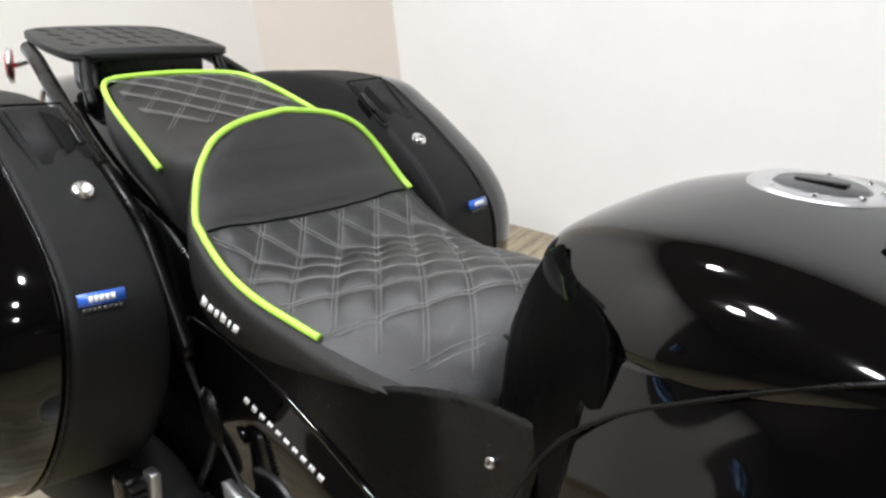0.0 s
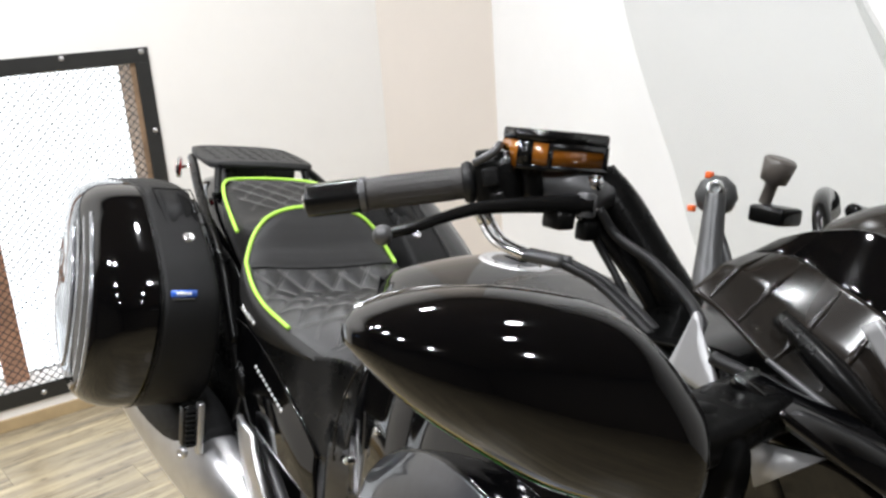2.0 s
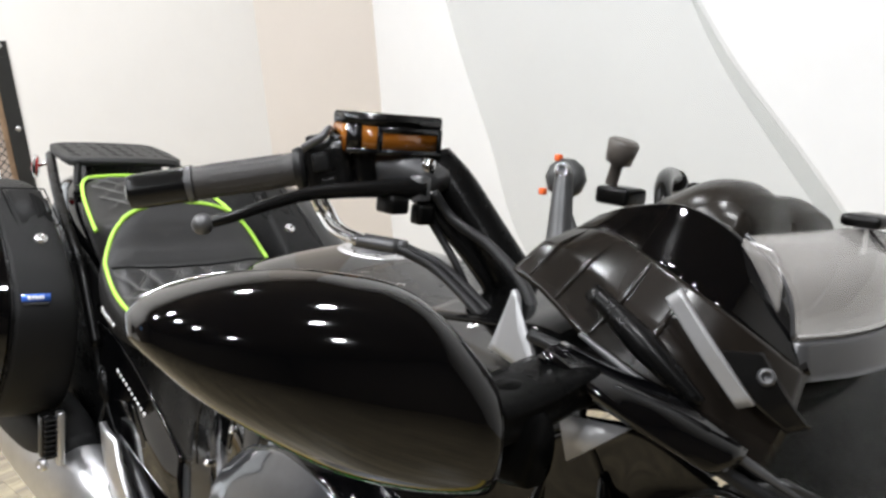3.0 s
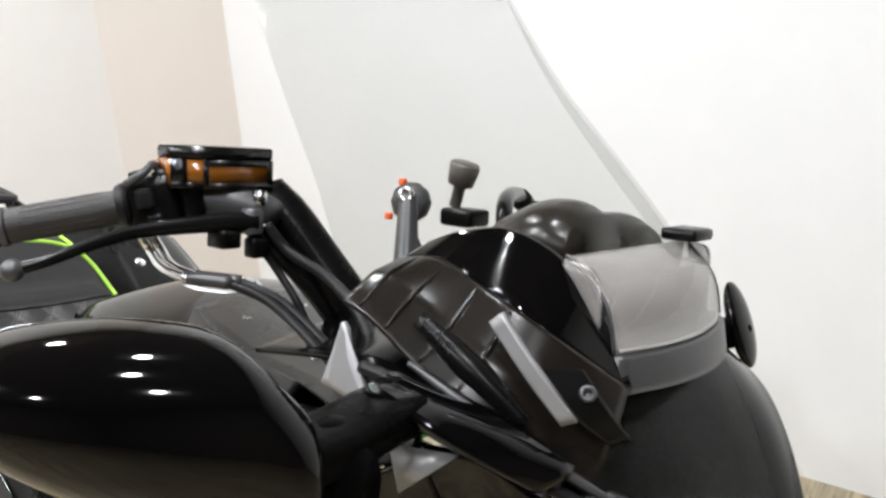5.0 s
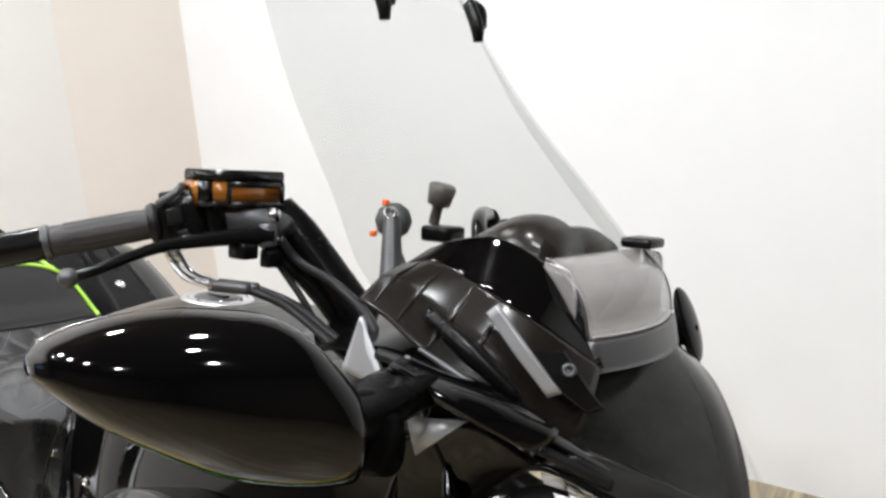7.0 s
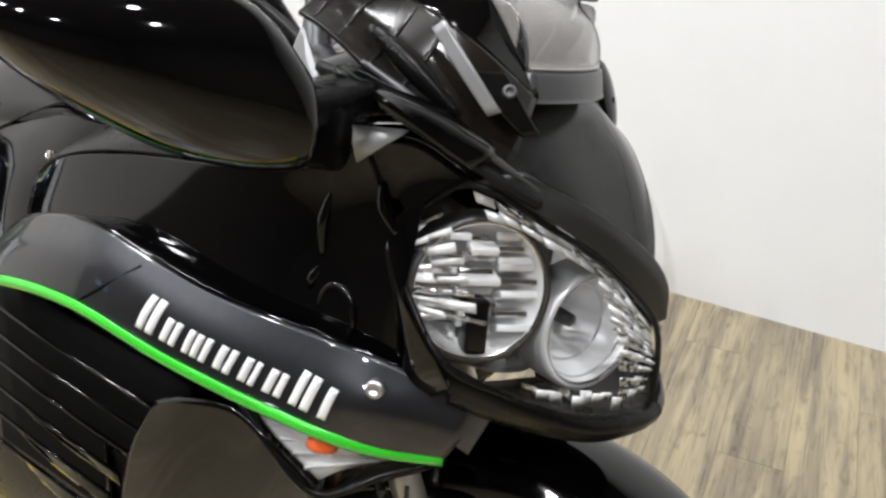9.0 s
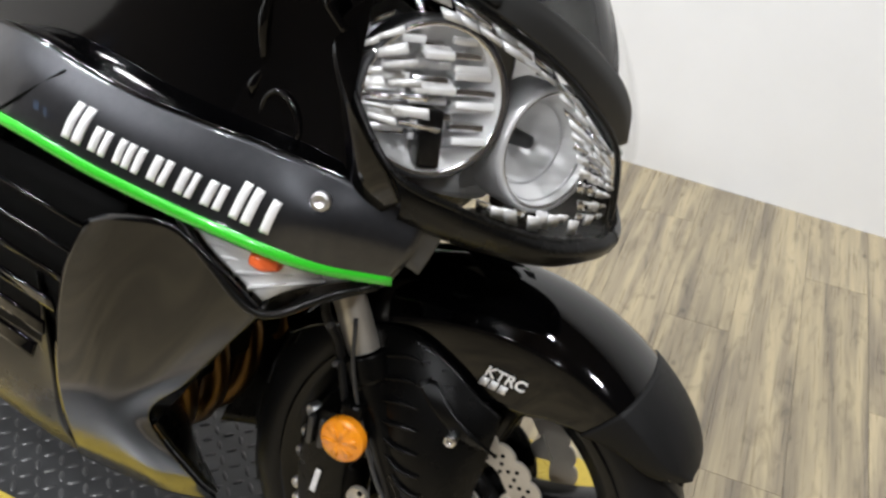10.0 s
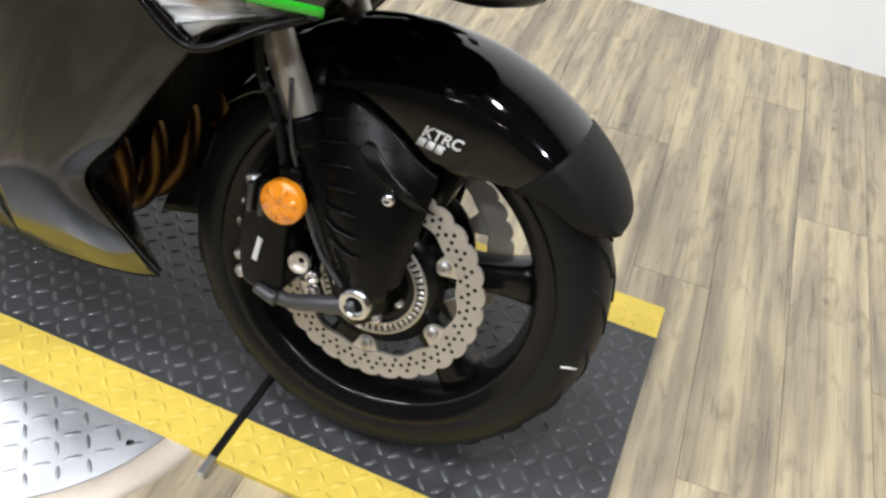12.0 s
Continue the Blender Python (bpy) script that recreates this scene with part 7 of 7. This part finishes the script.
sub("master_cylinder", master, GREYMETAL, bar, "grey brake master cylinder")
sub("cylinder_bolt", bolt((0.392, -0.222, 1.155), (0.3, -0.2, 1), 0.008, None, 0.006), CHROME, bar)
lever = tube([(0.352, -0.427, 1.100), (0.358, -0.405, 1.106), (0.358, -0.37, 1.116), (0.360, -0.33, 1.125), (0.372, -0.285, 1.130), (0.385, -0.245, 1.133), (0.392, -0.225, 1.133)], [0.0055, 0.005, 0.0055, 0.0065, 0.008, 0.010, 0.011], 60, 12)
lev = sub("brake_lever", lever, DARKMETAL, bar, "long black brake lever")
ball = bmesh.new()
bmesh.ops.create_uvsphere(ball, u_segments=18, v_segments=12, radius=0.0092, matrix=Matrix.Translation((0.351, -0.430, 1.099)))
sub("lever_ball", ball, GREYMETAL, lev, "worn metal lever ball")
sub("lever_pivot", spin([(0.0, 0.012), (0.010, 0.012), (0.012, 0.009), (0.012, -0.012)], (0.388, -0.228, 1.134), axis="z", n=20), GREYMETAL, lev)
sub("lever_adjuster", box(0.366, 0.392, -0.262, -0.240, 1.108, 1.126, 0.004), SATIN, lev)
# arm from the clamp down to the steering head
arm = loft([[(x + dx, y + dy, z + dz) for dx, dy, dz in ((-0.012, -0.014, -0.004), (0.012, -0.014, 0.004), (0.018, 0.014, 0.012), (-0.006, 0.016, 0.004))] for x, y, z in ((0.362, -0.200, 1.160), (0.385, -0.185, 1.135), (0.415, -0.165, 1.09), (0.45, -0.145, 1.04), (0.46, -0.13, 1.01))], 20, 16)
sub("bar_arm", arm, SATIN, bar, "flat black handlebar arm")
arm = tube([(0.372, -0.215, 1.125), (0.40, -0.19, 1.09), (0.43, -0.165, 1.045), (0.44, -0.15, 1.01)], 0.009, 20, 10)
sub("bar_brace", arm, DARKMETAL, bar)
# throttle cables with their silver elbows
for k, d in enumerate((0.0, 0.012)):
    elbow = tube([(0.300, -0.290 + d, 1.115), (0.298, -0.278 + d, 1.098), (0.330, -0.285 + d, 1.086), (0.372, -0.284 + d, 1.081)], 0.0045, 24, 10)
    sub("cable_elbow", elbow, CHROME, bar, "silver throttle cable elbow")
    sub("elbow_ferrule", tube([(0.366, -0.285 + d, 1.0815), (0.392, -0.252 + d, 1.077)], 0.0062, 8, 12), GREYMETAL, bar)
    cable = tube([(0.390, -0.254 + d, 1.0772), (0.43, -0.235 + d, 1.062), (0.50, -0.24 + d, 1.035), (0.56, -0.25 + d, 1.01), (0.60, -0.25 + d, 0.985)], 0.0045, 40, 10)
    sub("throttle_cable", cable, RUBBER, bar, "black throttle cable")
sub("brake_pipe", tube([(0.395, -0.215, 1.13), (0.41, -0.20, 1.105), (0.455, -0.19, 1.085), (0.51, -0.20, 1.06), (0.55, -0.22, 1.03), (0.56, -0.22, 0.99)], 0.0055, 40, 10), RUBBER, bar, "black brake hose")
sub("switch_wire", tube([(0.385, -0.225, 1.12), (0.395, -0.205, 1.09), (0.42, -0.195, 1.055), (0.44, -0.185, 1.01)], 0.004, 24, 8), RUBBER, bar)
sub("wire_plug", box(0.382, 0.398, -0.232, -0.212, 1.098, 1.118, 0.004), SATIN, bar)
# left bar end, mostly hidden behind the cockpit
LE, LI = Vector((0.235, 0.46, 1.105)), Vector((0.32, 0.30, 1.14))
ld = (LI - LE).normalized()
left = sub("handlebar", tube([LE, LI, Vector((0.40, 0.16, 1.13)), Vector((0.45, 0.12, 1.03))], 0.011, 30, 12), DARKMETAL, motorcycle, "black handlebar with rubber grip")
sub("grip", tube([LE, LE + ld * 0.13], 0.0165, 20, 20), RUBBER, left)
sub("clutch_lever", tube([(0.36, 0.44, 1.10), (0.375, 0.34, 1.12), (0.40, 0.23, 1.13)], [0.005, 0.006, 0.010], 24, 10), DARKMETAL, left)
# phone holder with orange pads on a forked arm
HC = Vector((0.275, 0.120, 1.130))
holder_plate = spin([(0.0, 0.008), (0.016, 0.008), (0.025, 0.004), (0.028, -0.004), (0.025, -0.010), (0.0, -0.010)], (0, 0, 0), n=10)
holder_plate.transform(Matrix.Translation(HC) @ Vector((0.55, -0.8, 0.1)).to_track_quat("Y", "Z").to_matrix().to_4x4())
holder = sub("phone_holder", holder_plate, GREY_FIN, left, "dark grey phone holder with orange pads")
for d in ((-0.012, -0.004, 0.026), (-0.022, -0.018, -0.020)):
    p = HC + Vector(d)
    sub("holder_pad", box(p.x - 0.0045, p.x + 0.0045, p.y - 0.0045, p.y + 0.0045, p.z - 0.0045, p.z + 0.0045, 0.002), ORANGE, holder)
fork_arm = tube([(0.293, 0.095, 1.142), (0.312, 0.075, 1.07), (0.335, 0.055, 0.99)], [0.012, 0.016, 0.024], 20, 12)
fork_arm = tube([(0.30, 0.085, 1.11), (0.335, 0.085, 1.05), (0.36, 0.075, 1.0)], 0.007, 20, 10, fork_arm)
sub("holder_arm", fork_arm, GREYMETAL, holder, "grey forked holder arm")
sub("holder_bolt", bolt((0.296, 0.088, 1.142), (0.55, -0.8, 0.2), 0.011, None, 0.006), CHROME, holder)
knob = spin([(0.0, 0.03), (0.017, 0.03), (0.0205, 0.026), (0.017, 0.0), (0.008, -0.004), (0.008, -0.03)], (0, 0, 0), axis="z", n=24)
knob.transform(Matrix.Translation((0.338, 0.145, 1.158)) @ Matrix.Rotation(0.25, 4, "Y"))
sub("holder_knob", knob, material("grey_brown_knob", (0.09, 0.078, 0.07), 0.35, vary=0.15, noise_scale=30), holder, "grey-brown clamp knob")
sub("knob_base", box(0.325, 0.375, 0.12, 0.165, 1.105, 1.128, 0.006), SATIN, holder)
# instrument pods behind the hood
for y, z in ((0.035, 1.116), (0.140, 1.098)):
    pod = loft([ellipse(0.50, y, z - 0.012, 0.048, 0.034, 10, 2), ellipse(0.545, y, z, 0.060, 0.044, 10, 2), ellipse(0.58, y, z + 0.002, 0.062, 0.044, 10, 2), ellipse(0.605, y, z, 0.054, 0.034, 10, 2)], 20, 28)
    sub("instrument_pod", pod, BROWN_POD, motorcycle, "brown-black instrument pod")


# ---- rubber mats with raised tread and yellow edges, on a round tread plate ----
MAT_TURN = math.radians(3.0)
MAT_M = Matrix.Translation((0.60, -0.166, 0)) @ Matrix.Rotation(MAT_TURN, 4, "Z")
MAT_WIDE, EDGE = 0.635, 0.082


def lozenge_mesh(name, x0, x1, y0, y1, z, mat, keep=None, pitch=0.027, length=0.026, width=0.0085, height=0.0034):
    """Raised bars in alternating directions, as on tread plate, joined into one mesh."""
    v, f = [], []
    ni, nj = int((x1 - x0) / pitch), int((y1 - y0) / pitch)
    for i in range(ni):
        for j in range(nj):
            cx, cy = x0 + (i + 0.5) * pitch, y0 + (j + 0.5) * pitch
            if keep and not keep(cx, cy):
                continue
            a = math.radians(45 if (i + j) % 2 else -45) + 0.06 * math.sin(i * 12.9 + j * 78.2)
            d, n = Vector((math.cos(a), math.sin(a), 0)), Vector((-math.sin(a), math.cos(a), 0))
            c = Vector((cx, cy, z))
            base = len(v)
            for t, w in ((-0.5, 0.0), (-0.22, 0.45), (0.22, 0.45), (0.5, 0.0), (0.22, -0.45), (-0.22, -0.45)):
                v.append(c + d * t * length + n * w * width)
            for t in (-0.26, 0.26):
                v.append(c + d * t * length + Vector((0, 0, height)))
            for q in ((0, 5, 6), (0, 6, 1), (1, 6, 7, 2), (2, 7, 3), (3, 7, 4), (4, 7, 6, 5)):
                f.append(tuple(base + k for k in q))
    mesh = bpy.data.meshes.new(name)
    mesh.from_pydata([tuple(p) for p in v], [], f)
    mesh.materials.append(mat)
    for p in mesh.polygons:
        p.use_smooth = True
    return mesh


def floor_mat(x0, x1, label):
    mat = part("rubber_mat", box(x0, x1, EDGE, MAT_WIDE - EDGE, -0.012, 0.0, 0.001), MAT_RUBBER, smooth=False)
    mat.matrix_world = MAT_M
    tagged(mat, label, "floor mat", "rubber mats")
    tagged(part("tread", lozenge_mesh("tread", x0 + 0.004, x1 - 0.004, EDGE + 0.002, MAT_WIDE - EDGE, 0.0, MAT_TREAD), MAT_TREAD, mat), kind="stuff")
    for y0, y1 in ((0, EDGE), (MAT_WIDE - EDGE, MAT_WIDE)):
        edge = part("yellow_edge", box(x0, x1, y0 + 0.0003, y1 - 0.0003, -0.012, 0.0004, 0.001), MAT_YELLOW, mat, "yellow safety edge", smooth=False)
        tagged(part("tread", lozenge_mesh("tread", x0 + 0.004, x1 - 0.004, y0 + 0.001, y1, 0.0004, MAT_YELLOW), MAT_YELLOW, edge), kind="stuff")
    return mat


floor_mat(0.007, 0.555, "black rubber mat with raised tread and yellow edges")
floor_mat(-1.40, -0.007, "black rubber mat with raised tread and yellow edges")
strip = part("joint_strip", box(-0.006, 0.006, 0.004, MAT_WIDE - 0.004, -0.012, 0.0022, 0.001), material("joint_rubber", (0.006, 0.006, 0.006), 0.6, spec=0.1), smooth=False)
strip.matrix_world = MAT_M
tagged(strip, "narrow black joining strip between two mats", "joining strip")
part("strip_end", box(-0.006, 0.006, -0.03, 0.004, -0.0118, 0.001, 0.001), ALU, strip, "bent metal end of the strip", smooth=False)

PLATE_C, PLATE_R = Vector((0.20, -0.10, 0)), 0.326
plate = part("tread_plate", spin([(0.0, -0.0015), (PLATE_R - 0.001, -0.0015), (PLATE_R, -0.0025), (PLATE_R, -0.0118)], (0, 0, 0), axis="z", n=96), TREAD_PLATE)
plate.location = PLATE_C
tagged(plate, "round bright aluminium tread plate let into the floor", "tread plate")
inside = lambda x, y: math.hypot(x, y) < PLATE_R - 0.014 and y < -0.05
tagged(part("tread", lozenge_mesh("tread", -PLATE_R, PLATE_R, -PLATE_R, -0.05, -0.0016, TREAD_PLATE, inside, 0.030, 0.030, 0.0075, 0.0018), TREAD_PLATE, plate), kind="stuff")
for a in (-20, -60, -100, -140):
    part("plate_screw", bolt((0.30 * math.cos(math.radians(a)), 0.30 * math.sin(math.radians(a)), -0.0012), (0, 0, 1), 0.006, None, 0.0012), DARKMETAL, plate)
TRIM = material("pale_trim_wood", (0.52, 0.45, 0.37), 0.4, vary=0.15, noise_scale=8)
trim = part("plate_trim", spin([(PLATE_R + 0.001, -0.012), (PLATE_R + 0.001, -0.002), (PLATE_R + 0.042, -0.002), (PLATE_R + 0.046, -0.012)], (0, 0, 0), axis="z", n=96), TRIM)
trim.location = PLATE_C
tagged(trim, "pale wood-look trim ring round the tread plate", "trim", kind="structure")



# the rack's plate slopes down towards the seat
for ob in [rack] + [c for c in rack.children if c.name.startswith("slot")]:
    for v in ob.data.vertices:
        v.co.z += 0.11 * (-1.03 - v.co.x)

# the tail stands a little askew to the machine's left
for thing in [ob for ob in bpy.data.objects if ob.parent == motorcycle and (ob.name.split(".")[0] in ("passenger_seat", "luggage_rack", "tail_fairing") or ob == far_case)]:
    for ob in [thing] + list(thing.children_recursive):
        for v in ob.data.vertices:
            v.co.y += 0.045 * max(0.0, -0.4 - v.co.x)

# a part that carries pieces of its own hangs straight from the machine, one level deep
for ob in list(bpy.data.objects):
    if ob.children and ob.parent and ob.parent.parent == motorcycle:
        here = ob.parent.matrix_basis @ ob.matrix_basis
        ob.parent = motorcycle
        ob.matrix_basis = here
